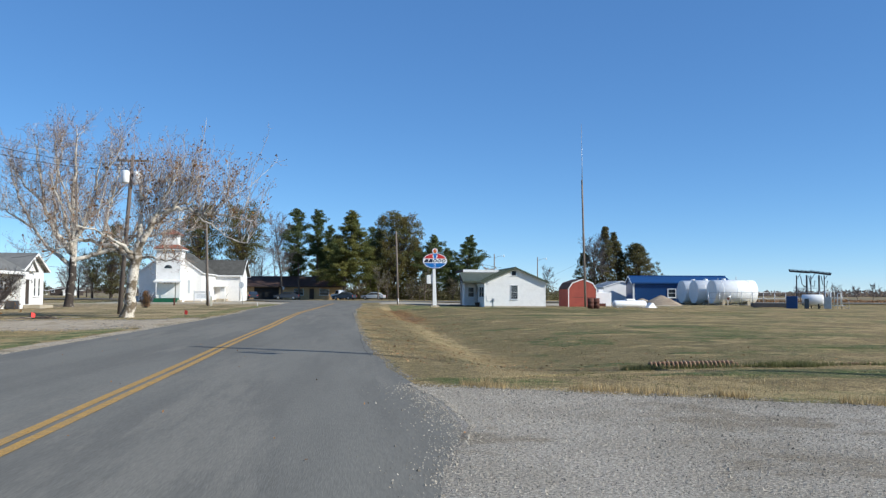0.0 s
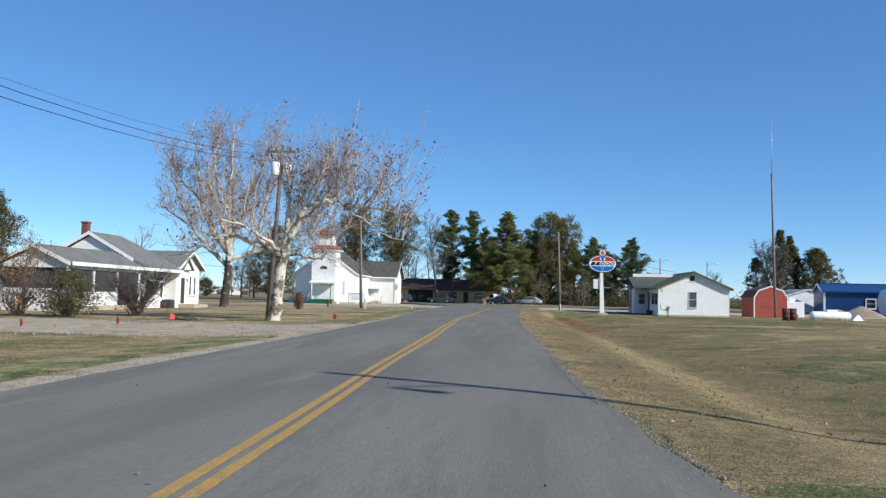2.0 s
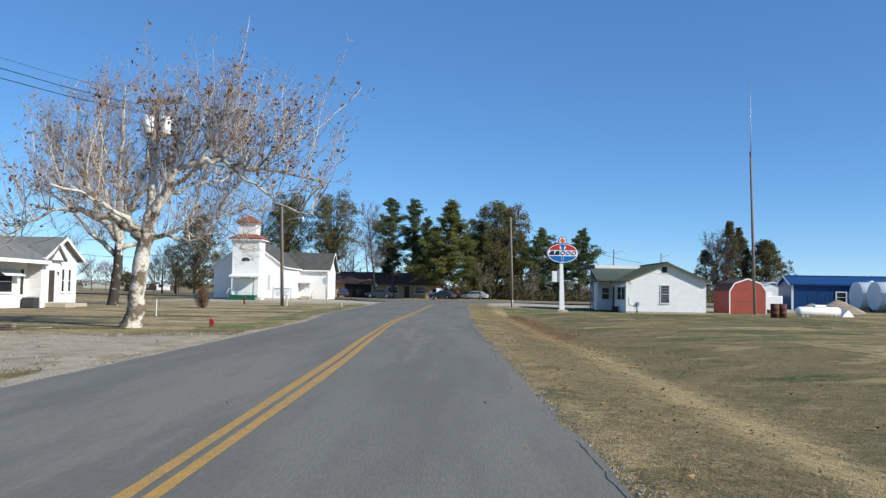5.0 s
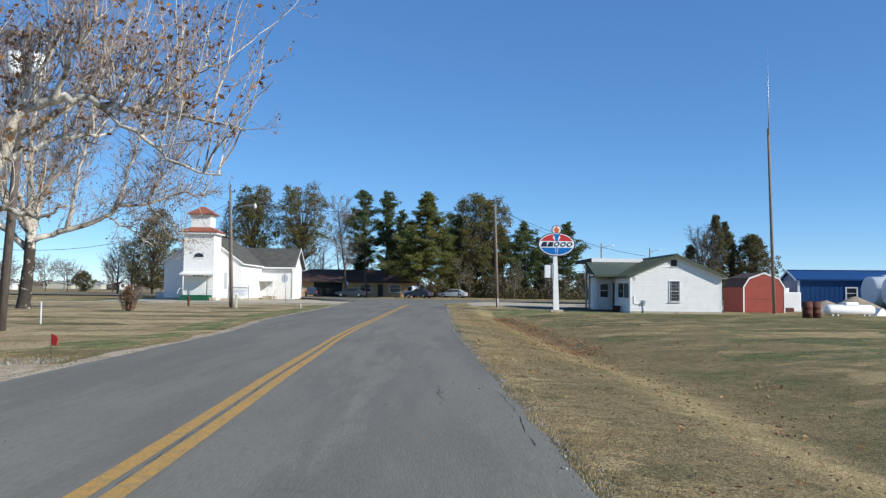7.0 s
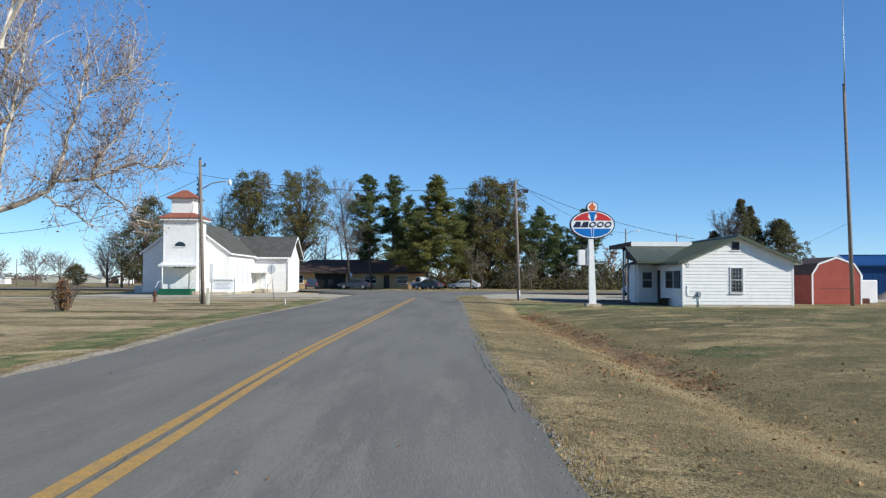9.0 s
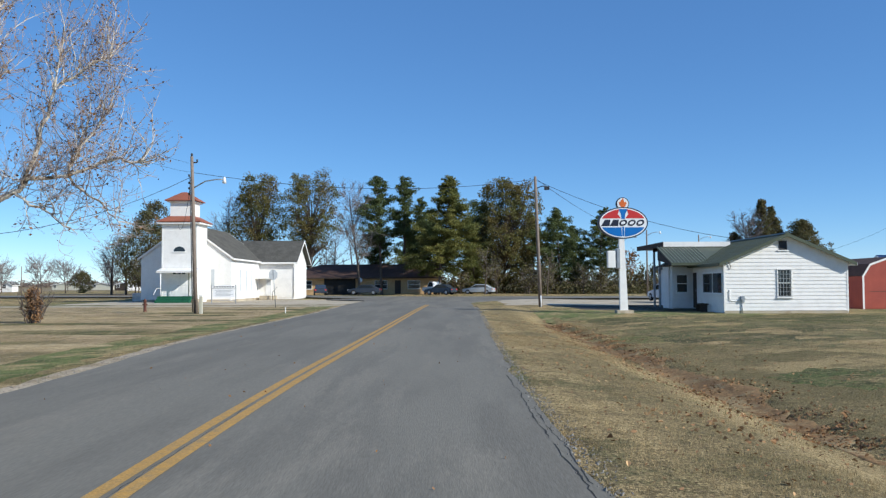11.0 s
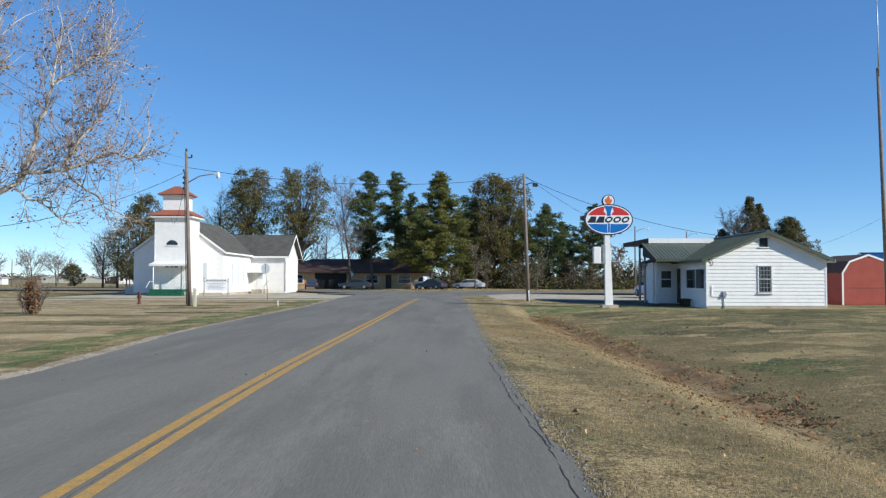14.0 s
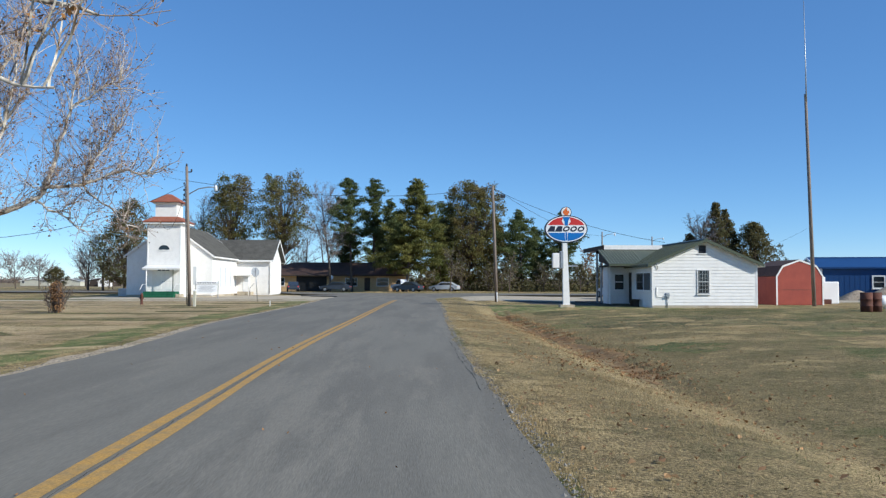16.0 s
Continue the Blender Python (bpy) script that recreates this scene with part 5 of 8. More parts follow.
def build_yard():
    build_blue()
    for k, (x, y, L) in enumerate(((45.4, 113.2, 6.0), (45.8, 109.85, 6.0), (46.9, 106.5, 5.9))):
        storage_tank(x, y, 1.6, L, 1, "large white horizontal fuel tank on concrete saddles")
    # fence posts and valves before the tanks
    fe = thing("wire_fence", 45.6, 104.4, -0.2, -6, "grey wire fence with steel posts before the fuel tanks", "fence")
    for k in range(8):
        part("post", tube([(k * 1.45, 0, -0.1), (k * 1.45, 0, 1.85)], 0.045, 8), "steel", fe)
    for z in (0.15, 1.0, 1.78):
        part("rail", tube([(0, 0, z), (10.15, 0, z)], 0.022, 6), "steel", fe)
    for k in range(50):
        part("wire", tube([(0.1 + k * 0.2, 0.03, 0.1), (0.1 + k * 0.2, 0.03, 1.78)], 0.004, 4), "steel", fe)
    p = thing("valve_stand", 47.4, 102.6, -0.2, 0, "white upright valve stand before the fuel tanks", "valve")
    part("pipe", tube([(0, 0, 0), (0, 0, 1.0), (0.15, 0, 1.2), (0.4, 0, 1.2)], 0.08, 8), "tank", p)
    part("hand_wheel", tube([(0, -0.1, 0.95), (0, -0.16, 0.95)], 0.16, 14), "rust", p)
    # propane tank
    th = thing("propane_tank", 25.6, 82.0, -0.16, 12, "white horizontal propane tank on short legs", "tank")
    L, r, zc = 3.9, 0.36, 0.43
    prof = [(0, 0.02), (0.03, 0.18), (0.12, 0.3), (0.28, r), (L - 0.28, r), (L - 0.12, 0.3), (L - 0.03, 0.18), (L, 0.02)]
    part("shell", tube([(p[0], 0, zc) for p in prof], [p[1] for p in prof], 24), "tank", th)
    part("dome", box(1.5, 2.5, -0.25, 0.25, zc + r - 0.06, zc + r + 0.16, 0.05), "tank", th)
    for x in (0.5, 0.9, L - 0.9, L - 0.5):
        part("leg", box(x - 0.05, x + 0.05, -0.2, 0.2, 0, zc - r + 0.08), "tank", th)
    th = thing("tank_cover", 30.1, 83.4, -0.16, 20, "white sheet metal tank cover lying on the grass", "cover")
    part("shell", prism([(-0.55, 0), (0.6, 0), (0.5, 0.12), (0.12, 0.52), (-0.05, 0.55), (-0.45, 0.2)], "y", -0.3, 0.3), "tank", th)
    part("lip", box(-0.62, 0.66, -0.36, 0.36, -0.02, 0.04, 0.01), "tank", th)
    # barrels
    for x, y, a in ((21.5, 75.7, 0), (22.15, 76.0, 40)):
        th = thing("oil_drum", x, y, -0.15, a, "rusty brown steel burn barrel on the grass", "barrel", "burn barrels")
        part("shell", tube([(0, 0, 0), (0, 0, 0.32), (0, 0, 0.34), (0, 0, 0.36), (0, 0, 0.66), (0, 0, 0.68), (0, 0, 0.7), (0, 0, 1.02)], [0.29, 0.29, 0.31, 0.29, 0.29, 0.31, 0.29, 0.3], 20), "rust", th)
        part("ash", tube([(0, 0, 1.021), (0, 0, 1.024)], 0.27, 20), "black", th)
    # white cube tank
    th = thing("water_tank", 26.7, 92.3, -0.15, 0, "white plastic cube tank with a box on top", "tank")
    part("body", box(0, 2.0, 0, 1.6, 0, 1.6, 0.08), "tank", th)
    part("cap", box(0.55, 1.2, 0.4, 1.0, 1.58, 1.95, 0.05), "tank", th)
    part("base_block", box(0.5, 1.2, -0.5, -0.05, 0, 0.35, 0.05), "rust", th)
    # sand piles
    for x, y, r, h, s in ((38.7, 103.0, 2.3, 1.4, 1), (36.6, 104.5, 1.7, 0.95, 5)):
        vs, fs = [], []
        n, m = 28, 9
        for j in range(m + 1):
            for k in range(n):
                a, q = 2 * math.pi * k / n, j / m
                rr = r * q * (1 + 0.15 * noise.noise((math.cos(a) * 1.5, math.sin(a) * 1.5, s)))
                vs.append((rr * math.cos(a) * 1.25, rr * math.sin(a), h * (1 - q) ** 0.9 * (1 if j else 0.95) + 0.12 * noise.noise((rr * math.cos(a), rr * math.sin(a), s)) * (1 - q) - 0.02))
        for j in range(m):
            for k in range(n):
                fs.append((j * n + k, j * n + (k + 1) % n, (j + 1) * n + (k + 1) % n, (j + 1) * n + k))
        th = raw("sand_pile", vs, fs, "sand", smooth=True)
        th.location = (x, y, -0.15)
        tagged(th, "heap of brown sand on the yard", "sand pile")
    # loading rack
    th = thing("loading_rack", 46.2, 83.5, -0.2, -30, "steel fuel loading rack with dark canopy", "loading rack")
    for x in (0, 1.4, 2.7):
        for y in (0, 1.6):
            part("post", tube([(x, y, 0), (x, y, 3.55)], 0.05, 8), "dark", th)
    for x0, x1, z0, z1 in ((-0.7, 1.35, 4.12, 3.95), (1.4, 3.35, 4.0, 3.72)):
        for y in (-0.6, 0.7, 2.0):
            part("canopy_beam", slab((x0, y, z0), (x1, y, z1), (x1, y + 0.1, z1), (x0, y + 0.1, z0), 0.14), "dark", th)
        for k in range(6):
            u = k / 5
            x, z = x0 + (x1 - x0) * u, z0 + (z1 - z0) * u
            part("canopy_joist", box(x - 0.04, x + 0.04, -0.7, 2.1, z - 0.02, z + 0.08), "dark", th)
        part("canopy_sheet", slab((x0, 0.4, z0 + 0.1), (x1, 0.4, z1 + 0.1), (x1, 2.1, z1 + 0.16), (x0, 2.1, z0 + 0.16), 0.03), "dark", th)
    for x in (0.0, 1.4, 2.7):
        part("canopy_strut", tube([(x, 0, 3.1), (x + 0.5, -0.5, 3.85)], 0.03, 6), "dark", th)
    part("platform", box(-0.2, 3.4, -0.1, 1.7, 1.2, 1.28), "steel", th)
    for x in (0.4, 1.2, 2.4):
        part("hose", tube([(x, 0.2, 3.5), (x + 0.15, 0.15, 2.6), (x + 0.5, 0.1, 2.3), (x + 0.6, 0.1, 3.0)], 0.04, 6), "black", th)
    for z in (1.75, 2.2):
        part("guard_rail", tube([(-0.2, -0.1, z), (3.4, -0.1, z)], 0.025, 6), "steel", th)
    part("small_tank", tube([(0.5, -1.2, 0.95), (0.58, -1.2, 0.95), (2.5, -1.2, 0.95), (2.58, -1.2, 0.95)], [0.48, 0.58, 0.58, 0.48], 20), "tank", th, "white horizontal tank")
    for x in (0.9, 2.1):
        part("tank_cradle", box(x - 0.08, x + 0.08, -1.6, -0.8, 0, 0.55), "dark", th)
    part("tool_box", box(-1.0, 0.1, -1.8, -0.9, 0, 1.35, 0.04), "blue", th, "dark blue steel box")
    part("tool_box", box(0.75, 1.2, -2.0, -1.82, 0, 1.1, 0.03), "cardark", th, "dark blue steel box")
    for x in (2.75, 3.3, 3.9):
        part("riser_pipe", tube([(x, -0.7, 0), (x, -0.7, 1.9 - 0.25 * (x - 2.75)), (x + 0.3, -0.7, 2.0 - 0.25 * (x - 2.75)), (x + 0.3, -0.7, 0.3)], 0.05, 7), "tank", th)
    for x in (1.0, 2.2):
        part("column", tube([(x, 0.8, 0), (x, 0.8, 3.6)], 0.09, 10), "dark", th)
    part("pump_box", box(2.6, 3.3, -1.5, -0.9, 0, 1.3, 0.03), "steel", th)
    for z in (0.4, 1.2):
        part("pipe_run", tube([(2.0, -0.4, z), (4.4, -0.4, z)], 0.04, 6), "tank", th)
    for x in (2.2, 3.2, 4.3):
        part("pipe_stand", tube([(x, -0.4, 0), (x, -0.4, 1.9)], 0.04, 6), "steel", th)
    for k in range(5):
        part("stair_tread", box(3.5 + k * 0.28, 3.9 + k * 0.28, 0.2, 1.2, 1.1 - k * 0.25, 1.16 - k * 0.25), "steel", th)
    part("stair_rail", tube([(3.5, 0.2, 2.1), (5.0, 0.2, 0.9), (5.0, 0.2, 0)], 0.025, 6), "steel", th)
    th = thing("steel_trough", 43.8, 88.5, -0.2, -12, "long dark steel trough on the grass", "trough")
    part("body", box(0, 4.2, 0, 1.0, 0.1, 0.55, 0.03), "dark", th)
    for x in (0.3, 3.7):
        part("skid", box(x, x + 0.2, -0.1, 1.1, 0, 0.12), "dark", th)


build_station()
build_sign()
build_church()
build_house()
build_barn()
build_yard()


# ---- trees ----
class Heap:
    """Collects faces for one mesh."""

    def __init__(self):
        self.v, self.f = [], []

    def limb(self, pts, radii, n=5):
        base = len(self.v)
        pts = [Vector(p) for p in pts]
        for i, p in enumerate(pts):
            d = (pts[min(i + 1, len(pts) - 1)] - pts[max(i - 1, 0)])
            d = d.normalized() if d.length > 1e-6 else Vector((0, 0, 1))
            u = d.cross(Vector((0.31, 0.9, 0.2))).normalized()
            w = d.cross(u)
            for k in range(n):
                a = 2 * math.pi * k / n
                self.v.append(tuple(p + radii[i] * (math.cos(a) * u + math.sin(a) * w)))
        for i in range(len(pts) - 1):
            for k in range(n):
                a, b = base + i * n + k, base + i * n + (k + 1) % n
                self.f.append((a, b, b + n, a + n))

    def leaf(self, c, s, rnd, flat=1.0):
        u = Vector((rnd.gauss(0, 1), rnd.gauss(0, 1), rnd.gauss(0, 0.7))).normalized()
        w = u.cross(Vector((rnd.gauss(0, 1), rnd.gauss(0, 1), rnd.gauss(0, 1)))).normalized()
        b = len(self.v)
        c = Vector(c)
        for p in (c - u * s, c + w * s * 0.55 * flat, c + u * s, c - w * s * 0.55 * flat):
            self.v.append(tuple(p))
        self.f.append((b, b + 1, b + 2, b + 3))

    def make(self, name, material, parent, smooth=False):
        return raw(name, self.v, self.f, material, parent, smooth)


def wander(rnd, p, d, length, n, bend, lift=0.0):
    """A crooked line from p along d."""
    pts = [Vector(p)]
    d = Vector(d).normalized()
    for _ in range(n):
        d = (d + Vector((rnd.gauss(0, bend), rnd.gauss(0, bend), rnd.gauss(0, bend) + lift))).normalized()
        pts.append(pts[-1] + d * (length / n))
    return pts


def taper(a, b, n):
    return [a + (b - a) * k / (n - 1) for k in range(n)]


def twigs(rnd, wood, leaves, pts, r, count, length, leaf_p, leaf_s, depth, lift=0.12, seg=4):
    """Side twigs along a line, with finer ones on them and a few leaves at their ends."""
    for _ in range(count):
        k = rnd.uniform(0.15, 1.0) * (len(pts) - 1)
        i = min(int(k), len(pts) - 2)
        p = pts[i].lerp(pts[i + 1], k - i)
        d = (pts[i + 1] - pts[i]).normalized() * 0.7 + Vector((rnd.gauss(0, 0.6), rnd.gauss(0, 0.6), rnd.gauss(0.15, 0.5)))
        ln = length * rnd.uniform(0.5, 1.2)
        q = wander(rnd, p, d, ln, seg, 0.2, lift)
        wood.limb(q, taper(r, max(0.004, r * 0.35), len(q)), 3)
        if depth > 1:
            twigs(rnd, wood, leaves, q, r * 0.6, max(2, count // 3), ln * 0.5, leaf_p, leaf_s, depth - 1, lift, seg)
        elif leaves is not None:
            for _k in range(2):
                if rnd.random() < leaf_p:
                    leaves.leaf(q[rnd.randint(seg // 2, seg)] + Vector((rnd.gauss(0, 0.05), rnd.gauss(0, 0.05), rnd.gauss(-0.03, 0.05))), leaf_s * rnd.uniform(0.6, 1.3), rnd)


def build_sycamore(x, y, limbs, trunk, shoots, seed, label, leaf_p=0.3, leaf_s=0.1, scale=1.0, shoot_len=(1.0, 2.7), upright=0.75, crook=0.09, twig_len=1.0, trunk_bark="bark"):
    rnd = random.Random(seed)
    th = thing("sycamore_tree", x, y, ground_z(x, y) - 0.05, 0, label, "tree", "sycamores")
    tr, tw, lf, pale, sd = Heap(), Heap(), Heap(), Heap(), Heap()
    tp, trad = trunk
    pts = [Vector(p) for p in tp]
    fine = []
    frad = []
    for i in range(len(pts) - 1):
        for k in range(4):
            fine.append(pts[i].lerp(pts[i + 1], k / 4) + Vector((rnd.gauss(0, 0.02), rnd.gauss(0, 0.02), 0)))
            frad.append((trad[i] + (trad[i + 1] - trad[i]) * k / 4) * rnd.uniform(0.93, 1.08))
    fine.append(pts[-1])
    frad.append(trad[-1])
    tr.limb(fine, frad, 14)
    tr.make("trunk", trunk_bark, th, True)
    for lp, r0, r1, count in limbs:
        lb = Heap()
        lp = [Vector(p) for p in lp]
        q = []
        for i in range(len(lp) - 1):
            for k in range(4):
                q.append(lp[i].lerp(lp[i + 1], k / 4) + Vector((rnd.gauss(0, 0.05), rnd.gauss(0, 0.07), rnd.gauss(0, 0.05))) * scale)
        q.append(lp[-1])
        lb.limb(q, [max(0.012, v * rnd.uniform(0.85, 1.2)) for v in taper(r0, r1, len(q))], 9)
        lb.make("limb", "bark", th, True)
        for _ in range(count):
            k = rnd.uniform(0.12, 1.0) * (len(q) - 1)
            i = min(int(k), len(q) - 2)
            p = q[i].lerp(q[i + 1], k - i)
            along = (q[i + 1] - q[i]).normalized()
            up = rnd.random() < upright
            d = Vector((rnd.gauss(0, 0.32), rnd.gauss(0, 0.35), 1.0)) + along * 0.45 if up else along * 0.8 + Vector((rnd.gauss(0, 0.6), rnd.gauss(0, 0.7), rnd.gauss(0.05, 0.5)))
            ln = rnd.uniform(*shoot_len) * (1.0 if up else 0.6)
            s = wander(rnd, p, d, ln, 9, crook, 0.05)
            rr = rnd.uniform(0.012, 0.026) * scale
            sh = pale if rr > 0.0195 * scale else tw
            sh.limb(s, [v * rnd.uniform(0.8, 1.25) for v in taper(rr, 0.006 * scale, len(s))], 4)
            for _k in range(shoots):
                j = rnd.randint(2, 8)
                d2 = (s[j + 1] - s[j]).normalized() + Vector((rnd.gauss(0, 0.7), rnd.gauss(0, 0.7), rnd.gauss(0.1, 0.4)))
                t2 = wander(rnd, s[j].lerp(s[j + 1], rnd.random()), d2, rnd.uniform(0.3, 0.8) * twig_len, 4, 0.28, 0.1)
                tw.limb(t2, taper(rr * 0.45, 0.005 * scale, len(t2)), 3)
                for _m in range(2):
                    e = t2[rnd.randint(1, 3)]
                    t3 = wander(rnd, e, (t2[-1] - t2[0]).normalized() + Vector((rnd.gauss(0, 0.8), rnd.gauss(0, 0.8), rnd.gauss(0.1, 0.5))), rnd.uniform(0.15, 0.35) * twig_len, 3, 0.3, 0.1)
                    tw.limb(t3, taper(0.006 * scale, 0.004 * scale, len(t3)), 3)
                    if rnd.random() < leaf_p:
                        lf.leaf(t3[-1], leaf_s * rnd.uniform(0.5, 1.2), rnd)
                    if rnd.random() < leaf_p:
                        sd.leaf(t3[-1] + Vector((0, 0, -0.03)), 0.034 * scale, rnd, 1.6)
    pale.make("branchlet", "bark", th)["kind"] = "stuff"
    sd.make("seed_ball", "darkwood", th)["kind"] = "stuff"
    tw.make("branchwork", "twig", th)["kind"] = "stuff"
    lf.make("foliage", "leafbrown", th)["kind"] = "stuff"
    return th


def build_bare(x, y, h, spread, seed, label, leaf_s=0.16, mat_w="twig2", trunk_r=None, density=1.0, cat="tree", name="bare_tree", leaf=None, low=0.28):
    rnd = random.Random(seed)
    th = thing(name, x, y, ground_z(x, y) - 0.05, 0, label, cat)
    tr, tw = Heap(), Heap()
    lf = Heap() if leaf else None
    r = trunk_r or h * 0.018
    t = wander(rnd, (0, 0, 0), (0, 0, 1), h * 0.8, 9, 0.03)
    tr.limb(t, taper(r, r * 0.15, len(t)), 9)
    n = int(16 * density)
    for k in range(n):
        u = low + (0.98 - low) * (k + rnd.random()) / n
        i = min(int(u * 9), 8)
        p = t[i].lerp(t[i + 1], u * 9 - i)
        a = rnd.uniform(0, 6.28)
        ln = spread * (1.15 - 0.65 * u) * rnd.uniform(0.7, 1.15)
        q = wander(rnd, p, (math.cos(a), math.sin(a), 0.7), ln, 6, 0.14, 0.12)
        tr.limb(q, taper(r * 0.4 * (1.1 - u), 0.012, len(q)), 6)
        twigs(rnd, tw, lf, q, max(r * 0.07, 0.022 * smooth(120, 170, y) + 0.025 * smooth(190, 205, y)), int(9 * density), ln * 0.42, 0.6, leaf_s, 2, 0.12, 2 if y > 80 else 4)
    tr.make("trunk", "bark2", th, True)
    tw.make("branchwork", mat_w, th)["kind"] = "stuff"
    if leaf:
        lf.make("foliage", leaf, th)["kind"] = "stuff"
    return th


def tuft(rnd, heap, c, rx, rz, count, size, flat=1.0):
    """A loose clump of leaves, thicker towards its middle."""
    for _ in range(count):
        v = Vector((rnd.gauss(0, 1), rnd.gauss(0, 1), rnd.gauss(0, 1))).normalized()
        r = rnd.uniform(0.05, 1.15) ** 0.6
        heap.leaf((c[0] + v.x * rx * r, c[1] + v.y * rx * r, c[2] + v.z * rz * r), size * rnd.uniform(0.6, 1.4), rnd, flat)


def build_pine(x, y, h, width, seed, leaf, label, clear=0.35, cat="pine tree", name="pine_tree", size=0.125, clumps=1.0, taper_top=0.75, trunk=None, dense=36, cone=False):
    rnd = random.Random(seed)
    th = thing(name, x, y, ground_z(x, y) - 0.05, 0, label, cat)
    tr, lf = Heap(), Heap()
    r = trunk or h * 0.0125
    t = wander(rnd, (0, 0, 0), (0, 0, 1), h * 0.97, 10, 0.028)
    tr.limb(t, taper(r, r * 0.12, len(t)), 9)
    n = int(62 * clumps)
    for k in range(n):
        u = clear + (1 - clear) * ((k + rnd.random()) / n)
        i = min(int(u * 10), 9)
        p = t[i].lerp(t[i + 1], u * 10 - i)
        v = (u - clear) / (1 - clear)
        a = rnd.uniform(0, 6.28)
        if cone:
            reach = width * (0.07 + 0.93 * (1 - v) ** 0.8) * min(1.0, 0.55 + 2.5 * v) * rnd.uniform(0.55, 1.15)
        else:
            reach = width * (0.25 + 0.75 * math.sin(math.pi * min(1.0, 0.2 + 0.75 * v))) * (1 - taper_top * v ** 2.4) * rnd.uniform(0.35, 1.3)
        reach *= 1 + 0.35 * noise.noise((math.cos(a) * 1.2 + seed, math.sin(a) * 1.2, u * 5))
        if rnd.random() < 0.1:
            continue
        q = wander(rnd, p, (math.cos(a), math.sin(a), 0.12 if cone else 0.34), reach, 5, 0.12, -0.01 if cone else 0.05)
        tr.limb(q, taper(r * 0.26 * (1.1 - 0.7 * v), 0.015, len(q)), 4)
        for m in range(3 + int(reach * 2.6)):
            f = rnd.uniform(0.3, 1.0) * 5
            j = min(int(f), 4)
            c = q[j].lerp(q[j + 1], f - j)
            cc = (c.x + rnd.gauss(0, 0.24), c.y + rnd.gauss(0, 0.24), c.z + rnd.gauss(0.08, 0.17))
            tuft(rnd, lf, cc, 0.38 + 0.07 * reach, 0.19 + 0.03 * reach, dense, size, 0.8)
    for d in range(5):
        tuft(rnd, lf, (t[-1].x + rnd.gauss(0, 0.25), t[-1].y + rnd.gauss(0, 0.25), t[-1].z - 0.28 * d), 0.22 + 0.08 * d, 0.3, dense, size, 0.8)
    tr.make("trunk", "bark2", th, True)
    lf.make("crown", leaf, th)["kind"] = "stuff"
    return th


def build_broad(x, y, h, width, seed, leaf, label, clear=0.3, size=0.125, gaps=0.0, name="oak_tree", cat="tree", count=300, peak=0.35, dense=34, puff=1.0):
    """A crown of many loose clumps under a lumpy outline, with sky between them where gaps is high."""
    rnd = random.Random(seed)
    th = thing(name, x, y, ground_z(x, y) - 0.05, 0, label, cat)
    tr, lf = Heap(), Heap()
    r = h * 0.017
    t = wander(rnd, (0, 0, 0), (0, 0, 1), h * 0.8, 8, 0.045)
    tr.limb(t, taper(r, r * 0.18, len(t)), 9)
    made = 0
    while made < count:
        v = rnd.random() ** 0.85
        a = rnd.uniform(0, 6.28)
        ca, sa = math.cos(a), math.sin(a)
        made += 1
        out = width * math.sin(math.pi * (0.13 + (0.83 if peak > 0.3 else 0.70) * v)) ** 0.7 * (1 - peak * v * v) * (1 + 0.38 * noise.noise((ca * 1.5 + seed, sa * 1.5, v * 3.2)))
        rr = out * rnd.uniform(0.06, 1.0) ** 0.55
        z = h * (clear + (1 - clear) * v) * (1 + 0.10 * noise.noise((ca * rr * 0.4, sa * rr * 0.4, seed)))
        e = Vector((ca * rr + t[-1].x * v, sa * rr + t[-1].y * v, z))
        if noise.noise((e.x * 0.42, e.y * 0.42, e.z * 0.42 + seed)) < -0.30 + gaps:
            continue
        i = max(1, min(int((clear * 0.7 + 0.55 * v) * 8), 7))
        if made % 4 == 0:
            m = t[i].lerp(e, 0.5) + Vector((rnd.gauss(0, 0.3), rnd.gauss(0, 0.3), -0.25))
            tr.limb([t[i], m, e], [r * 0.3, r * 0.14, 0.02], 4)
        tuft(rnd, lf, e, rnd.uniform(0.55, 0.9) * puff, rnd.uniform(0.4, 0.62) * puff, dense, size)
    tr.make("trunk", "bark2", th, True)
    lf.make("crown", leaf, th)["kind"] = "stuff"
    return th


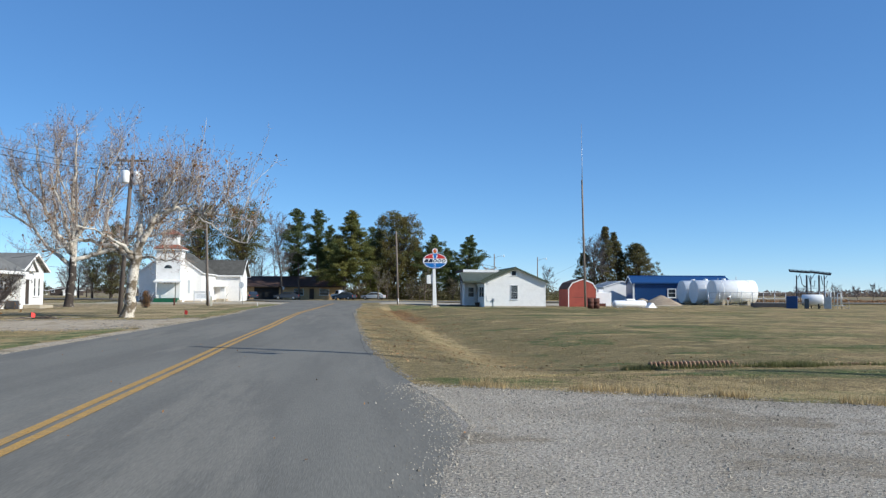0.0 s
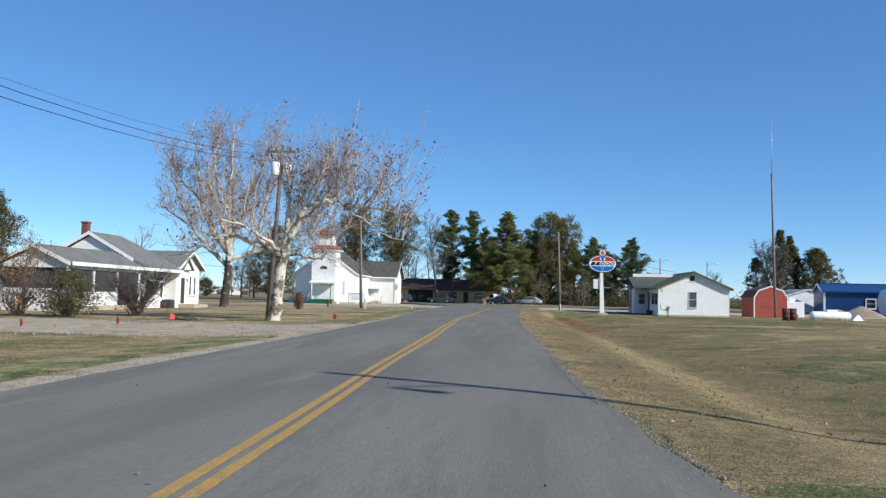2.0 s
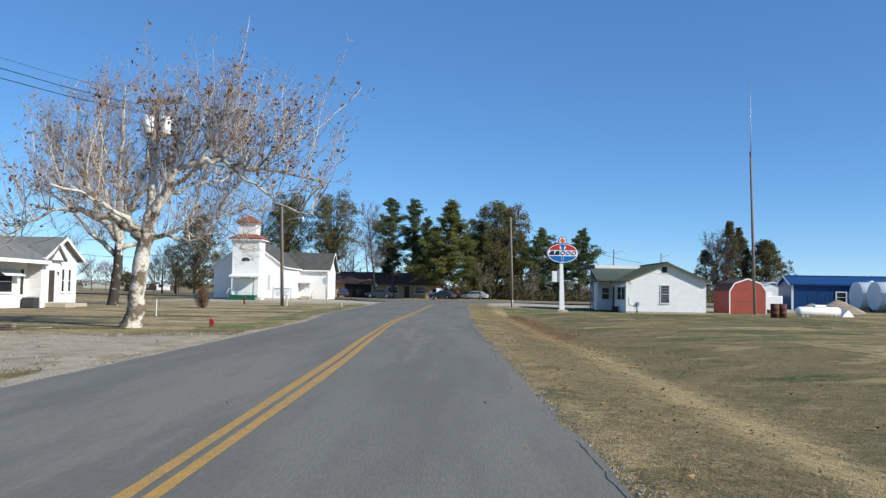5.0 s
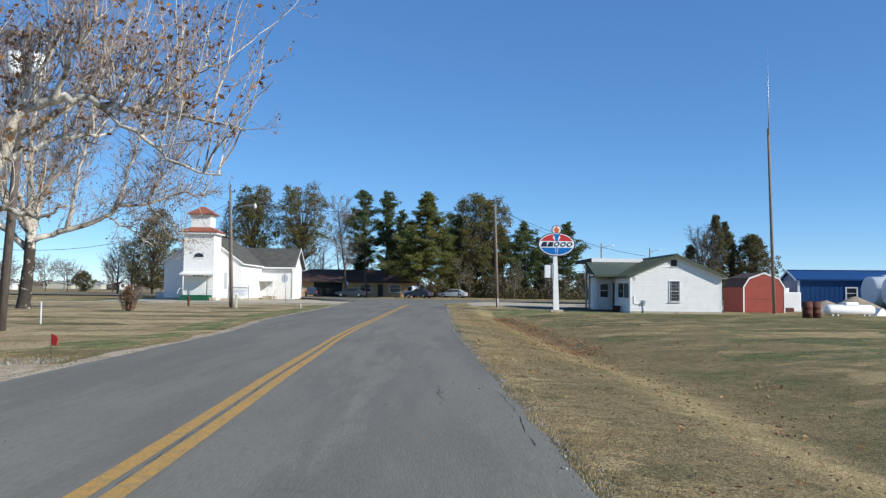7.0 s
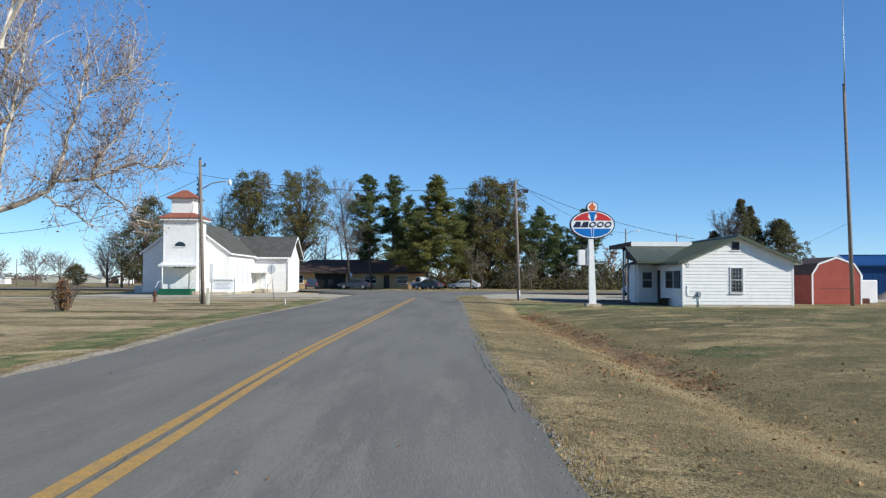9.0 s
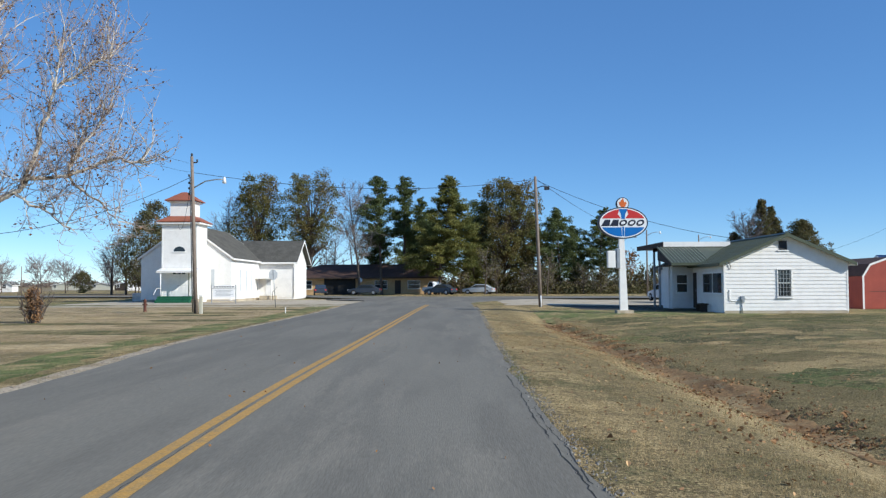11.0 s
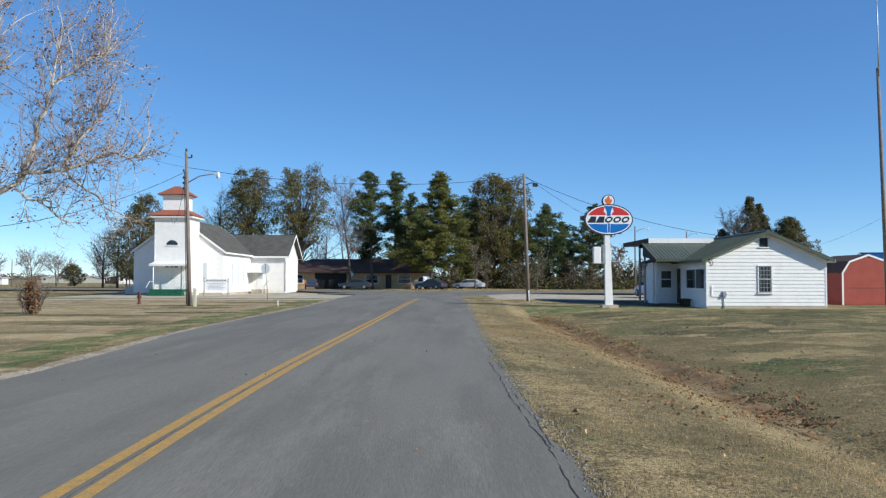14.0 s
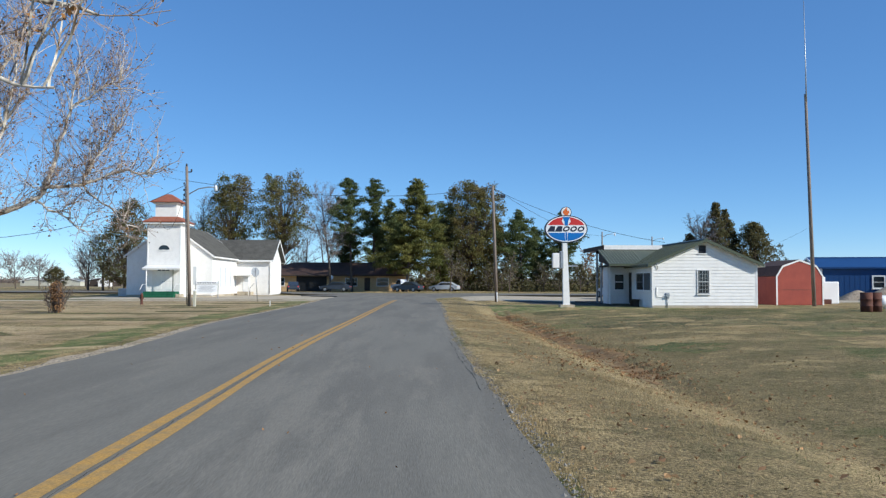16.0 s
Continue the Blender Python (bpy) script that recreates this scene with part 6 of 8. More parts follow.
def build_shrub(x, y, h, w, seed, leaf, label, twiggy=0.5, leaves=500, name="shrub", size=0.07):
    rnd = random.Random(seed)
    th = thing(name, x, y, ground_z(x, y) - 0.03, 0, label, "shrub")
    tw, lf = Heap(), Heap()
    for _ in range(int(40 * twiggy) + 10):
        a = rnd.uniform(0, 6.28)
        d = (math.cos(a) * 0.55 * w / h, math.sin(a) * 0.55 * w / h, 1)
        q = wander(rnd, (rnd.gauss(0, 0.12), rnd.gauss(0, 0.12), 0), d, h * rnd.uniform(0.6, 1.05), 5, 0.14)
        tw.limb(q, taper(0.022, 0.006, len(q)), 4)
        twigs(rnd, tw, None, q, 0.008, int(10 * twiggy) + 3, h * 0.25, 0, 0.05, 2)
    if leaves:
        for _ in range(leaves // 20):
            a, u = rnd.uniform(0, 6.28), rnd.uniform(0.12, 1)
            rr = w * 0.5 * math.sin(math.pi * (0.2 + 0.7 * u)) * rnd.uniform(0.2, 1.0)
            tuft(rnd, lf, (math.cos(a) * rr, math.sin(a) * rr, h * u * 0.93), 0.16 * w, 0.14 * h, 20, size)
    tw.make("branchwork", "twig3", th)["kind"] = "stuff"
    if leaves:
        lf.make("foliage", leaf, th)["kind"] = "stuff"
    return th


# near sycamore with drooping, pollarded limbs
T1 = ([(0, 0, 0), (0.10, 0, 0.5), (0.22, 0, 1.8), (0.45, 0, 3.4), (0.55, 0, 4.2), (0.62, 0, 5.2)], [0.38, 0.31, 0.28, 0.25, 0.2, 0.14])
L1 = []
L1.append(([(0.45, 0, 3.5), (1.0, -0.1, 4.7), (1.5, -0.3, 5.6), (2.4, -0.4, 5.95), (3.2, -0.4, 6.0), (4.2, -0.5, 5.65), (5.6, -0.6, 5.6), (7.0, -0.7, 5.2)], 0.17, 0.02, 56))
L1.append(([(0.6, 0, 4.3), (1.1, 0.5, 5.2), (1.9, 0.9, 5.9), (2.9, 1.3, 6.5), (3.7, 1.5, 7.2)], 0.13, 0.03, 34))
L1.append(([(3.2, -0.4, 6.0), (4.4, -0.8, 5.1), (5.6, -1.0, 4.3), (6.6, -1.1, 4.1)], 0.06, 0.015, 26))
L1.append(([(4.2, -0.5, 5.65), (5.2, 0.3, 6.6), (6.2, 0.6, 7.2)], 0.06, 0.015, 22))
L1.append(([(2.4, -0.4, 5.95), (3.2, -1.4, 6.8), (4.0, -1.8, 7.5)], 0.07, 0.015, 24))
L1.append(([(1.5, -0.3, 5.6), (2.0, -0.2, 6.8), (2.3, -0.1, 7.4)], 0.07, 0.015, 18))
L1.append(([(-2.6, 0.1, 4.25), (-3.6, -0.6, 3.6), (-4.4, -0.8, 3.2)], 0.06, 0.015, 16))
L1.append(([(0.3, 0, 3.2), (-0.5, 0.1, 3.8), (-1.6, 0.2, 4.1), (-2.6, 0.1, 4.25), (-3.6, 0.0, 4.3)], 0.17, 0.04, 34))
L1.append(([(0.35, 0, 3.3), (-0.3, -0.6, 4.1), (-1.2, -1.2, 4.6), (-2.2, -1.8, 4.9)], 0.12, 0.03, 18))
L1.append(([(0.6, 0, 5.0), (0.6, 0.1, 6.2), (0.5, 0.1, 7.0), (0.7, 0.1, 7.7)], 0.12, 0.02, 22))
L1.append(([(0.5, 0, 3.4), (1.2, -0.2, 3.35), (2.1, -0.4, 3.1), (2.9, -0.5, 3.4)], 0.10, 0.02, 12))
L1.append(([(0.5, 0, 3.9), (0.8, 1.0, 4.8), (1.4, 2.0, 5.4), (2.4, 3.0, 5.8)], 0.12, 0.03, 20))
build_sycamore(-12.7, 46.3, L1, T1, 6, 11, "bare pale-barked sycamore with knobbly pruned limbs and few brown leaves", leaf_p=0.34, leaf_s=0.095, shoot_len=(1.2, 3.6), upright=0.8)
T2 = ([(0, 0, 0), (0.1, 0, 0.8), (0.3, 0, 2.8), (0.35, 0, 4.8), (0.3, 0, 6.5)], [0.46, 0.36, 0.33, 0.30, 0.24])
L2 = []
L2.append(([(0.3, 0, 4.6), (-1.2, 0, 6.6), (-2.2, 0, 8.6), (-2.8, 0, 11.0), (-3.2, 0, 13.5)], 0.26, 0.04, 44))
L2.append(([(0.3, 0, 5.0), (0.2, 0, 8.0), (0.3, 0, 11.5), (0.3, 0, 15.0)], 0.26, 0.04, 46))
L2.append(([(0.3, 0, 5.5), (1.4, 0, 7.6), (2.1, 0, 10.0), (2.6, 0, 12.6)], 0.2, 0.04, 38))
L2.append(([(0.2, 0, 3.6), (-1.4, 0, 4.8), (-3.2, 0, 6.8), (-5.0, 0, 8.0), (-6.2, 0, 8.6)], 0.2, 0.04, 40))
L2.append(([(-2.2, 0, 8.6), (-4.2, 0.4, 10.4), (-5.6, 0.5, 12.4)], 0.12, 0.03, 34))
L2.append(([(2.1, 0, 10.0), (3.5, 0.3, 12.2), (4.3, 0.4, 14.0)], 0.10, 0.03, 28))
L2.append(([(-1.2, 0, 6.6), (-1.8, 0.8, 9.5), (-1.4, 1.0, 12.5), (-1.2, 1.0, 14.6)], 0.14, 0.03, 36))
L2.append(([(0.2, 0, 8.0), (-0.9, -0.6, 11.0), (-1.2, -0.8, 13.8)], 0.12, 0.03, 30))
L2.append(([(1.4, 0, 7.6), (3.4, -0.4, 9.2), (5.0, -0.6, 10.6)], 0.12, 0.03, 30))
L2.append(([(-3.2, 0, 6.8), (-4.6, 0.3, 9.4), (-5.4, 0.3, 11.4)], 0.12, 0.03, 32))
L2.append(([(0.3, 0, 4.4), (0.1, 1.8, 6.5), (-0.6, 3.2, 9.0), (-0.8, 4.0, 12.0)], 0.2, 0.04, 30))
L2.append(([(0.3, 0, 4.4), (0.4, -1.8, 6.5), (0.2, -3.2, 8.6), (-0.6, -4.0, 11.0)], 0.2, 0.04, 30))
L2.append(([(0.3, 0, 4.0), (2.0, 0.2, 4.6), (4.9, 0.2, 5.6), (5.7, 0.2, 6.3), (7.3, 0.2, 6.4), (9.6, 0.2, 7.2), (11.0, 0.2, 6.8)], 0.18, 0.03, 58))
L2.append(([(7.3, 0.2, 6.4), (8.8, 0.3, 5.2), (9.8, 0.3, 4.2)], 0.06, 0.015, 18))
L2.append(([(4.9, 0.2, 5.6), (6.5, 0.4, 4.8), (7.8, 0.4, 3.8)], 0.07, 0.015, 18))
L2.append(([(6.6, 0.3, 10.0), (8.2, 0.4, 11.0), (9.4, 0.4, 11.4)], 0.06, 0.015, 34))
L2.append(([(7.3, 0.2, 6.4), (8.4, 0.0, 8.0), (9.6, -0.2, 9.4)], 0.06, 0.015, 34))
L2.append(([(5.4, 0.2, 6.1), (6.0, 0.3, 7.8), (6.6, 0.3, 10.0), (7.0, 0.3, 11.8)], 0.12, 0.02, 30))
L2.append(([(2.4, 0.2, 4.7), (3.2, -0.6, 7.0), (3.9, -0.9, 9.6), (4.4, -1.0, 12.0)], 0.14, 0.03, 34))
build_sycamore(-26.3, 77.5, [([(p[0], p[1], p[2] * (1.04 + 0.06 * smooth(8, 14, p[2]))) for p in q], a, b, int(c * 1.25)) for q, a, b, c in L2], T2, 6, 23, "tall bare sycamore with pale upright limbs and sparse brown leaves", leaf_p=0.32, leaf_s=0.09, scale=1.3, shoot_len=(1.8, 4.2), upright=0.5, crook=0.2, twig_len=1.5, trunk_bark="oldbark")

PINES = [(-11.9, 165, 18.6, 3.9, "pine", 0.38), (-8.6, 167, 18.2, 2.5, "pine", 0.46), (-6.2, 169, 15.0, 3.0, "pine", 0.3), (-13.6, 172, 11.0, 2.6, "pine", 0.4), (-4.6, 176, 14.0, 3.6, "pine", 0.2), (-9.0, 177, 11.0, 3.0, "pine", 0.2), (4.2, 176, 15.2, 3.6, "pine", 0.16), (12.2, 177, 13.2, 3.6, "pine", 0.16), (19.3, 178, 11.5, 3.6, "pine", 0.16)]
for k, (x, y, h, w, lf_, cl) in enumerate(PINES):
    build_pine(x, y, h, w, 40 + k, lf_, "tall green pine behind the crossroads", cl, clumps=1.25, taper_top=0.5 if h > 16 else 0.75)
build_pine(-3.2, 161, 17.6, 7.0, 49, "cypress", "broad olive-green conifer behind the crossroads", 0.16, clumps=3.0, cone=True)
build_pine(2.2, 169, 10.5, 3.4, 50, "cypress", "golden-green conifer behind the crossroads", 0.12, clumps=1.2, cone=True)
build_broad(7.0, 172, 17.8, 5.6, 51, "leafgreen", "large olive-brown oak behind the crossroads", 0.08, count=1250, peak=0.22, size=0.135)
build_broad(2.8, 180, 15.4, 3.2, 52, "pine", "dark evergreen tree behind the crossroads", 0.2, count=420, peak=0.6)
build_pine(16.0, 172, 13.8, 4.6, 53, "pine", "dark green pine beside the crossroads", 0.14, clumps=1.7)
build_pine(22.4, 172, 13.8, 4.8, 54, "pine", "open green pine beside the crossroads", 0.2, clumps=1.4)
build_bare(27.0, 172, 8.0, 3.0, 55, "small brown leafless tree by the crossroads", density=1.0, leaf="leafbrown")
build_bare(12.5, 160, 6.5, 2.6, 56, "low brown thicket tree under the pines", density=0.9, leaf="cedar")
build_bare(3.4, 158, 7.5, 3.0, 57, "brown leafless small tree under the oaks", density=0.9, leaf="cedar")
build_bare(-15.2, 164, 19.5, 5.0, 58, "tall slender leafless tree beside the pines", density=2.2, trunk_r=0.2)
build_broad(-25.3, 178, 20.2, 5.5, 59, "leafgreen", "olive-green oak with open lower branches behind the church", 0.36, gaps=0.14, count=900, size=0.13, peak=0.05)
build_broad(-34.6, 179, 19.6, 4.9, 60, "leafgreen", "dense olive-green oak behind the church", 0.2, gaps=0.03, count=900, peak=0.15, size=0.13)
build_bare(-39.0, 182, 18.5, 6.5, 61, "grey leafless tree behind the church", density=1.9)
build_broad(-50.0, 172, 14.2, 6.4, 62, "cedar", "dark grey-green tree beside the church", 0.08, gaps=0.04, count=800)
build_bare(-57.5, 176, 10.5, 5.0, 63, "grey leafless tree beside the church", density=1.6, low=0.12)
build_bare(-53.5, 172, 12.0, 5.0, 63, "dark leafless tree beside the church", density=1.2)
build_bare(-20.5, 176, 12.0, 5.0, 64, "dark leafless tree behind the church wing", density=1.2)


def undergrowth(x0, x1, y0, y1, top, count, seed, label, material="cedar"):
    """A low tangle of shaded brush beneath and behind the trees."""
    rnd = random.Random(seed)
    h = Heap()
    for _ in range(count):
        x, y = rnd.uniform(x0, x1), rnd.uniform(y0, y1)
        t = top * (0.7 + 0.6 * noise.noise((x * 0.22, y * 0.1, seed)))
        h.leaf((x, y, ground_z(x, y) + t * rnd.random() ** 1.3), rnd.uniform(0.12, 0.26), rnd)
    tagged(h.make("undergrowth", material, None), label, "brush", kind="stuff")


undergrowth(-16, 60, 184, 196, 4.2, 16000, 5, "tangled brown undergrowth behind the pines")
undergrowth(-4, 34, 168, 176, 2.2, 6000, 6, "low brown undergrowth beneath the pines")
# group beyond the station
build_broad(69.0, 230, 20.4, 4.0, 70, "cedar", "dark ragged cedar beyond the filling station", 0.05, size=0.19, gaps=0.14, name="pine_tree", cat="pine tree", count=460, peak=0.72)
build_broad(74.6, 231, 19.4, 4.0, 71, "cedar", "dark open-topped cedar beyond the filling station", 0.05, size=0.19, gaps=0.16, name="pine_tree", cat="pine tree", count=440, peak=0.66)
build_broad(65.2, 232, 13.0, 4.2, 75, "cedar", "low brown-green cedar beyond the filling station", 0.04, size=0.19, gaps=0.2, name="pine_tree", cat="pine tree", count=240, peak=0.6)
build_broad(79.6, 231, 15.4, 6.9, 72, "cedar", "round olive oak beyond the filling station", 0.08, count=600, size=0.2, puff=1.2)
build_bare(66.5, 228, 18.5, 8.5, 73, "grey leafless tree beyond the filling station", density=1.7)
for k, (x, h) in enumerate(((131, 3.6), (142, 4.4), (149, 3.6), (154, 5.2), (160, 4.6), (171, 5.0))):
    build_bare(x, 234, h, 3.2, 180 + k, "small leafless tree far across the field", density=0.9, low=0.12)
build_bare(54.0, 235, 10.0, 5.0, 74, "low grey leafless tree beyond the filling station", density=1.0)
for k, (x, y, h) in enumerate(((-8.5, 172, 5.5), (-4.0, 174, 5.0), (1.5, 171, 6.0), (5.5, 166, 6.0), (10.5, 167, 5.0), (14.0, 169, 5.5), (19.0, 168, 5.0), (25.0, 168, 4.5), (30.0, 174, 5.0))):
    build_bare(x, y, h, 2.6, 120 + k, "brown undergrowth tree beneath the pines", density=0.75, leaf="cedar", low=0.1)
for k, (x, y, h) in enumerate(((-30, 181, 11.0), (-27, 176, 9.0), (-22.5, 180, 10.0), (-18.0, 178, 12.0), (-12.5, 178, 9.0), (-7.0, 180, 9.0), (-1.0, 182, 8.5), (17.0, 182, 9.0))):
    build_bare(x, y, h, 4.2, 140 + k, "dark leafless tree among the pines", density=0.8, leaf="cedar", low=0.12)
for k in range(14):
    build_bare(-10 + 3.2 * k + 0.8 * math.sin(k * 2.3), 170 + 3.5 * math.sin(k * 1.7), 4.0 + 1.4 * math.sin(k * 3.1), 2.6, 160 + k, "low brown brush beneath the trees", density=1.0, leaf="cedar", low=0.04, name="brush", cat="brush", leaf_s=0.2)
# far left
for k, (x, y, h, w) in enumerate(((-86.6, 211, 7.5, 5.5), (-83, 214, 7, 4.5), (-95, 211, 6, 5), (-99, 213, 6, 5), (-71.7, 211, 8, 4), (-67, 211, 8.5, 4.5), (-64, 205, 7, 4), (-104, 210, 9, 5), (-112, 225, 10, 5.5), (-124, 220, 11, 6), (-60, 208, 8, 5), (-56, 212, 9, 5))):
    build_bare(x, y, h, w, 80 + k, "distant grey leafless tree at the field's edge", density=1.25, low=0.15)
build_broad(-79.6, 215, 4.4, 2.7, 90, "cedar", "round dark shrub-like tree by far buildings", 0.05, count=110, size=0.15)
# by the white house
build_broad(-28.6, 46.5, 6.6, 2.9, 95, "cedar", "brown-green cedar beside the white house", 0.24, size=0.05, gaps=0.04, name="cedar_tree", count=900, peak=0.3, dense=60, puff=0.5)
build_bare(-25.5, 46.0, 4.6, 2.2, 96, "leafless brown small tree before the house", density=1.0, leaf="leafbrown", leaf_s=0.05)
build_bare(-33.0, 45.5, 14.5, 5.5, 97, "tall grey leafless tree beside the house", density=1.4)
build_shrub(-22.0, 44.0, 2.3, 2.8, 98, "cedar", "untrimmed dark green shrub before the porch", 0.6, 5200, size=0.055)
build_shrub(-20.2, 47.2, 3.0, 3.1, 99, "leafbrown", "leafless twiggy shrub before the porch", 1.0, 260)
build_shrub(-24.6, 44.0, 2.5, 2.6, 100, "leafbrown", "brown twiggy shrub before the house", 0.7, 400)
build_shrub(-18.75, 74.5, 1.5, 0.85, 101, "litter", "small brown leafy shrub on the lawn", 0.5, 2200, size=0.045)
build_bare(-33, 84, 7, 3.5, 102, "leafless tree behind the white house", density=1.0)
build_bare(-40, 90, 9, 4, 103, "leafless tree behind the white house", density=1.0)


# ---- poles, wires, signs ----
def utility_pole(x, y, h, lean, label, r=0.15, wood="wood"):
    th = thing("utility_pole", x, y, ground_z(x, y) - 0.1, 0, label, "utility pole", "utility poles")
    part("pole", tube([(0, 0, 0), (lean * 0.5, 0, h * 0.5), (lean, 0, h)], [r, r * 0.85, r * 0.68], 12), wood, th)
    return th


def street_arm(th, x, z, dx, dz, ln=1.0):
    a = part("lamp_arm", tube([(x, 0, z), (x + dx * 0.4, 0, z + dz * 0.8), (x + dx * 0.75, 0, z + dz), (x + dx, 0, z + dz)], 0.035, 7), "steel", th)
    part("lamp_head", tube([(x + dx, 0, z + dz + 0.12), (x + dx, 0, z + dz - 0.02), (x + dx, 0, z + dz - 0.22)], [0.05, 0.09, 0.11], 12), "tank", a, "pale street lamp head")


p2 = utility_pole(-14.87, 52.7, 10.0, 0.56, "tall wooden utility pole with crossarm and two transformers", wood="darkpole")
arm = part("crossarm", box(-0.4, 1.55, -0.06, 0.06, 9.6, 9.73), "darkpole", p2)
for x in (-0.3, 0.15, 1.0, 1.45):
    part("insulator", tube([(x, 0, 9.73), (x, 0, 9.83), (x, 0, 9.89)], [0.03, 0.06, 0.03], 8), "dark", arm)
for x, z in ((-0.1, 9.4), (0.3, 9.35), (0.9, 9.37), (1.3, 9.35)):
    part("cutout", tube([(x, -0.1, z + 0.2), (x + 0.05, -0.14, z), (x + 0.1, -0.12, z - 0.15)], [0.03, 0.05, 0.02], 7), "dark", arm)
for x in (-0.15, 1.3):
    part("arm_brace", tube([(x, -0.05, 9.6), (0.55, -0.08, 9.05)], 0.02, 5), "steel", p2)
for x, z in ((0.16, 8.25), (0.88, 8.2)):
    t_ = part("transformer", tube([(x, -0.05, z), (x, -0.05, z + 0.06), (x, -0.05, z + 0.72), (x, -0.05, z + 0.8)], [0.2, 0.25, 0.25, 0.16], 16), "tank", p2, "pale grey pole transformer can")
    part("bushing", tube([(x, -0.05, z + 0.78), (x, -0.05, z + 1.0)], 0.04, 8), "dark", t_)
pl = utility_pole(-15.35, 85.3, 8.72, -0.3, "wooden utility pole with street lamp before the church", 0.12)
street_arm(pl, -0.25, 6.95, 1.75, 0.5)
part("top_pin", tube([(-0.3, 0, 8.7), (-0.3, 0, 8.82), (-0.3, 0, 8.9)], [0.03, 0.07, 0.03], 8), "dark", pl)
part("side_bracket", box(-0.3, 0.0, -0.03, 0.03, 8.35, 8.41), "dark", pl)
part("side_insulator", tube([(0.0, 0, 8.4), (0.0, 0, 8.55)], 0.05, 8), "dark", pl)
part("riser", tube([(-0.14, -0.13, 0.2), (-0.36, -0.1, 7.6)], 0.03, 6), "dark", pl)
for z in (6.6, 6.9, 7.2, 7.6):
    part("rack_insulator", tube([(-0.42, -0.05, z), (-0.42, -0.05, z + 0.12)], 0.05, 8), "dark", pl)
pr_ = utility_pole(4.2, 92.6, 8.35, -0.28, "wooden utility pole with lamp beside the crossroads", 0.125)
part("lamp_bracket", tube([(-0.25, 0, 7.6), (0.2, 0, 7.75), (0.45, 0, 7.7)], 0.035, 6), "dark", pr_)
part("floodlight", box(0.3, 0.62, -0.14, 0.14, 7.5, 7.72, 0.04), "dark", pr_)
part("ground_guard", tube([(0.02, -0.16, 0), (0.0, -0.16, 0.8)], 0.04, 6), "tank", pr_)
pm = utility_pole(24.0, 86.4, 13.8, -0.35, "very tall wooden mast carrying a thin antenna", 0.13)
part("antenna", tube([(-0.35, -0.1, 13.3), (-0.36, -0.1, 15.5), (-0.42, -0.1, 19.9)], [0.045, 0.034, 0.02], 6), "steel", pm, "thin white whip antenna")
pb_ = utility_pole(10.5, 11.6, 9.64, 0.0, "wooden street light pole at the corner of the gravel drive", 0.15)
arm = part("lamp_arm", tube([(0, 0, 7.95), (-0.64, 0, 7.92), (-1.38, 0, 7.7), (-1.9, 0, 7.48), (-2.13, 0, 7.36)], 0.03, 7), "steel", pb_)
part("lamp_head", tube([(-2.13, 0, 7.42), (-2.13, 0, 7.34), (-2.13, 0, 7.2), (-2.13, 0, 7.08), (-2.13, 0, 6.93)], [0.03, 0.07, 0.09, 0.13, 0.14], 16), "tank", arm, "pale bucket-shaped street lamp head")
pz = utility_pole(-14.5, -6.0, 9.9, 0.0, "wooden utility pole along the road")
for x, y, h in ((24.6, 150, 8.8), (36.0, 165, 9.0)):
    q_ = utility_pole(x, y, h, 0.0, "distant wooden utility pole by the highway", 0.13)
    if x > 0:
        street_arm(q_, 0.0, h - 0.8, 1.8, 0.5)
for x, y, h in ((-87.7, 205, 5.6), (-104, 260, 7.2), (-101.5, 262, 6.6), (-60, 240, 9)):
    q_ = utility_pole(x, y, h, 0.0, "distant pale pole at the field's edge", 0.12)


def wire(a, b, sag, r=0.012, n=14, label="black overhead cable between poles"):
    a, b = Vector(a), Vector(b)
    pts = [a.lerp(b, k / n) - Vector((0, 0, sag * 4 * (k / n) * (1 - k / n))) for k in range(n + 1)]
    w = part("overhead_cable", tube(pts, r, 5), "black")
    tagged(w, label, "cable", "overhead cables")


for dx, z, z2, r_ in ((-0.6, 9.7, 7.8, 0.006), (0.1, 9.15, 7.45, 0.012), (0.15, 8.85, 7.15, 0.012)):
    wire((-14.6 + dx, 52.7, z), (-14.5 + dx, -6, z2), 1.9, r_)
for (x0, z0), (x1, z1), s in (((-15.3, 9.6), (-15.8, 8.1), 1.0), ((-14.4, 8.8), (-15.7, 7.6), 1.1)):
    wire((x0, 52.7, z0), (x1, 85.3, z1), s, 0.007)
wire((-15.75, 85.3, 7.3), (-27.0, 70.0, 3.5), 1.55, 0.014)
wire((-15.7, 85.3, 7.6), (3.95, 92.6, 8.05), 0.75, 0.014)
wire((3.95, 92.6, 8.1), (24.6, 150, 8.0), 0.9, 0.014)
wire((3.95, 92.6, 8.0), (15.5, 90.0, 4.1), 0.5, 0.014)
wire((-15.7, 85.3, 7.0), (-26.0, 114.2, 6.9), 1.3, 0.012)
wire((-14.5, 52.7, 8.0), (-27.5, 68, 3.9), 1.2, 0.012)
wire((23.9, 86.4, 5.0), (20.2, 92, 3.0), 0.3, 0.006)

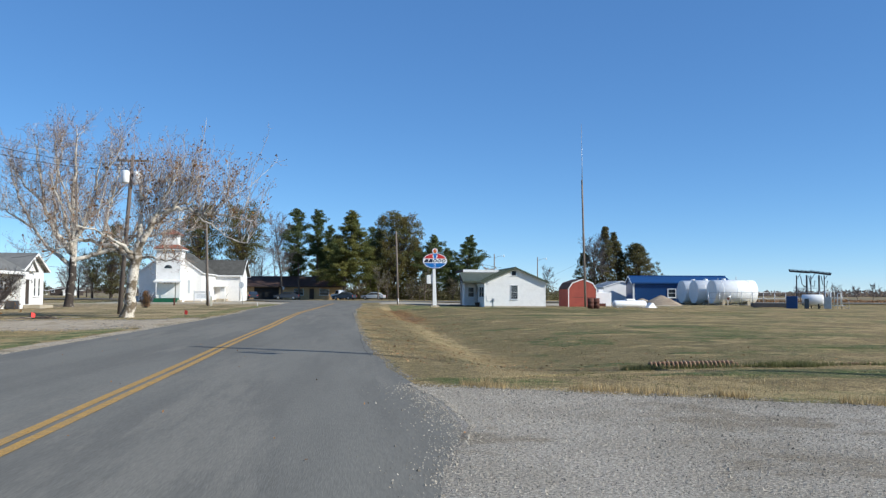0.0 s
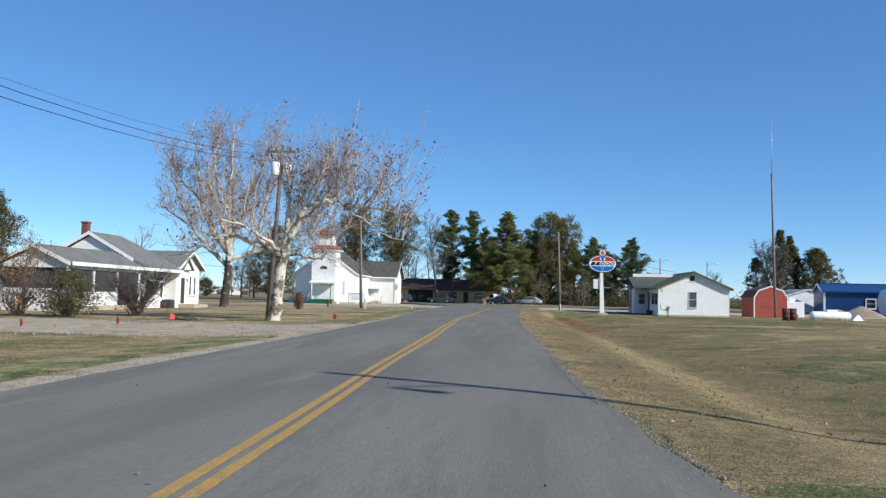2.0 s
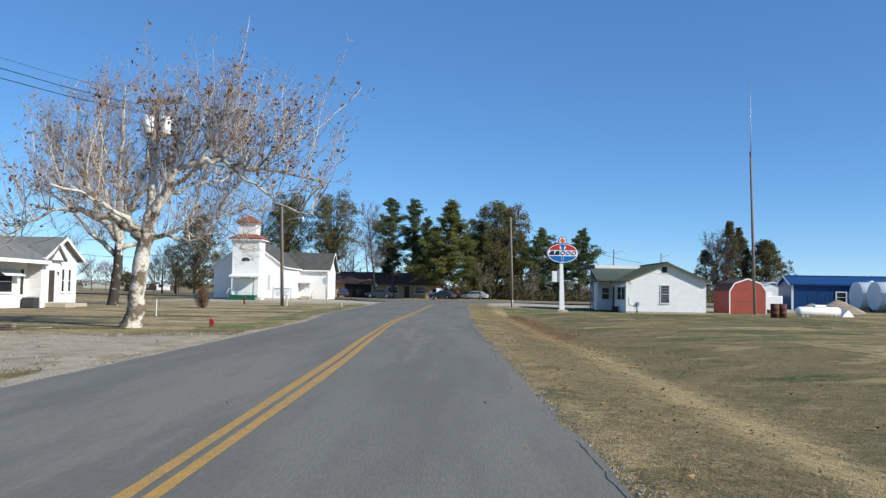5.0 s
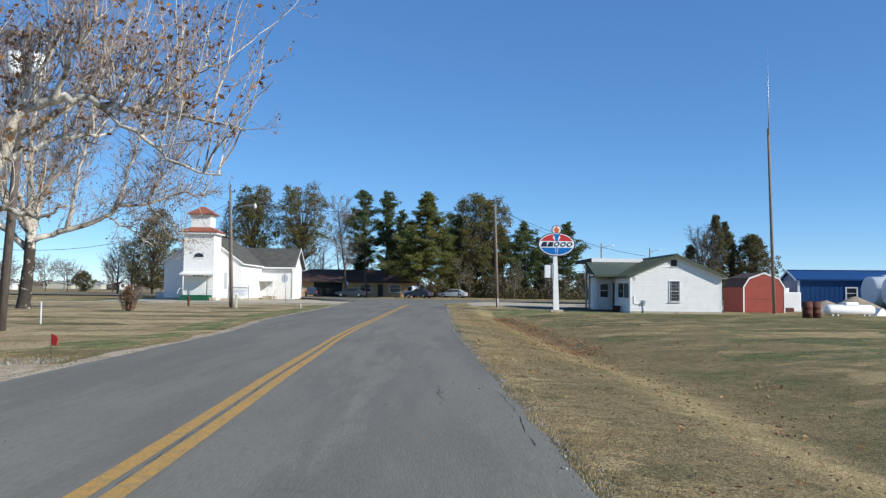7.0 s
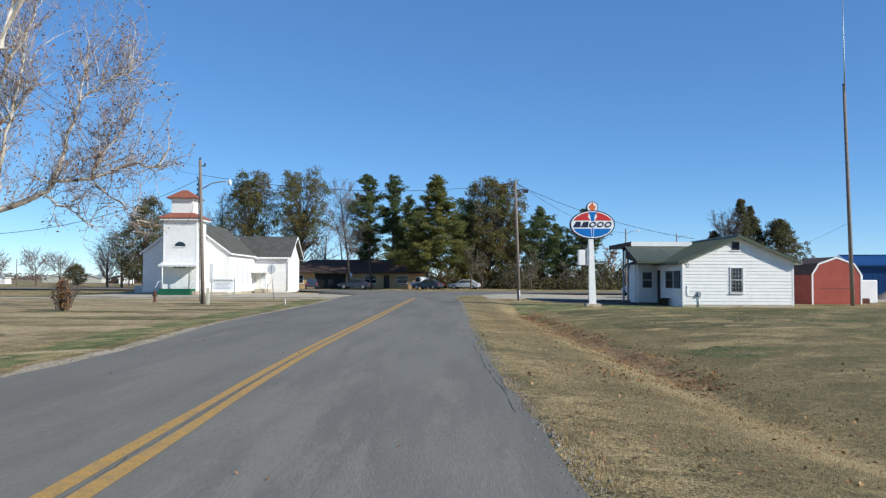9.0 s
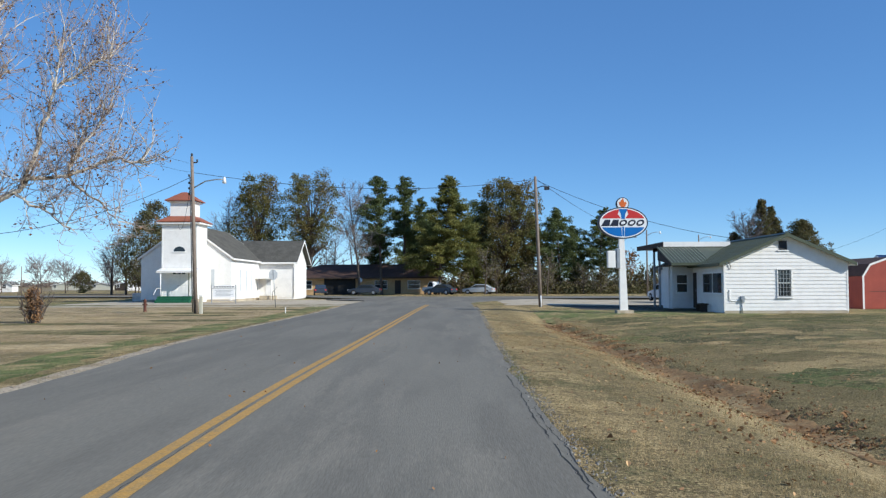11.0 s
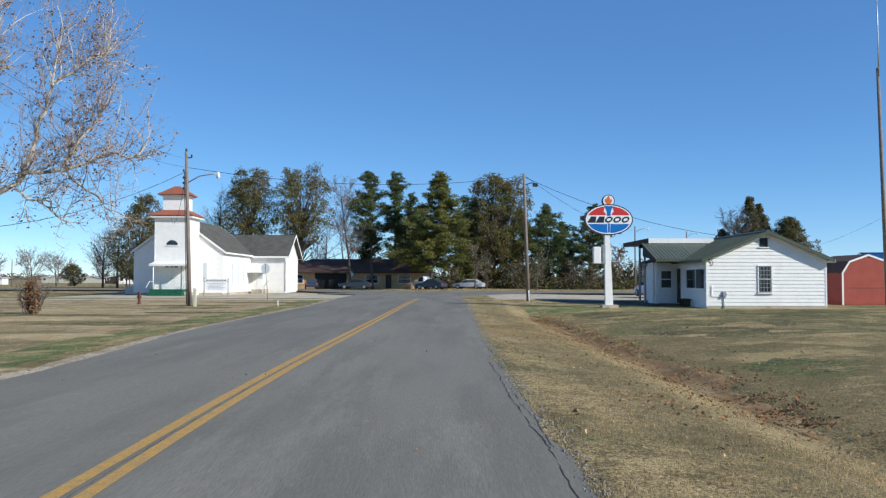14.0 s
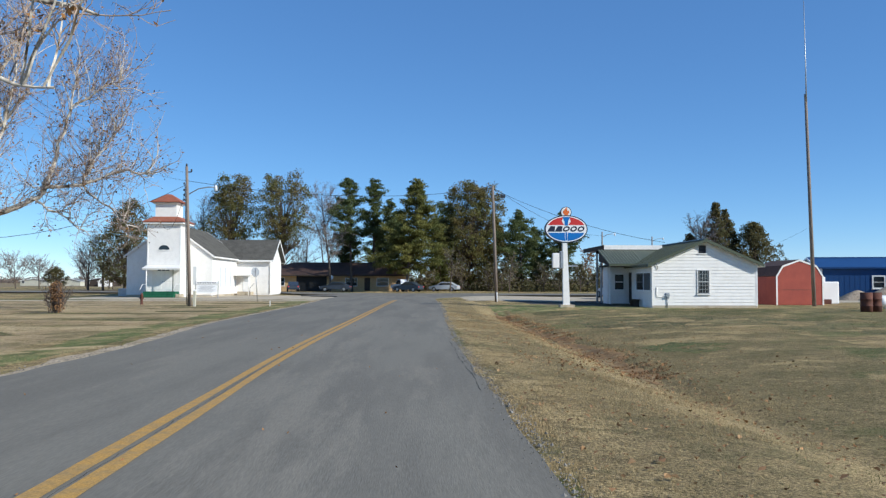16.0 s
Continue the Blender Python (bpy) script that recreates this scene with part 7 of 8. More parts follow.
# stop sign seen from behind
th = thing("stop_sign", -13.6, 97.5, -0.15, 48, "grey back of an octagonal road sign on a leaning steel post", "road sign")
part("post", tube([(0, 0, 0), (-0.22, 0, 2.6)], 0.03, 6), "steel", th)
part("plate", prism([(-0.2 + 0.38 * math.cos(math.pi / 8 + k * math.pi / 4), 2.25 + 0.38 * math.sin(math.pi / 8 + k * math.pi / 4)) for k in range(8)], "y", 0.03, 0.036), "steel", th)

# notice board before the church
th = thing("notice_board", -21.2, 108.3, -0.12, 8, "white church notice board between thin grey posts", "sign")
for x in (0, 1.95):
    part("post", box(x - 0.04, x + 0.04, -0.04, 0.04, 0, 1.58, 0.01), "steel", th)
part("panel", box(0.09, 1.86, -0.03, 0.03, 0.5, 1.2), "signwhite", th)
part("header", prism([(0.04, 1.3), (1.91, 1.3), (1.91, 1.46), (0.975, 1.55), (0.04, 1.46)], "y", -0.03, 0.03), "signwhite", th, "white header board with dark writing")
for k in range(8):
    part("line_of_writing", box(0.16 + 0.21 * k, 0.31 + 0.21 * k, -0.036, -0.031, 1.34, 1.43), "dark", th)
for k in range(5):
    part("line_of_writing", box(0.25 + 0.1 * (k % 2), 1.7 - 0.15 * (k % 3), -0.036, -0.031, 1.08 - k * 0.11, 1.115 - k * 0.11), "steel", th)
for z in (0.22, 1.24):
    part("rail", box(0.04, 1.91, -0.02, 0.02, z, z + 0.04), "steel", th)

th = thing("hydrant", -19.4, 88.7, -0.16, 0, "short brown fire hydrant on the lawn", "hydrant")
part("barrel", tube([(0, 0, 0), (0, 0, 0.08), (0, 0, 0.1), (0, 0, 0.6), (0, 0, 0.63), (0, 0, 0.78)], [0.12, 0.12, 0.085, 0.085, 0.11, 0.04], 12), "rust", th)
part("outlet", tube([(-0.14, 0, 0.45), (0.14, 0, 0.45)], 0.045, 8), "rust", th)
th = thing("cable_pedestal", -14.95, 84.9, -0.16, 0, "pale plastic cable pedestal beside the pole", "utility box")
part("body", box(-0.08, 0.08, -0.08, 0.08, 0, 0.95, 0.02), "beige", th)
part("cap", box(-0.1, 0.1, -0.095, 0.095, 0.94, 1.05, 0.03), "tank", th)
for x, y, h, l in ((-10.4, 85.0, 0.35, "short white marker post at the verge"), (-15.8, 57.4, 0.85, "thin pale wooden stake in the lawn")):
    th = thing("marker_post", x, y, ground_z(x, y), 0, l, "post")
    part("post", box(-0.022, 0.022, -0.02, 0.02, -0.05, h, 0.008), "tank", th)
for x, y in ((-16.27, 30.88), (-14.94, 34.53), (-15.22, 39.83), (-9.05, 43.4), (-28.83, 45.64)):
    th = thing("marker_flag", x, y, ground_z(x, y), random.Random(int(x * 10)).uniform(-40, 40), "small red survey flag on a wire in the gravel", "flag", "survey flags")
    part("wire_stem", tube([(0, 0, -0.05), (0, 0, 0.42)], 0.006, 5), "dark", th)
    part("flag_cloth", prism([(0.0, 0.2), (0.15, 0.17), (0.19, 0.32), (0.13, 0.39), (0.0, 0.42)], "y", -0.004, 0.004), "flag", th)


# ---- beyond the crossroads ----
def ranch_house():
    th = thing("ranch_house", -27.0, 166.0, -0.1, 0, "low tan brick ranch house with brown roof under pines", "house")
    part("wall", box(0, 24, 0, 9, 0, 2.7), "brick", th)
    bm = bmesh.new()
    a = [bm.verts.new(v) for v in ((-0.7, -0.8, 2.6), (24.7, -0.8, 2.6), (24.7, 9.8, 2.6), (-0.7, 9.8, 2.6))]
    b = [bm.verts.new(v) for v in ((5, 4.5, 4.7), (19, 4.5, 4.7))]
    for f in ((a[0], a[1], b[1], b[0]), (a[1], a[2], b[1]), (a[2], a[3], b[0], b[1]), (a[3], a[0], b[0]), (a[3], a[2], a[1], a[0])):
        bm.faces.new(f)
    part("roof", bm, "brownroof", th)
    part("fascia", box(-0.72, 24.72, -0.86, -0.802, 2.42, 2.62), "darkwood", th)
    # Flat black panel standing for the shaded carport opening.
    part("carport_shade", box(6.2, 11.0, -0.03, -0.002, 0, 2.4), "black", th)
    for x in (2.5, 14.0, 19.0):
        window(th, "y-", -0.01, x, x + 1.8, 0.9, 2.1)
    part("door", box(17.0, 17.9, -0.04, -0.005, 0.1, 2.15), "darkwood", th)
    part("satellite_dish", tube([(11.8, -0.9, 2.2), (11.8, -0.98, 2.22)], 0.35, 16), "tank", th)


ranch_house()


def car(x, y, rz, paint, label, L=4.6, truck=False):
    th = thing("car" if not truck else "pickup_truck", x, y, -0.03, rz, label, "car" if not truck else "truck", "parked cars")
    h = 1.45 if not truck else 1.85
    if truck:
        body = [(-L / 2, 0.45), (L / 2, 0.45), (L / 2, 0.95), (L / 2 - 1.3, 1.1), (-L / 2, 1.1)]
        cab = [(-0.5, 1.08), (L / 2 - 1.2, 1.08), (L / 2 - 1.9, h), (-0.4, h)]
    else:
        body = [(-L / 2, 0.4), (-L / 2 + 0.1, 0.3), (L / 2 - 0.1, 0.3), (L / 2, 0.45), (L / 2 - 0.05, 0.75), (L / 2 - 1.15, 0.93), (-L / 2 + 0.4, 0.98), (-L / 2, 0.85)]
        cab = [(-L / 2 + 0.35, 0.95), (L / 2 - 1.15, 0.92), (L / 2 - 2.0, h), (-L / 2 + 1.3, h)]
    bd = prism(body, "y", -0.87, 0.87)
    bmesh.ops.bevel(bd, geom=list(bd.edges), offset=0.06, segments=2, affect="EDGES")
    part("body", bd, paint, th)
    cb = prism(cab, "y", -0.72, 0.72)
    bmesh.ops.bevel(cb, geom=list(cb.edges), offset=0.06, segments=2, affect="EDGES")
    part("cabin", cb, paint, th)
    c0 = [(p[0] * 0.9 + cab[0][0] * 0.02, 0.06 + 0.94 * p[1] if p[1] < 1.2 else p[1] - 0.1) for p in cab]
    for s in (-1, 1):
        part("side_window", prism(c0, "y", *sorted((s * 0.722, s * 0.735))), "glass", th)
    for wx in (-L * 0.31, L * 0.31):
        for s in (-1, 1):
            w = part("wheel", tube([(wx, s * 0.72, 0.33), (wx, s * 0.92, 0.33)], 0.33, 18), "black", th)
            part("rim", tube([(wx, s * 0.90, 0.33), (wx, s * 0.93, 0.33)], 0.2, 14), "steel", w)
    for s in (-1, 1):
        part("headlight", box(L / 2 - 0.08, L / 2 + 0.01, s * 0.65 - 0.15, s * 0.65 + 0.15, 0.58, 0.72, 0.02), "signwhite", th)
        part("tail_light", box(-L / 2 - 0.012, -L / 2 + 0.05, s * 0.7 - 0.1, s * 0.7 + 0.1, 0.65, 0.82), "signred", th)


car(2.6, 160.5, 160, "carsilver", "silver hatchback parked beyond the crossroads")
car(-3.7, 161.0, 120, "carwhite", "white pickup parked under the trees", 5.2, True)
car(-2.9, 156.0, 150, "cardark", "dark blue sedan parked under the trees", 4.4)
car(-13.8, 158.0, 175, "cardark", "dark sedan parked before the ranch house", 4.6)
car(-19.8, 156, 100, "cardark", "dark car beside the church lot", 4.4)
car(16.2, 108, 95, "carwhite", "white van behind the filling station posts", 4.8)


def far_shed(x, y, w, d, h, rz, wall, roof, label):
    th = thing("distant_house", x, y, -0.1, rz, label, "house", "distant buildings")
    part("wall", prism([(0, 0), (w, 0), (w, h), (w / 2, h * 1.45), (0, h)], "y", 0, d), wall, th)
    gable_roof(th, 0, w, 0, d, h, h * 1.45, "y", roof, 0.3, 0.1)
    for k in range(1):
        window(th, "y-", -0.01, 0.6 + k * 3, 1.5 + k * 3, 0.9, 1.9, sill=False)


for a in ((-114, 245, 3, 3, 1.9, 0, "white", "shingle", "small white distant shed in a field"), (-140.5, 326, 10, 6, 1.8, 0, "beige", "steel", "long pale distant trailer home"), (-126.5, 326, 6.7, 6, 1.8, 0, "beige", "steel", "long pale distant building"),
          (-99.0, 288, 3.6, 5, 1.8, 10, "white", "shingle", "small white distant house with grey roof"), (-105, 293, 9, 6, 1.9, 0, "darkwood", "brownroof", "low dark distant shed"), (-36, 50, 4, 7, 2.6, 0, "beige", "steel", "beige metal garage beside the house")):
    far_shed(*a)

# bare field strips and far woods
for x0, x1, y0, y1, n in ((-400, -34, 140, 190, "bare_field"), (-900, -60, 250, 700, "far_field"), (75, 900, 130, 600, "side_field")):
    tagged(sheet(n, x0, x1, y0, y1, 12, 12, "plough", 0.06, 1.0, 3), "bare brown ploughed field", "field", kind="structure")


def far_woods():
    rnd = random.Random(77)
    h = Heap()
    for k in range(900):
        a = radians(-75 + 150 * k / 900 + rnd.uniform(-0.1, 0.1))
        d = rnd.uniform(900, 1100)
        x, y = math.sin(a) * d, math.cos(a) * d
        hh = 5 + 4 * noise.noise((k * 0.02, 0, 0)) + rnd.uniform(0, 3)
        for _ in range(60):
            h.leaf((x + rnd.gauss(0, 5), y + rnd.gauss(0, 5), min(0.85, abs(rnd.gauss(0.0, 0.42))) * hh), rnd.uniform(0.9, 1.9), rnd)
    w = h.make("far_woods", "hazewood", None)
    tagged(w, "distant band of leafless woods on the horizon", "woods", kind="stuff")


far_woods()


# ---- verge litter: grass tufts, fallen leaves, loose stones ----
def scatter_grass(name, x0, x1, y0, y1, count, seed, dry, label, hmax=0.10, skip=None, near=None, verge=False):
    rnd = random.Random(seed)
    v, f = [], []
    made = 0
    while made < count:
        x = x0 + (x1 - x0) * rnd.random() ** (near or 1.0)
        y = rnd.uniform(y0, y1)
        g = noise.noise((x * 0.16, y * 0.10, 5.0)) + 0.4 * noise.noise((x * 0.7, y * 0.5, 2.0))
        made += 1
        if verge and any(((x - a) / c) ** 2 + ((y - b) / d) ** 2 < 0.8 + 0.8 * noise.noise((x * 1.5, y * 1.5, 1)) for a, b, c, d in PATCHES):
            g = 0.3 if rnd.random() < 0.75 else 0.0
        if verge and noise.noise((x * 0.55, y * 0.4, 9)) + 0.7 * noise.noise((x * 1.9, y * 1.3, 3)) > 0.2 and rnd.random() < 0.85:
            continue
        if verge and dry and x > 3.2 and rnd.random() < 0.7 * smooth(3.0, 4.4, x):
            continue
        if (hmax < 0.15 and (g > (0.13 if verge else 0.10)) == dry) or (skip and skip(x, y)):
            continue
        z = ground_z(x, y) - 0.01
        for _ in range(3):
            a = rnd.uniform(0, 6.28)
            h = hmax * rnd.uniform(0.35, 1.0)
            w = min(0.006, hmax * rnd.uniform(0.05, 0.11))
            bx, by = x + rnd.gauss(0, 0.03), y + rnd.gauss(0, 0.03)
            lx, ly = math.cos(a) * h * rnd.uniform(0.1, 0.6), math.sin(a) * h * rnd.uniform(0.1, 0.6)
            b = len(v)
            v += [(bx - w * math.sin(a), by + w * math.cos(a), z), (bx + w * math.sin(a), by - w * math.cos(a), z), (bx + lx, by + ly, z + h)]
            f.append((b, b + 1, b + 2))
    tagged(raw(name, v, f, ("straw" if hmax > 0.1 else "copper") if dry else "greenblade"), label, "grass", kind="stuff")


off_verge = lambda x, y: x < road_right(y) + 0.02 or (y < drive_top(x) + 0.3)
scatter_grass("dry_grass", -0.4, 9.5, 8, 64, 150000, 1, True, "dry tan grass tufts on the verge", 0.062, off_verge, 1.25, True)
scatter_grass("dry_grass", -0.4, 4.6, 18, 48, 44000, 8, True, "dry tan grass tufts on the bank", 0.06, off_verge, None, True)
scatter_grass("dry_grass", -0.6, 3.1, 58, 80, 30000, 10, True, "pale straw tufts along the far verge", 0.065, off_verge, None, True)
scatter_grass("green_grass", -0.4, 9.5, 8, 64, 60000, 2, False, "green grass tufts on the verge", 0.055, off_verge, 1.25, True)
off_left = lambda x, y: x > road_left(y) - 0.1 or (30 < y < 41.5 and x < -8.2)
scatter_grass("dry_grass", -16, -7.2, 14, 66, 12000, 3, True, "dry tan grass tufts on the far verge", 0.06, off_left)
scatter_grass("green_grass", -16, -7.2, 14, 66, 30000, 4, False, "green grass tufts on the far verge", 0.06, off_left)
scatter_grass("dry_grass", 3.0, 30, 58, 83, 18000, 6, True, "dry tan grass tufts on the lawn", 0.07)
scatter_grass("green_grass", 3.0, 30, 58, 83, 36000, 7, False, "green grass tufts on the lawn", 0.06)
# taller dry stalks along the gravel drive
rim = lambda x, y: abs(y - drive_top(x) - 0.35) > 0.28 + 0.3 * noise.noise((x * 2, 1, 1)) or x < 1.0 or noise.noise((x * 1.3, y * 0.6, 8)) + 0.4 * noise.noise((x * 4, y * 3, 8)) < 0.02 + 0.05 * max(0, x - 6)
scatter_grass("tall_grass", 0.9, 16, -2, 12.5, 110000, 5, True, "tall dry grass along the edge of the gravel", 0.16, rim)


def fallen_leaves():
    rnd = random.Random(9)
    v, f = [], []
    for _ in range(4200):
        y = rnd.uniform(14, 80)
        if rnd.random() < 0.4 * smooth(30, 50, y):
            x = 3.0 + rnd.gauss(0, 0.9)
        else:
            x = road_right(y) + 0.2 + abs(rnd.gauss(0, 4.5))
        if off_verge(x, y):
            continue
        s = rnd.uniform(0.012, 0.032) * (1.6 if rnd.random() < 0.1 else 1)
        a = rnd.uniform(0, 6.28)
        c, n = math.cos(a) * s, math.sin(a) * s
        z = ground_z(x, y) + rnd.uniform(0.02, 0.06)
        t = rnd.uniform(-0.6, 0.6) * s
        b = len(v)
        v += [(x - c, y - n, z + t), (x + n * 0.7, y - c * 0.7, z - t * 0.5), (x + c, y + n, z + s * 0.5), (x - n * 0.7, y + c * 0.7, z + s * 0.3)]
        f += [(b, b + 1, b + 2, b + 3)]
    tagged(raw("fallen_leaves", v, f, "litter"), "fallen brown leaves in the ditch and grass", "leaves", kind="stuff")


def curled_leaves():
    """Large dry sycamore leaves, folded along the middle."""
    rnd = random.Random(41)
    spots = []
    for _ in range(520):
        y = rnd.uniform(15, 74)
        spots.append((road_right(y) + 0.3 + abs(rnd.gauss(0, 3.6)), y))
    for cx, cy, n, w in ((1.15, 49.8, 46, 0.34), (1.45, 49.1, 20, 0.22), (2.0, 51.2, 14, 0.5), (2.9, 36.0, 12, 0.16), (4.6, 40.5, 26, 0.2), (1.2, 37.6, 7, 0.12), (0.9, 54.0, 24, 0.6)):
        spots += [(cx + rnd.gauss(0, w), cy + rnd.gauss(0, w * 1.4)) for _ in range(n)]
    for _ in range(170):
        y = rnd.uniform(49.5, 64)
        spots.append((rnd.uniform(0.3, 6.5), y))
    for _ in range(420):
        y = 40 + 38 * rnd.random() ** 0.8
        spots.append((3.1 + 0.25 * noise.noise((y * 0.3, 4, 0)) + rnd.gauss(0.15, 0.38), y))
    v, f = [], []
    for x, y in spots:
        if off_verge(x, y):
            continue
        s = rnd.uniform(0.014, 0.034)
        d = Vector((rnd.gauss(0, 1), rnd.gauss(0, 1), rnd.gauss(0, 0.35))).normalized()
        w = d.cross(Vector((rnd.gauss(0, 0.5), rnd.gauss(0, 0.5), 1))).normalized()
        up = w.cross(d)
        up = up if up.z > 0 else -up
        c = Vector((x, y, ground_z(x, y) + 0.03 + 0.3 * s))
        k = rnd.uniform(0.3, 1.2)
        b = len(v)
        v += [tuple(q) for q in (c - d * s, c - d * 0.25 * s + w * 0.8 * s + up * k * s, c + d * s + up * 0.3 * s, c - d * 0.25 * s - w * 0.8 * s + up * k * s, c + d * 0.45 * s + w * 0.6 * s + up * k * s, c + d * 0.45 * s - w * 0.6 * s + up * k * s)]
        f += [(b, b + 2, b + 4, b + 1), (b, b + 3, b + 5, b + 2)]
    tagged(raw("dry_leaves", v, f, "dryleaf"), "large curled dry tan leaves on the grass", "leaves", kind="stuff")


fallen_leaves()
curled_leaves()


def ditch_litter():
    rnd = random.Random(19)
    h = Heap()
    for _ in range(10500):
        y = rnd.uniform(49.5, 79)
        x = 3.3 + 0.3 * noise.noise((y * 0.3, 4, 0)) + rnd.gauss(0, 0.5) * (0.6 + 0.9 * abs(noise.noise((y * 0.8, 2, 7))))
        if noise.noise((y * 1.1, x * 0.8, 3)) < 0.0:
            continue
        h.leaf((x, y, ground_z(x, y) + rnd.uniform(0.012, 0.035)), rnd.uniform(0.014, 0.04), rnd)
    tagged(h.make("leaf_litter", "litter", None), "reddish-brown leaf litter lying in the ditch", "leaves", kind="stuff")


ditch_litter()


def road_z(x, y):
    l, r = road_left(y), road_right(y)
    u = max(0.0, min(1.0, (x - l) / (r - l))) * 8
    k = min(int(u), 7)
    h = [0.004 + 0.02 * (1 - (2 * j / 8 - 1) ** 4) - 0.02 for j in (k, k + 1)]
    return h[0] + (h[1] - h[0]) * (u - k)


def loose_stones():
    rnd = random.Random(12)
    v, f = [], []
    for _ in range(48000):
        x = 0.2 + abs(rnd.gauss(0, 1)) * 5.5
        y = drive_top(x) + 0.1 - abs(rnd.gauss(0, 4.2)) + rnd.gauss(0, 0.12)
        e = gravel_edge(y)
        if x < e or rnd.random() < 0.02:
            x = e + 0.12 - rnd.expovariate(7.5)
        s = rnd.uniform(0.004, 0.0105) * (1.8 if rnd.random() < 0.07 else 1)
        z = (ground_z(x, y) + 0.03) if x > e + 0.05 else road_z(x, y) + 0.001
        b = len(v)
        q = [rnd.uniform(0.6, 1.3) * s for _ in range(4)]
        v += [(x + q[0], y + rnd.gauss(0, s * 0.3), z - 0.002), (x, y + q[1], z - 0.002), (x - q[2], y + rnd.gauss(0, s * 0.3), z - 0.002), (x, y - q[3], z - 0.002), (x + rnd.gauss(0, s * 0.3), y + rnd.gauss(0, s * 0.3), z + s * rnd.uniform(0.6, 1.1))]
        f += [(b, b + 1, b + 4), (b + 1, b + 2, b + 4), (b + 2, b + 3, b + 4), (b + 3, b, b + 4)]
    tagged(raw("loose_gravel", v, f, "stone"), "loose pale gravel stones on the driveway", "gravel", kind="stuff")


loose_stones()


def crumbling_edge():
    """Broken bits of asphalt and grit along the road's edges."""
    rnd = random.Random(33)
    v, f = [], []
    for _ in range(11000):
        y = rnd.uniform(12, 92)
        if rnd.random() < 0.72:
            x = road_right(y) + 0.06 + rnd.gauss(0, 0.09) * (0.5 + smooth(-0.2, 0.5, noise.noise((y * 0.6, 5, 5))))
        else:
            x = road_left(y) - 0.12 + rnd.gauss(0, 0.12)
        s = rnd.uniform(0.004, 0.013) * (2.2 if rnd.random() < 0.05 else 1)
        z = ground_z(x, y) + 0.02 if not road_left(y) < x < road_right(y) else -0.012
        b = len(v)
        q = [rnd.uniform(0.6, 1.3) * s for _ in range(4)]
        v += [(x + q[0], y, z - 0.004), (x, y + q[1], z - 0.004), (x - q[2], y, z - 0.004), (x, y - q[3], z - 0.004), (x + rnd.gauss(0, s * 0.3), y + rnd.gauss(0, s * 0.3), z + s * rnd.uniform(0.5, 1.0))]
        f += [(b, b + 1, b + 4), (b + 1, b + 2, b + 4), (b + 2, b + 3, b + 4), (b + 3, b, b + 4)]
    tagged(raw("loose_gravel", v, f, "grit"), "grit and crumbled asphalt along the road's edge", "gravel", kind="stuff")


crumbling_edge()


def ditch_bed(u, v):
    y = 49 + 32 * v
    lo = 2.95 + 0.25 * noise.noise((y * 0.3, 4, 0)) + 0.12 * noise.noise((y * 2.1, 4, 3))
    hi = along(y, ((49, 3.15), (51, 3.4), (54, 3.8), (60, 3.7), (67, 3.35), (81, 3.05))) + 0.45 * noise.noise((y * 0.5, 8, 0)) + 0.3 * noise.noise((y * 2.3, 1, 1))
    return lo + (max(hi, lo + 0.1) - lo) * u, y


tagged(sheet("ditch_bed", 0, 1, 0, 1, 6, 120, "dirt", 0.027, edge=ditch_bed), "reddish dirt and leaf litter in the ditch bottom", "ditch", kind="structure")


def crack(pts, w, seed):
    """A dark crack in the asphalt along a broken line."""
    rnd = random.Random(seed)
    line = []
    for (x0, y0), (x1, y1) in zip(pts, pts[1:]):
        n = max(4, int(math.hypot(x1 - x0, y1 - y0) / 0.09))
        for k in range(n):
            y = y0 + (y1 - y0) * k / n
            line.append((x0 + (x1 - x0) * k / n + 0.03 * noise.noise((y * 1.7, seed, 0)) + 0.022 * noise.noise((y * 6, seed, 1)) + rnd.gauss(0, 0.004), y))
    v, f = [], []
    for k, (x, y) in enumerate(line):
        ww = 0.5 * w * max(0.05, 0.55 + 1.2 * noise.noise((y * 2.3, seed, 4))) * rnd.uniform(0.5, 1.0)
        z = road_z(x, y) + 0.0022
        v += [(x - ww, y, z), (x + ww, y, z)]
    f = [(2 * k, 2 * k + 1, 2 * k + 3, 2 * k + 2) for k in range(len(line) - 1)]
    tagged(raw("road_crack", v, f, "tar"), "dark jagged crack in the asphalt", "crack", "cracks in the road", kind="structure")


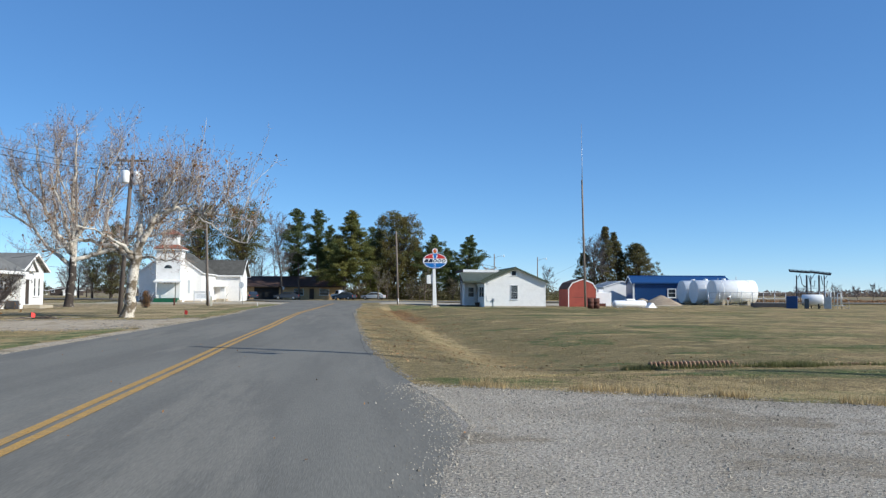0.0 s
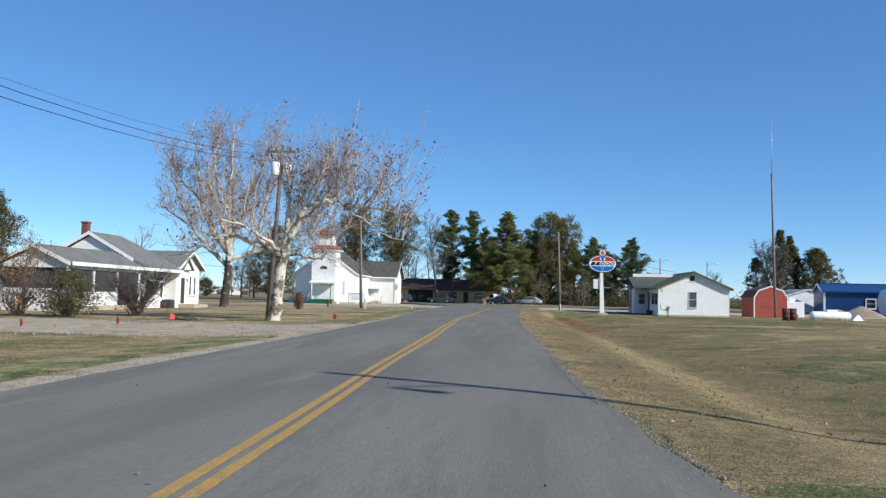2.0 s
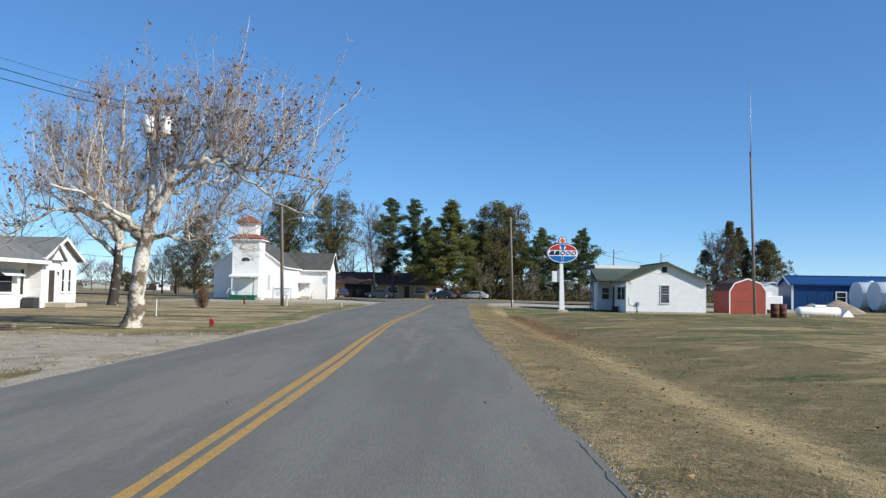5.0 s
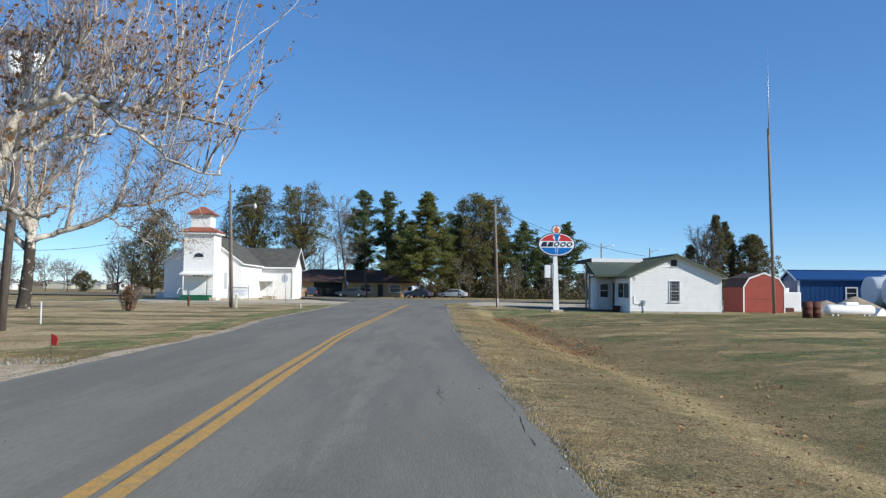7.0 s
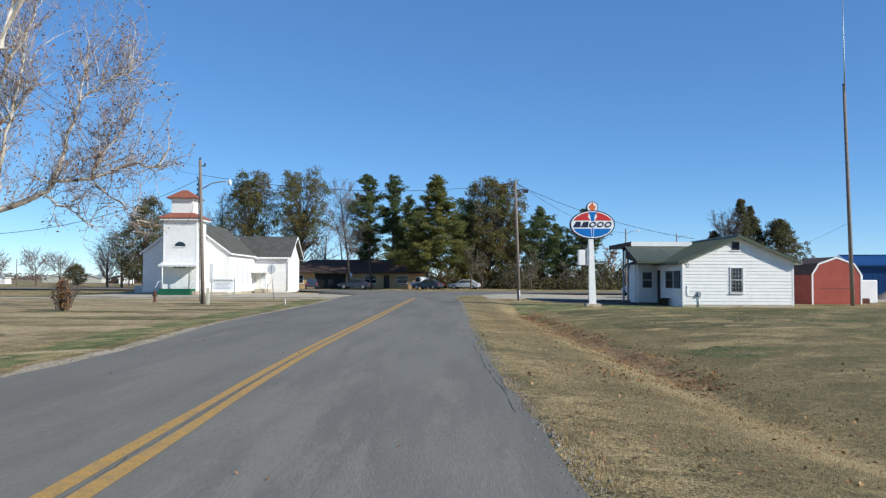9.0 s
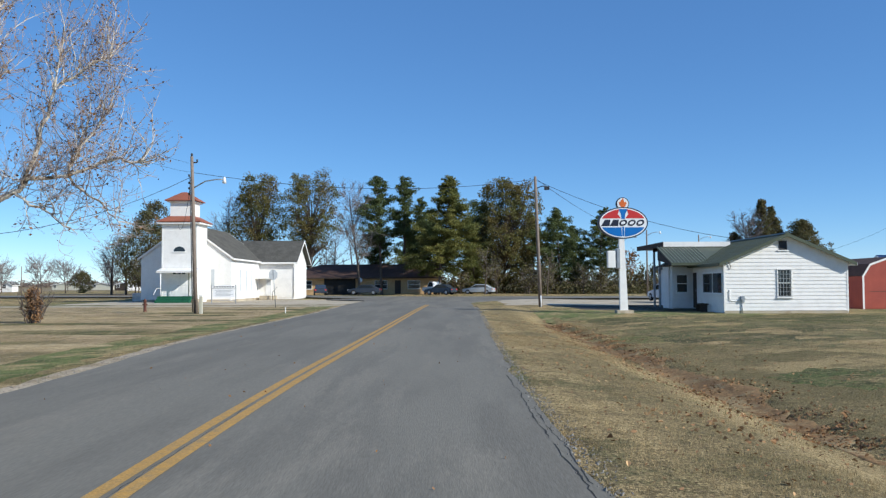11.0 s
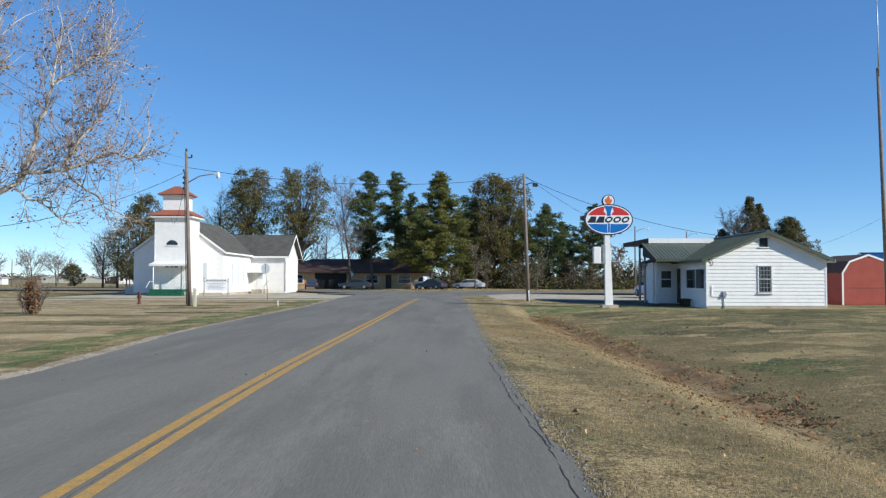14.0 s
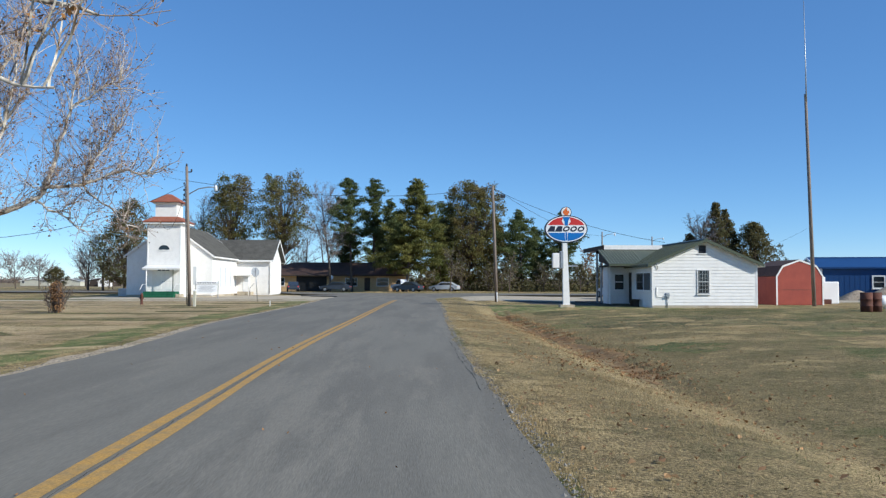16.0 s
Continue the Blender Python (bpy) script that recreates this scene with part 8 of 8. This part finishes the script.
def yard_debris():
    """Clods, stones and scraps along the gravel yard and its edges."""
    rnd = random.Random(71)
    v, f = [], []
    for _ in range(5000):
        x = -7.9 - abs(rnd.gauss(0, 9))
        y = (30.5 if rnd.random() < 0.35 else 41.0) + rnd.gauss(0, 0.55) if rnd.random() < 0.7 else rnd.uniform(31, 41)
        s = rnd.uniform(0.012, 0.03) * (2.4 if rnd.random() < 0.06 else 1)
        z = ground_z(x, y) + 0.02
        b = len(v)
        q = [rnd.uniform(0.6, 1.4) * s for _ in range(4)]
        v += [(x + q[0], y, z - 0.01), (x, y + q[1], z - 0.01), (x - q[2], y, z - 0.01), (x, y - q[3], z - 0.01), (x + rnd.gauss(0, s * 0.3), y + rnd.gauss(0, s * 0.3), z + s * rnd.uniform(0.5, 1.1))]
        f += [(b, b + 1, b + 4), (b + 1, b + 2, b + 4), (b + 2, b + 3, b + 4), (b + 3, b, b + 4)]
    tagged(raw("loose_gravel", v, f, "grit"), "stones and clods scattered over the gravel yard", "gravel", kind="stuff")


yard_debris()
edges = lambda x, y: abs(abs(y - 35.75) - 5.6) > 0.9 + 1.6 * noise.noise((x * 0.4, y * 0.4, 4))
scatter_grass("dry_grass", -30, -8, 28, 44, 42000, 21, True, "dry grass creeping over the edges of the gravel yard", 0.08, edges)
crack([(0.08, 16.5), (-0.05, 18.4), (-0.06, 19.9), (-0.12, 22.6), (-0.14, 25.0)], 0.02, 8)
crack([(-0.4, 33.6), (-0.39, 34.5), (-0.33, 35.4), (-0.4, 37.4)], 0.016, 3)
crack([(-0.52, 44.8), (-0.5, 46.0), (-0.52, 47.1), (-0.55, 48.0), (-0.58, 49.5), (-0.55, 51.3), (-0.6, 53.5)], 0.026, 1)
crack([(-0.47, 46.4), (-0.44, 47.6), (-0.5, 48.6), (-0.49, 50.2)], 0.018, 2)
crack([(road_mid(y) + 0.005, y) for y in (32, 34, 36, 38, 40, 42, 44, 46, 48, 50)], 0.014, 9)
crack([(-2.3, 31.9), (-1.9, 31.75), (-1.5, 31.72)], 0.012, 11)
crack([(-1.2, 35.9), (-1.13, 36.4), (-1.2, 37.0), (-1.17, 37.6), (-1.22, 38.0)], 0.016, 4)
crack([(-1.17, 37.0), (-1.12, 37.3), (-1.08, 37.5)], 0.012, 5)


def culvert():
    x0, y0, a = 5.16, 14.85, radians(4)
    th = thing("culvert_pipe", x0, y0, ground_z(x0, y0), 4, "half-buried rusty corrugated steel pipe in the grass", "pipe")

    def mid(x):
        sink = 0.055 - 0.02 * smooth(0, 1.5, x) - 0.13 * smooth(1.6, 2.0, x) + 0.055 * smooth(3.6, 4.0, x)
        return (x, 0, sink + ground_z(x0 + x * math.cos(a), y0 + x * math.sin(a)) - ground_z(x0, y0))
    # Pipe wall is black so the grooves between rings look shaded.
    part("pipe", tube([mid(k * 0.1) for k in range(50)], 0.06, 12), "black", th, "pipe wall coloured black for the shade between the rings")
    for k in range(55):
        x = 0.02 + k * 0.085
        if x < 1.75 or 3.75 < x < 4.6:
            part("ring", tube([mid(x), mid(x + 0.008), mid(x + 0.03), mid(x + 0.038)], [0.07, 0.092, 0.092, 0.07], 12), "ridge", th)


culvert()
by_pipe = lambda x, y: abs(y - 14.65 - 0.07 * (x - 5.16)) > 0.34 * max(0.12, noise.noise((x * 1.3, 2, 3)) + 0.45 * smooth(6.9, 7.6, x) * (1 - smooth(8.3, 8.8, x)) + 0.5 * (1 - smooth(4.9, 5.5, x)))
scatter_grass("green_grass", 4.6, 10.5, 14.0, 15.6, 12000, 15, False, "dark green weeds growing along the old pipe", 0.1501, by_pipe)


def scrap_heap():
    th = thing("scrap_heap", -16.4, 43.6, ground_z(-16.4, 43.6), 12, "low heap of broken boards and dark rags on the gravel", "scrap heap")
    rnd = random.Random(63)
    for k in range(16):
        a, ln = rnd.uniform(-0.5, 0.5), rnd.uniform(0.4, 1.1)
        cx, cy, z = rnd.gauss(0, 0.75), rnd.gauss(0, 0.5), 0.02 + 0.03 * (k % 3)
        dx, dy = math.cos(a) * ln / 2, math.sin(a) * ln / 2
        part("board", slab((cx - dx, cy - dy, z), (cx + dx, cy + dy, z + 0.05), (cx + dx - dy * 0.2, cy + dy + 0.14, z + 0.05), (cx - dx - dy * 0.2, cy - dy + 0.14, z), 0.025), ("wood", "concrete", "darkwood")[k % 3], th)
    for k in range(5):
        cx, cy = rnd.gauss(0, 0.7), rnd.gauss(0, 0.4)
        part("rag", tube([(cx - 0.3, cy, 0.02), (cx - 0.1, cy + 0.05, 0.07), (cx + 0.12, cy - 0.04, 0.05), (cx + 0.35, cy + 0.03, 0.01)], [0.03, 0.06, 0.05, 0.02], 8), "darkwood", th)


scrap_heap()


def weed_band():
    """Tall rusty weeds along the field beyond the yard."""
    rnd = random.Random(81)
    h = Heap()
    for _ in range(9000):
        x = rnd.uniform(58, 190)
        y = 150 + 0.25 * (x - 58) + rnd.gauss(0, 6)
        tall = 0.7 + 1.3 * noise.noise((x * 0.06, y * 0.03, 3)) + 0.5 * noise.noise((x * 0.4, y * 0.2, 3))
        if tall > 0.15:
            h.leaf((x, y, ground_z(x, y) + 0.8 * tall * rnd.uniform(0.1, 1.0)), rnd.uniform(0.1, 0.28), rnd)
    tagged(h.make("tall_weeds", "litter", None), "patchy band of rusty dry weeds at the field's edge", "weeds", kind="stuff")


weed_band()


def station_yard():
    for x, y, h, c in ((20.6, 97.0, 1.35, "yellow"), (21.7, 98.5, 1.3, "signwhite"), (19.9, 96.0, 1.2, "dark")):
        th = thing("bollard", x, y, ground_z(x, y), 0, "upright painted steel post beside the filling station", "post", "painted posts")
        part("post", tube([(0, 0, -0.1), (0, 0, h - 0.05), (0, 0, h)], [0.11, 0.11, 0.06], 10), c, th)
        part("base", tube([(0, 0, -0.05), (0, 0, 0.08)], 0.2, 10), "concrete", th)


station_yard()


def road_scraps():
    """Bits of leaf and bark blown on to the asphalt."""
    rnd = random.Random(91)
    h = Heap()
    for _ in range(150):
        y = rnd.uniform(5, 70)
        x = rnd.uniform(road_left(y) + 0.5, road_right(y) - 0.1)
        h.leaf((x, y, road_z(x, y) + 0.012), rnd.uniform(0.008, 0.028), rnd)
    tagged(h.make("leaf_scraps", "litter", None), "dark scraps of dead leaf on the asphalt", "leaves", kind="stuff")


road_scraps()
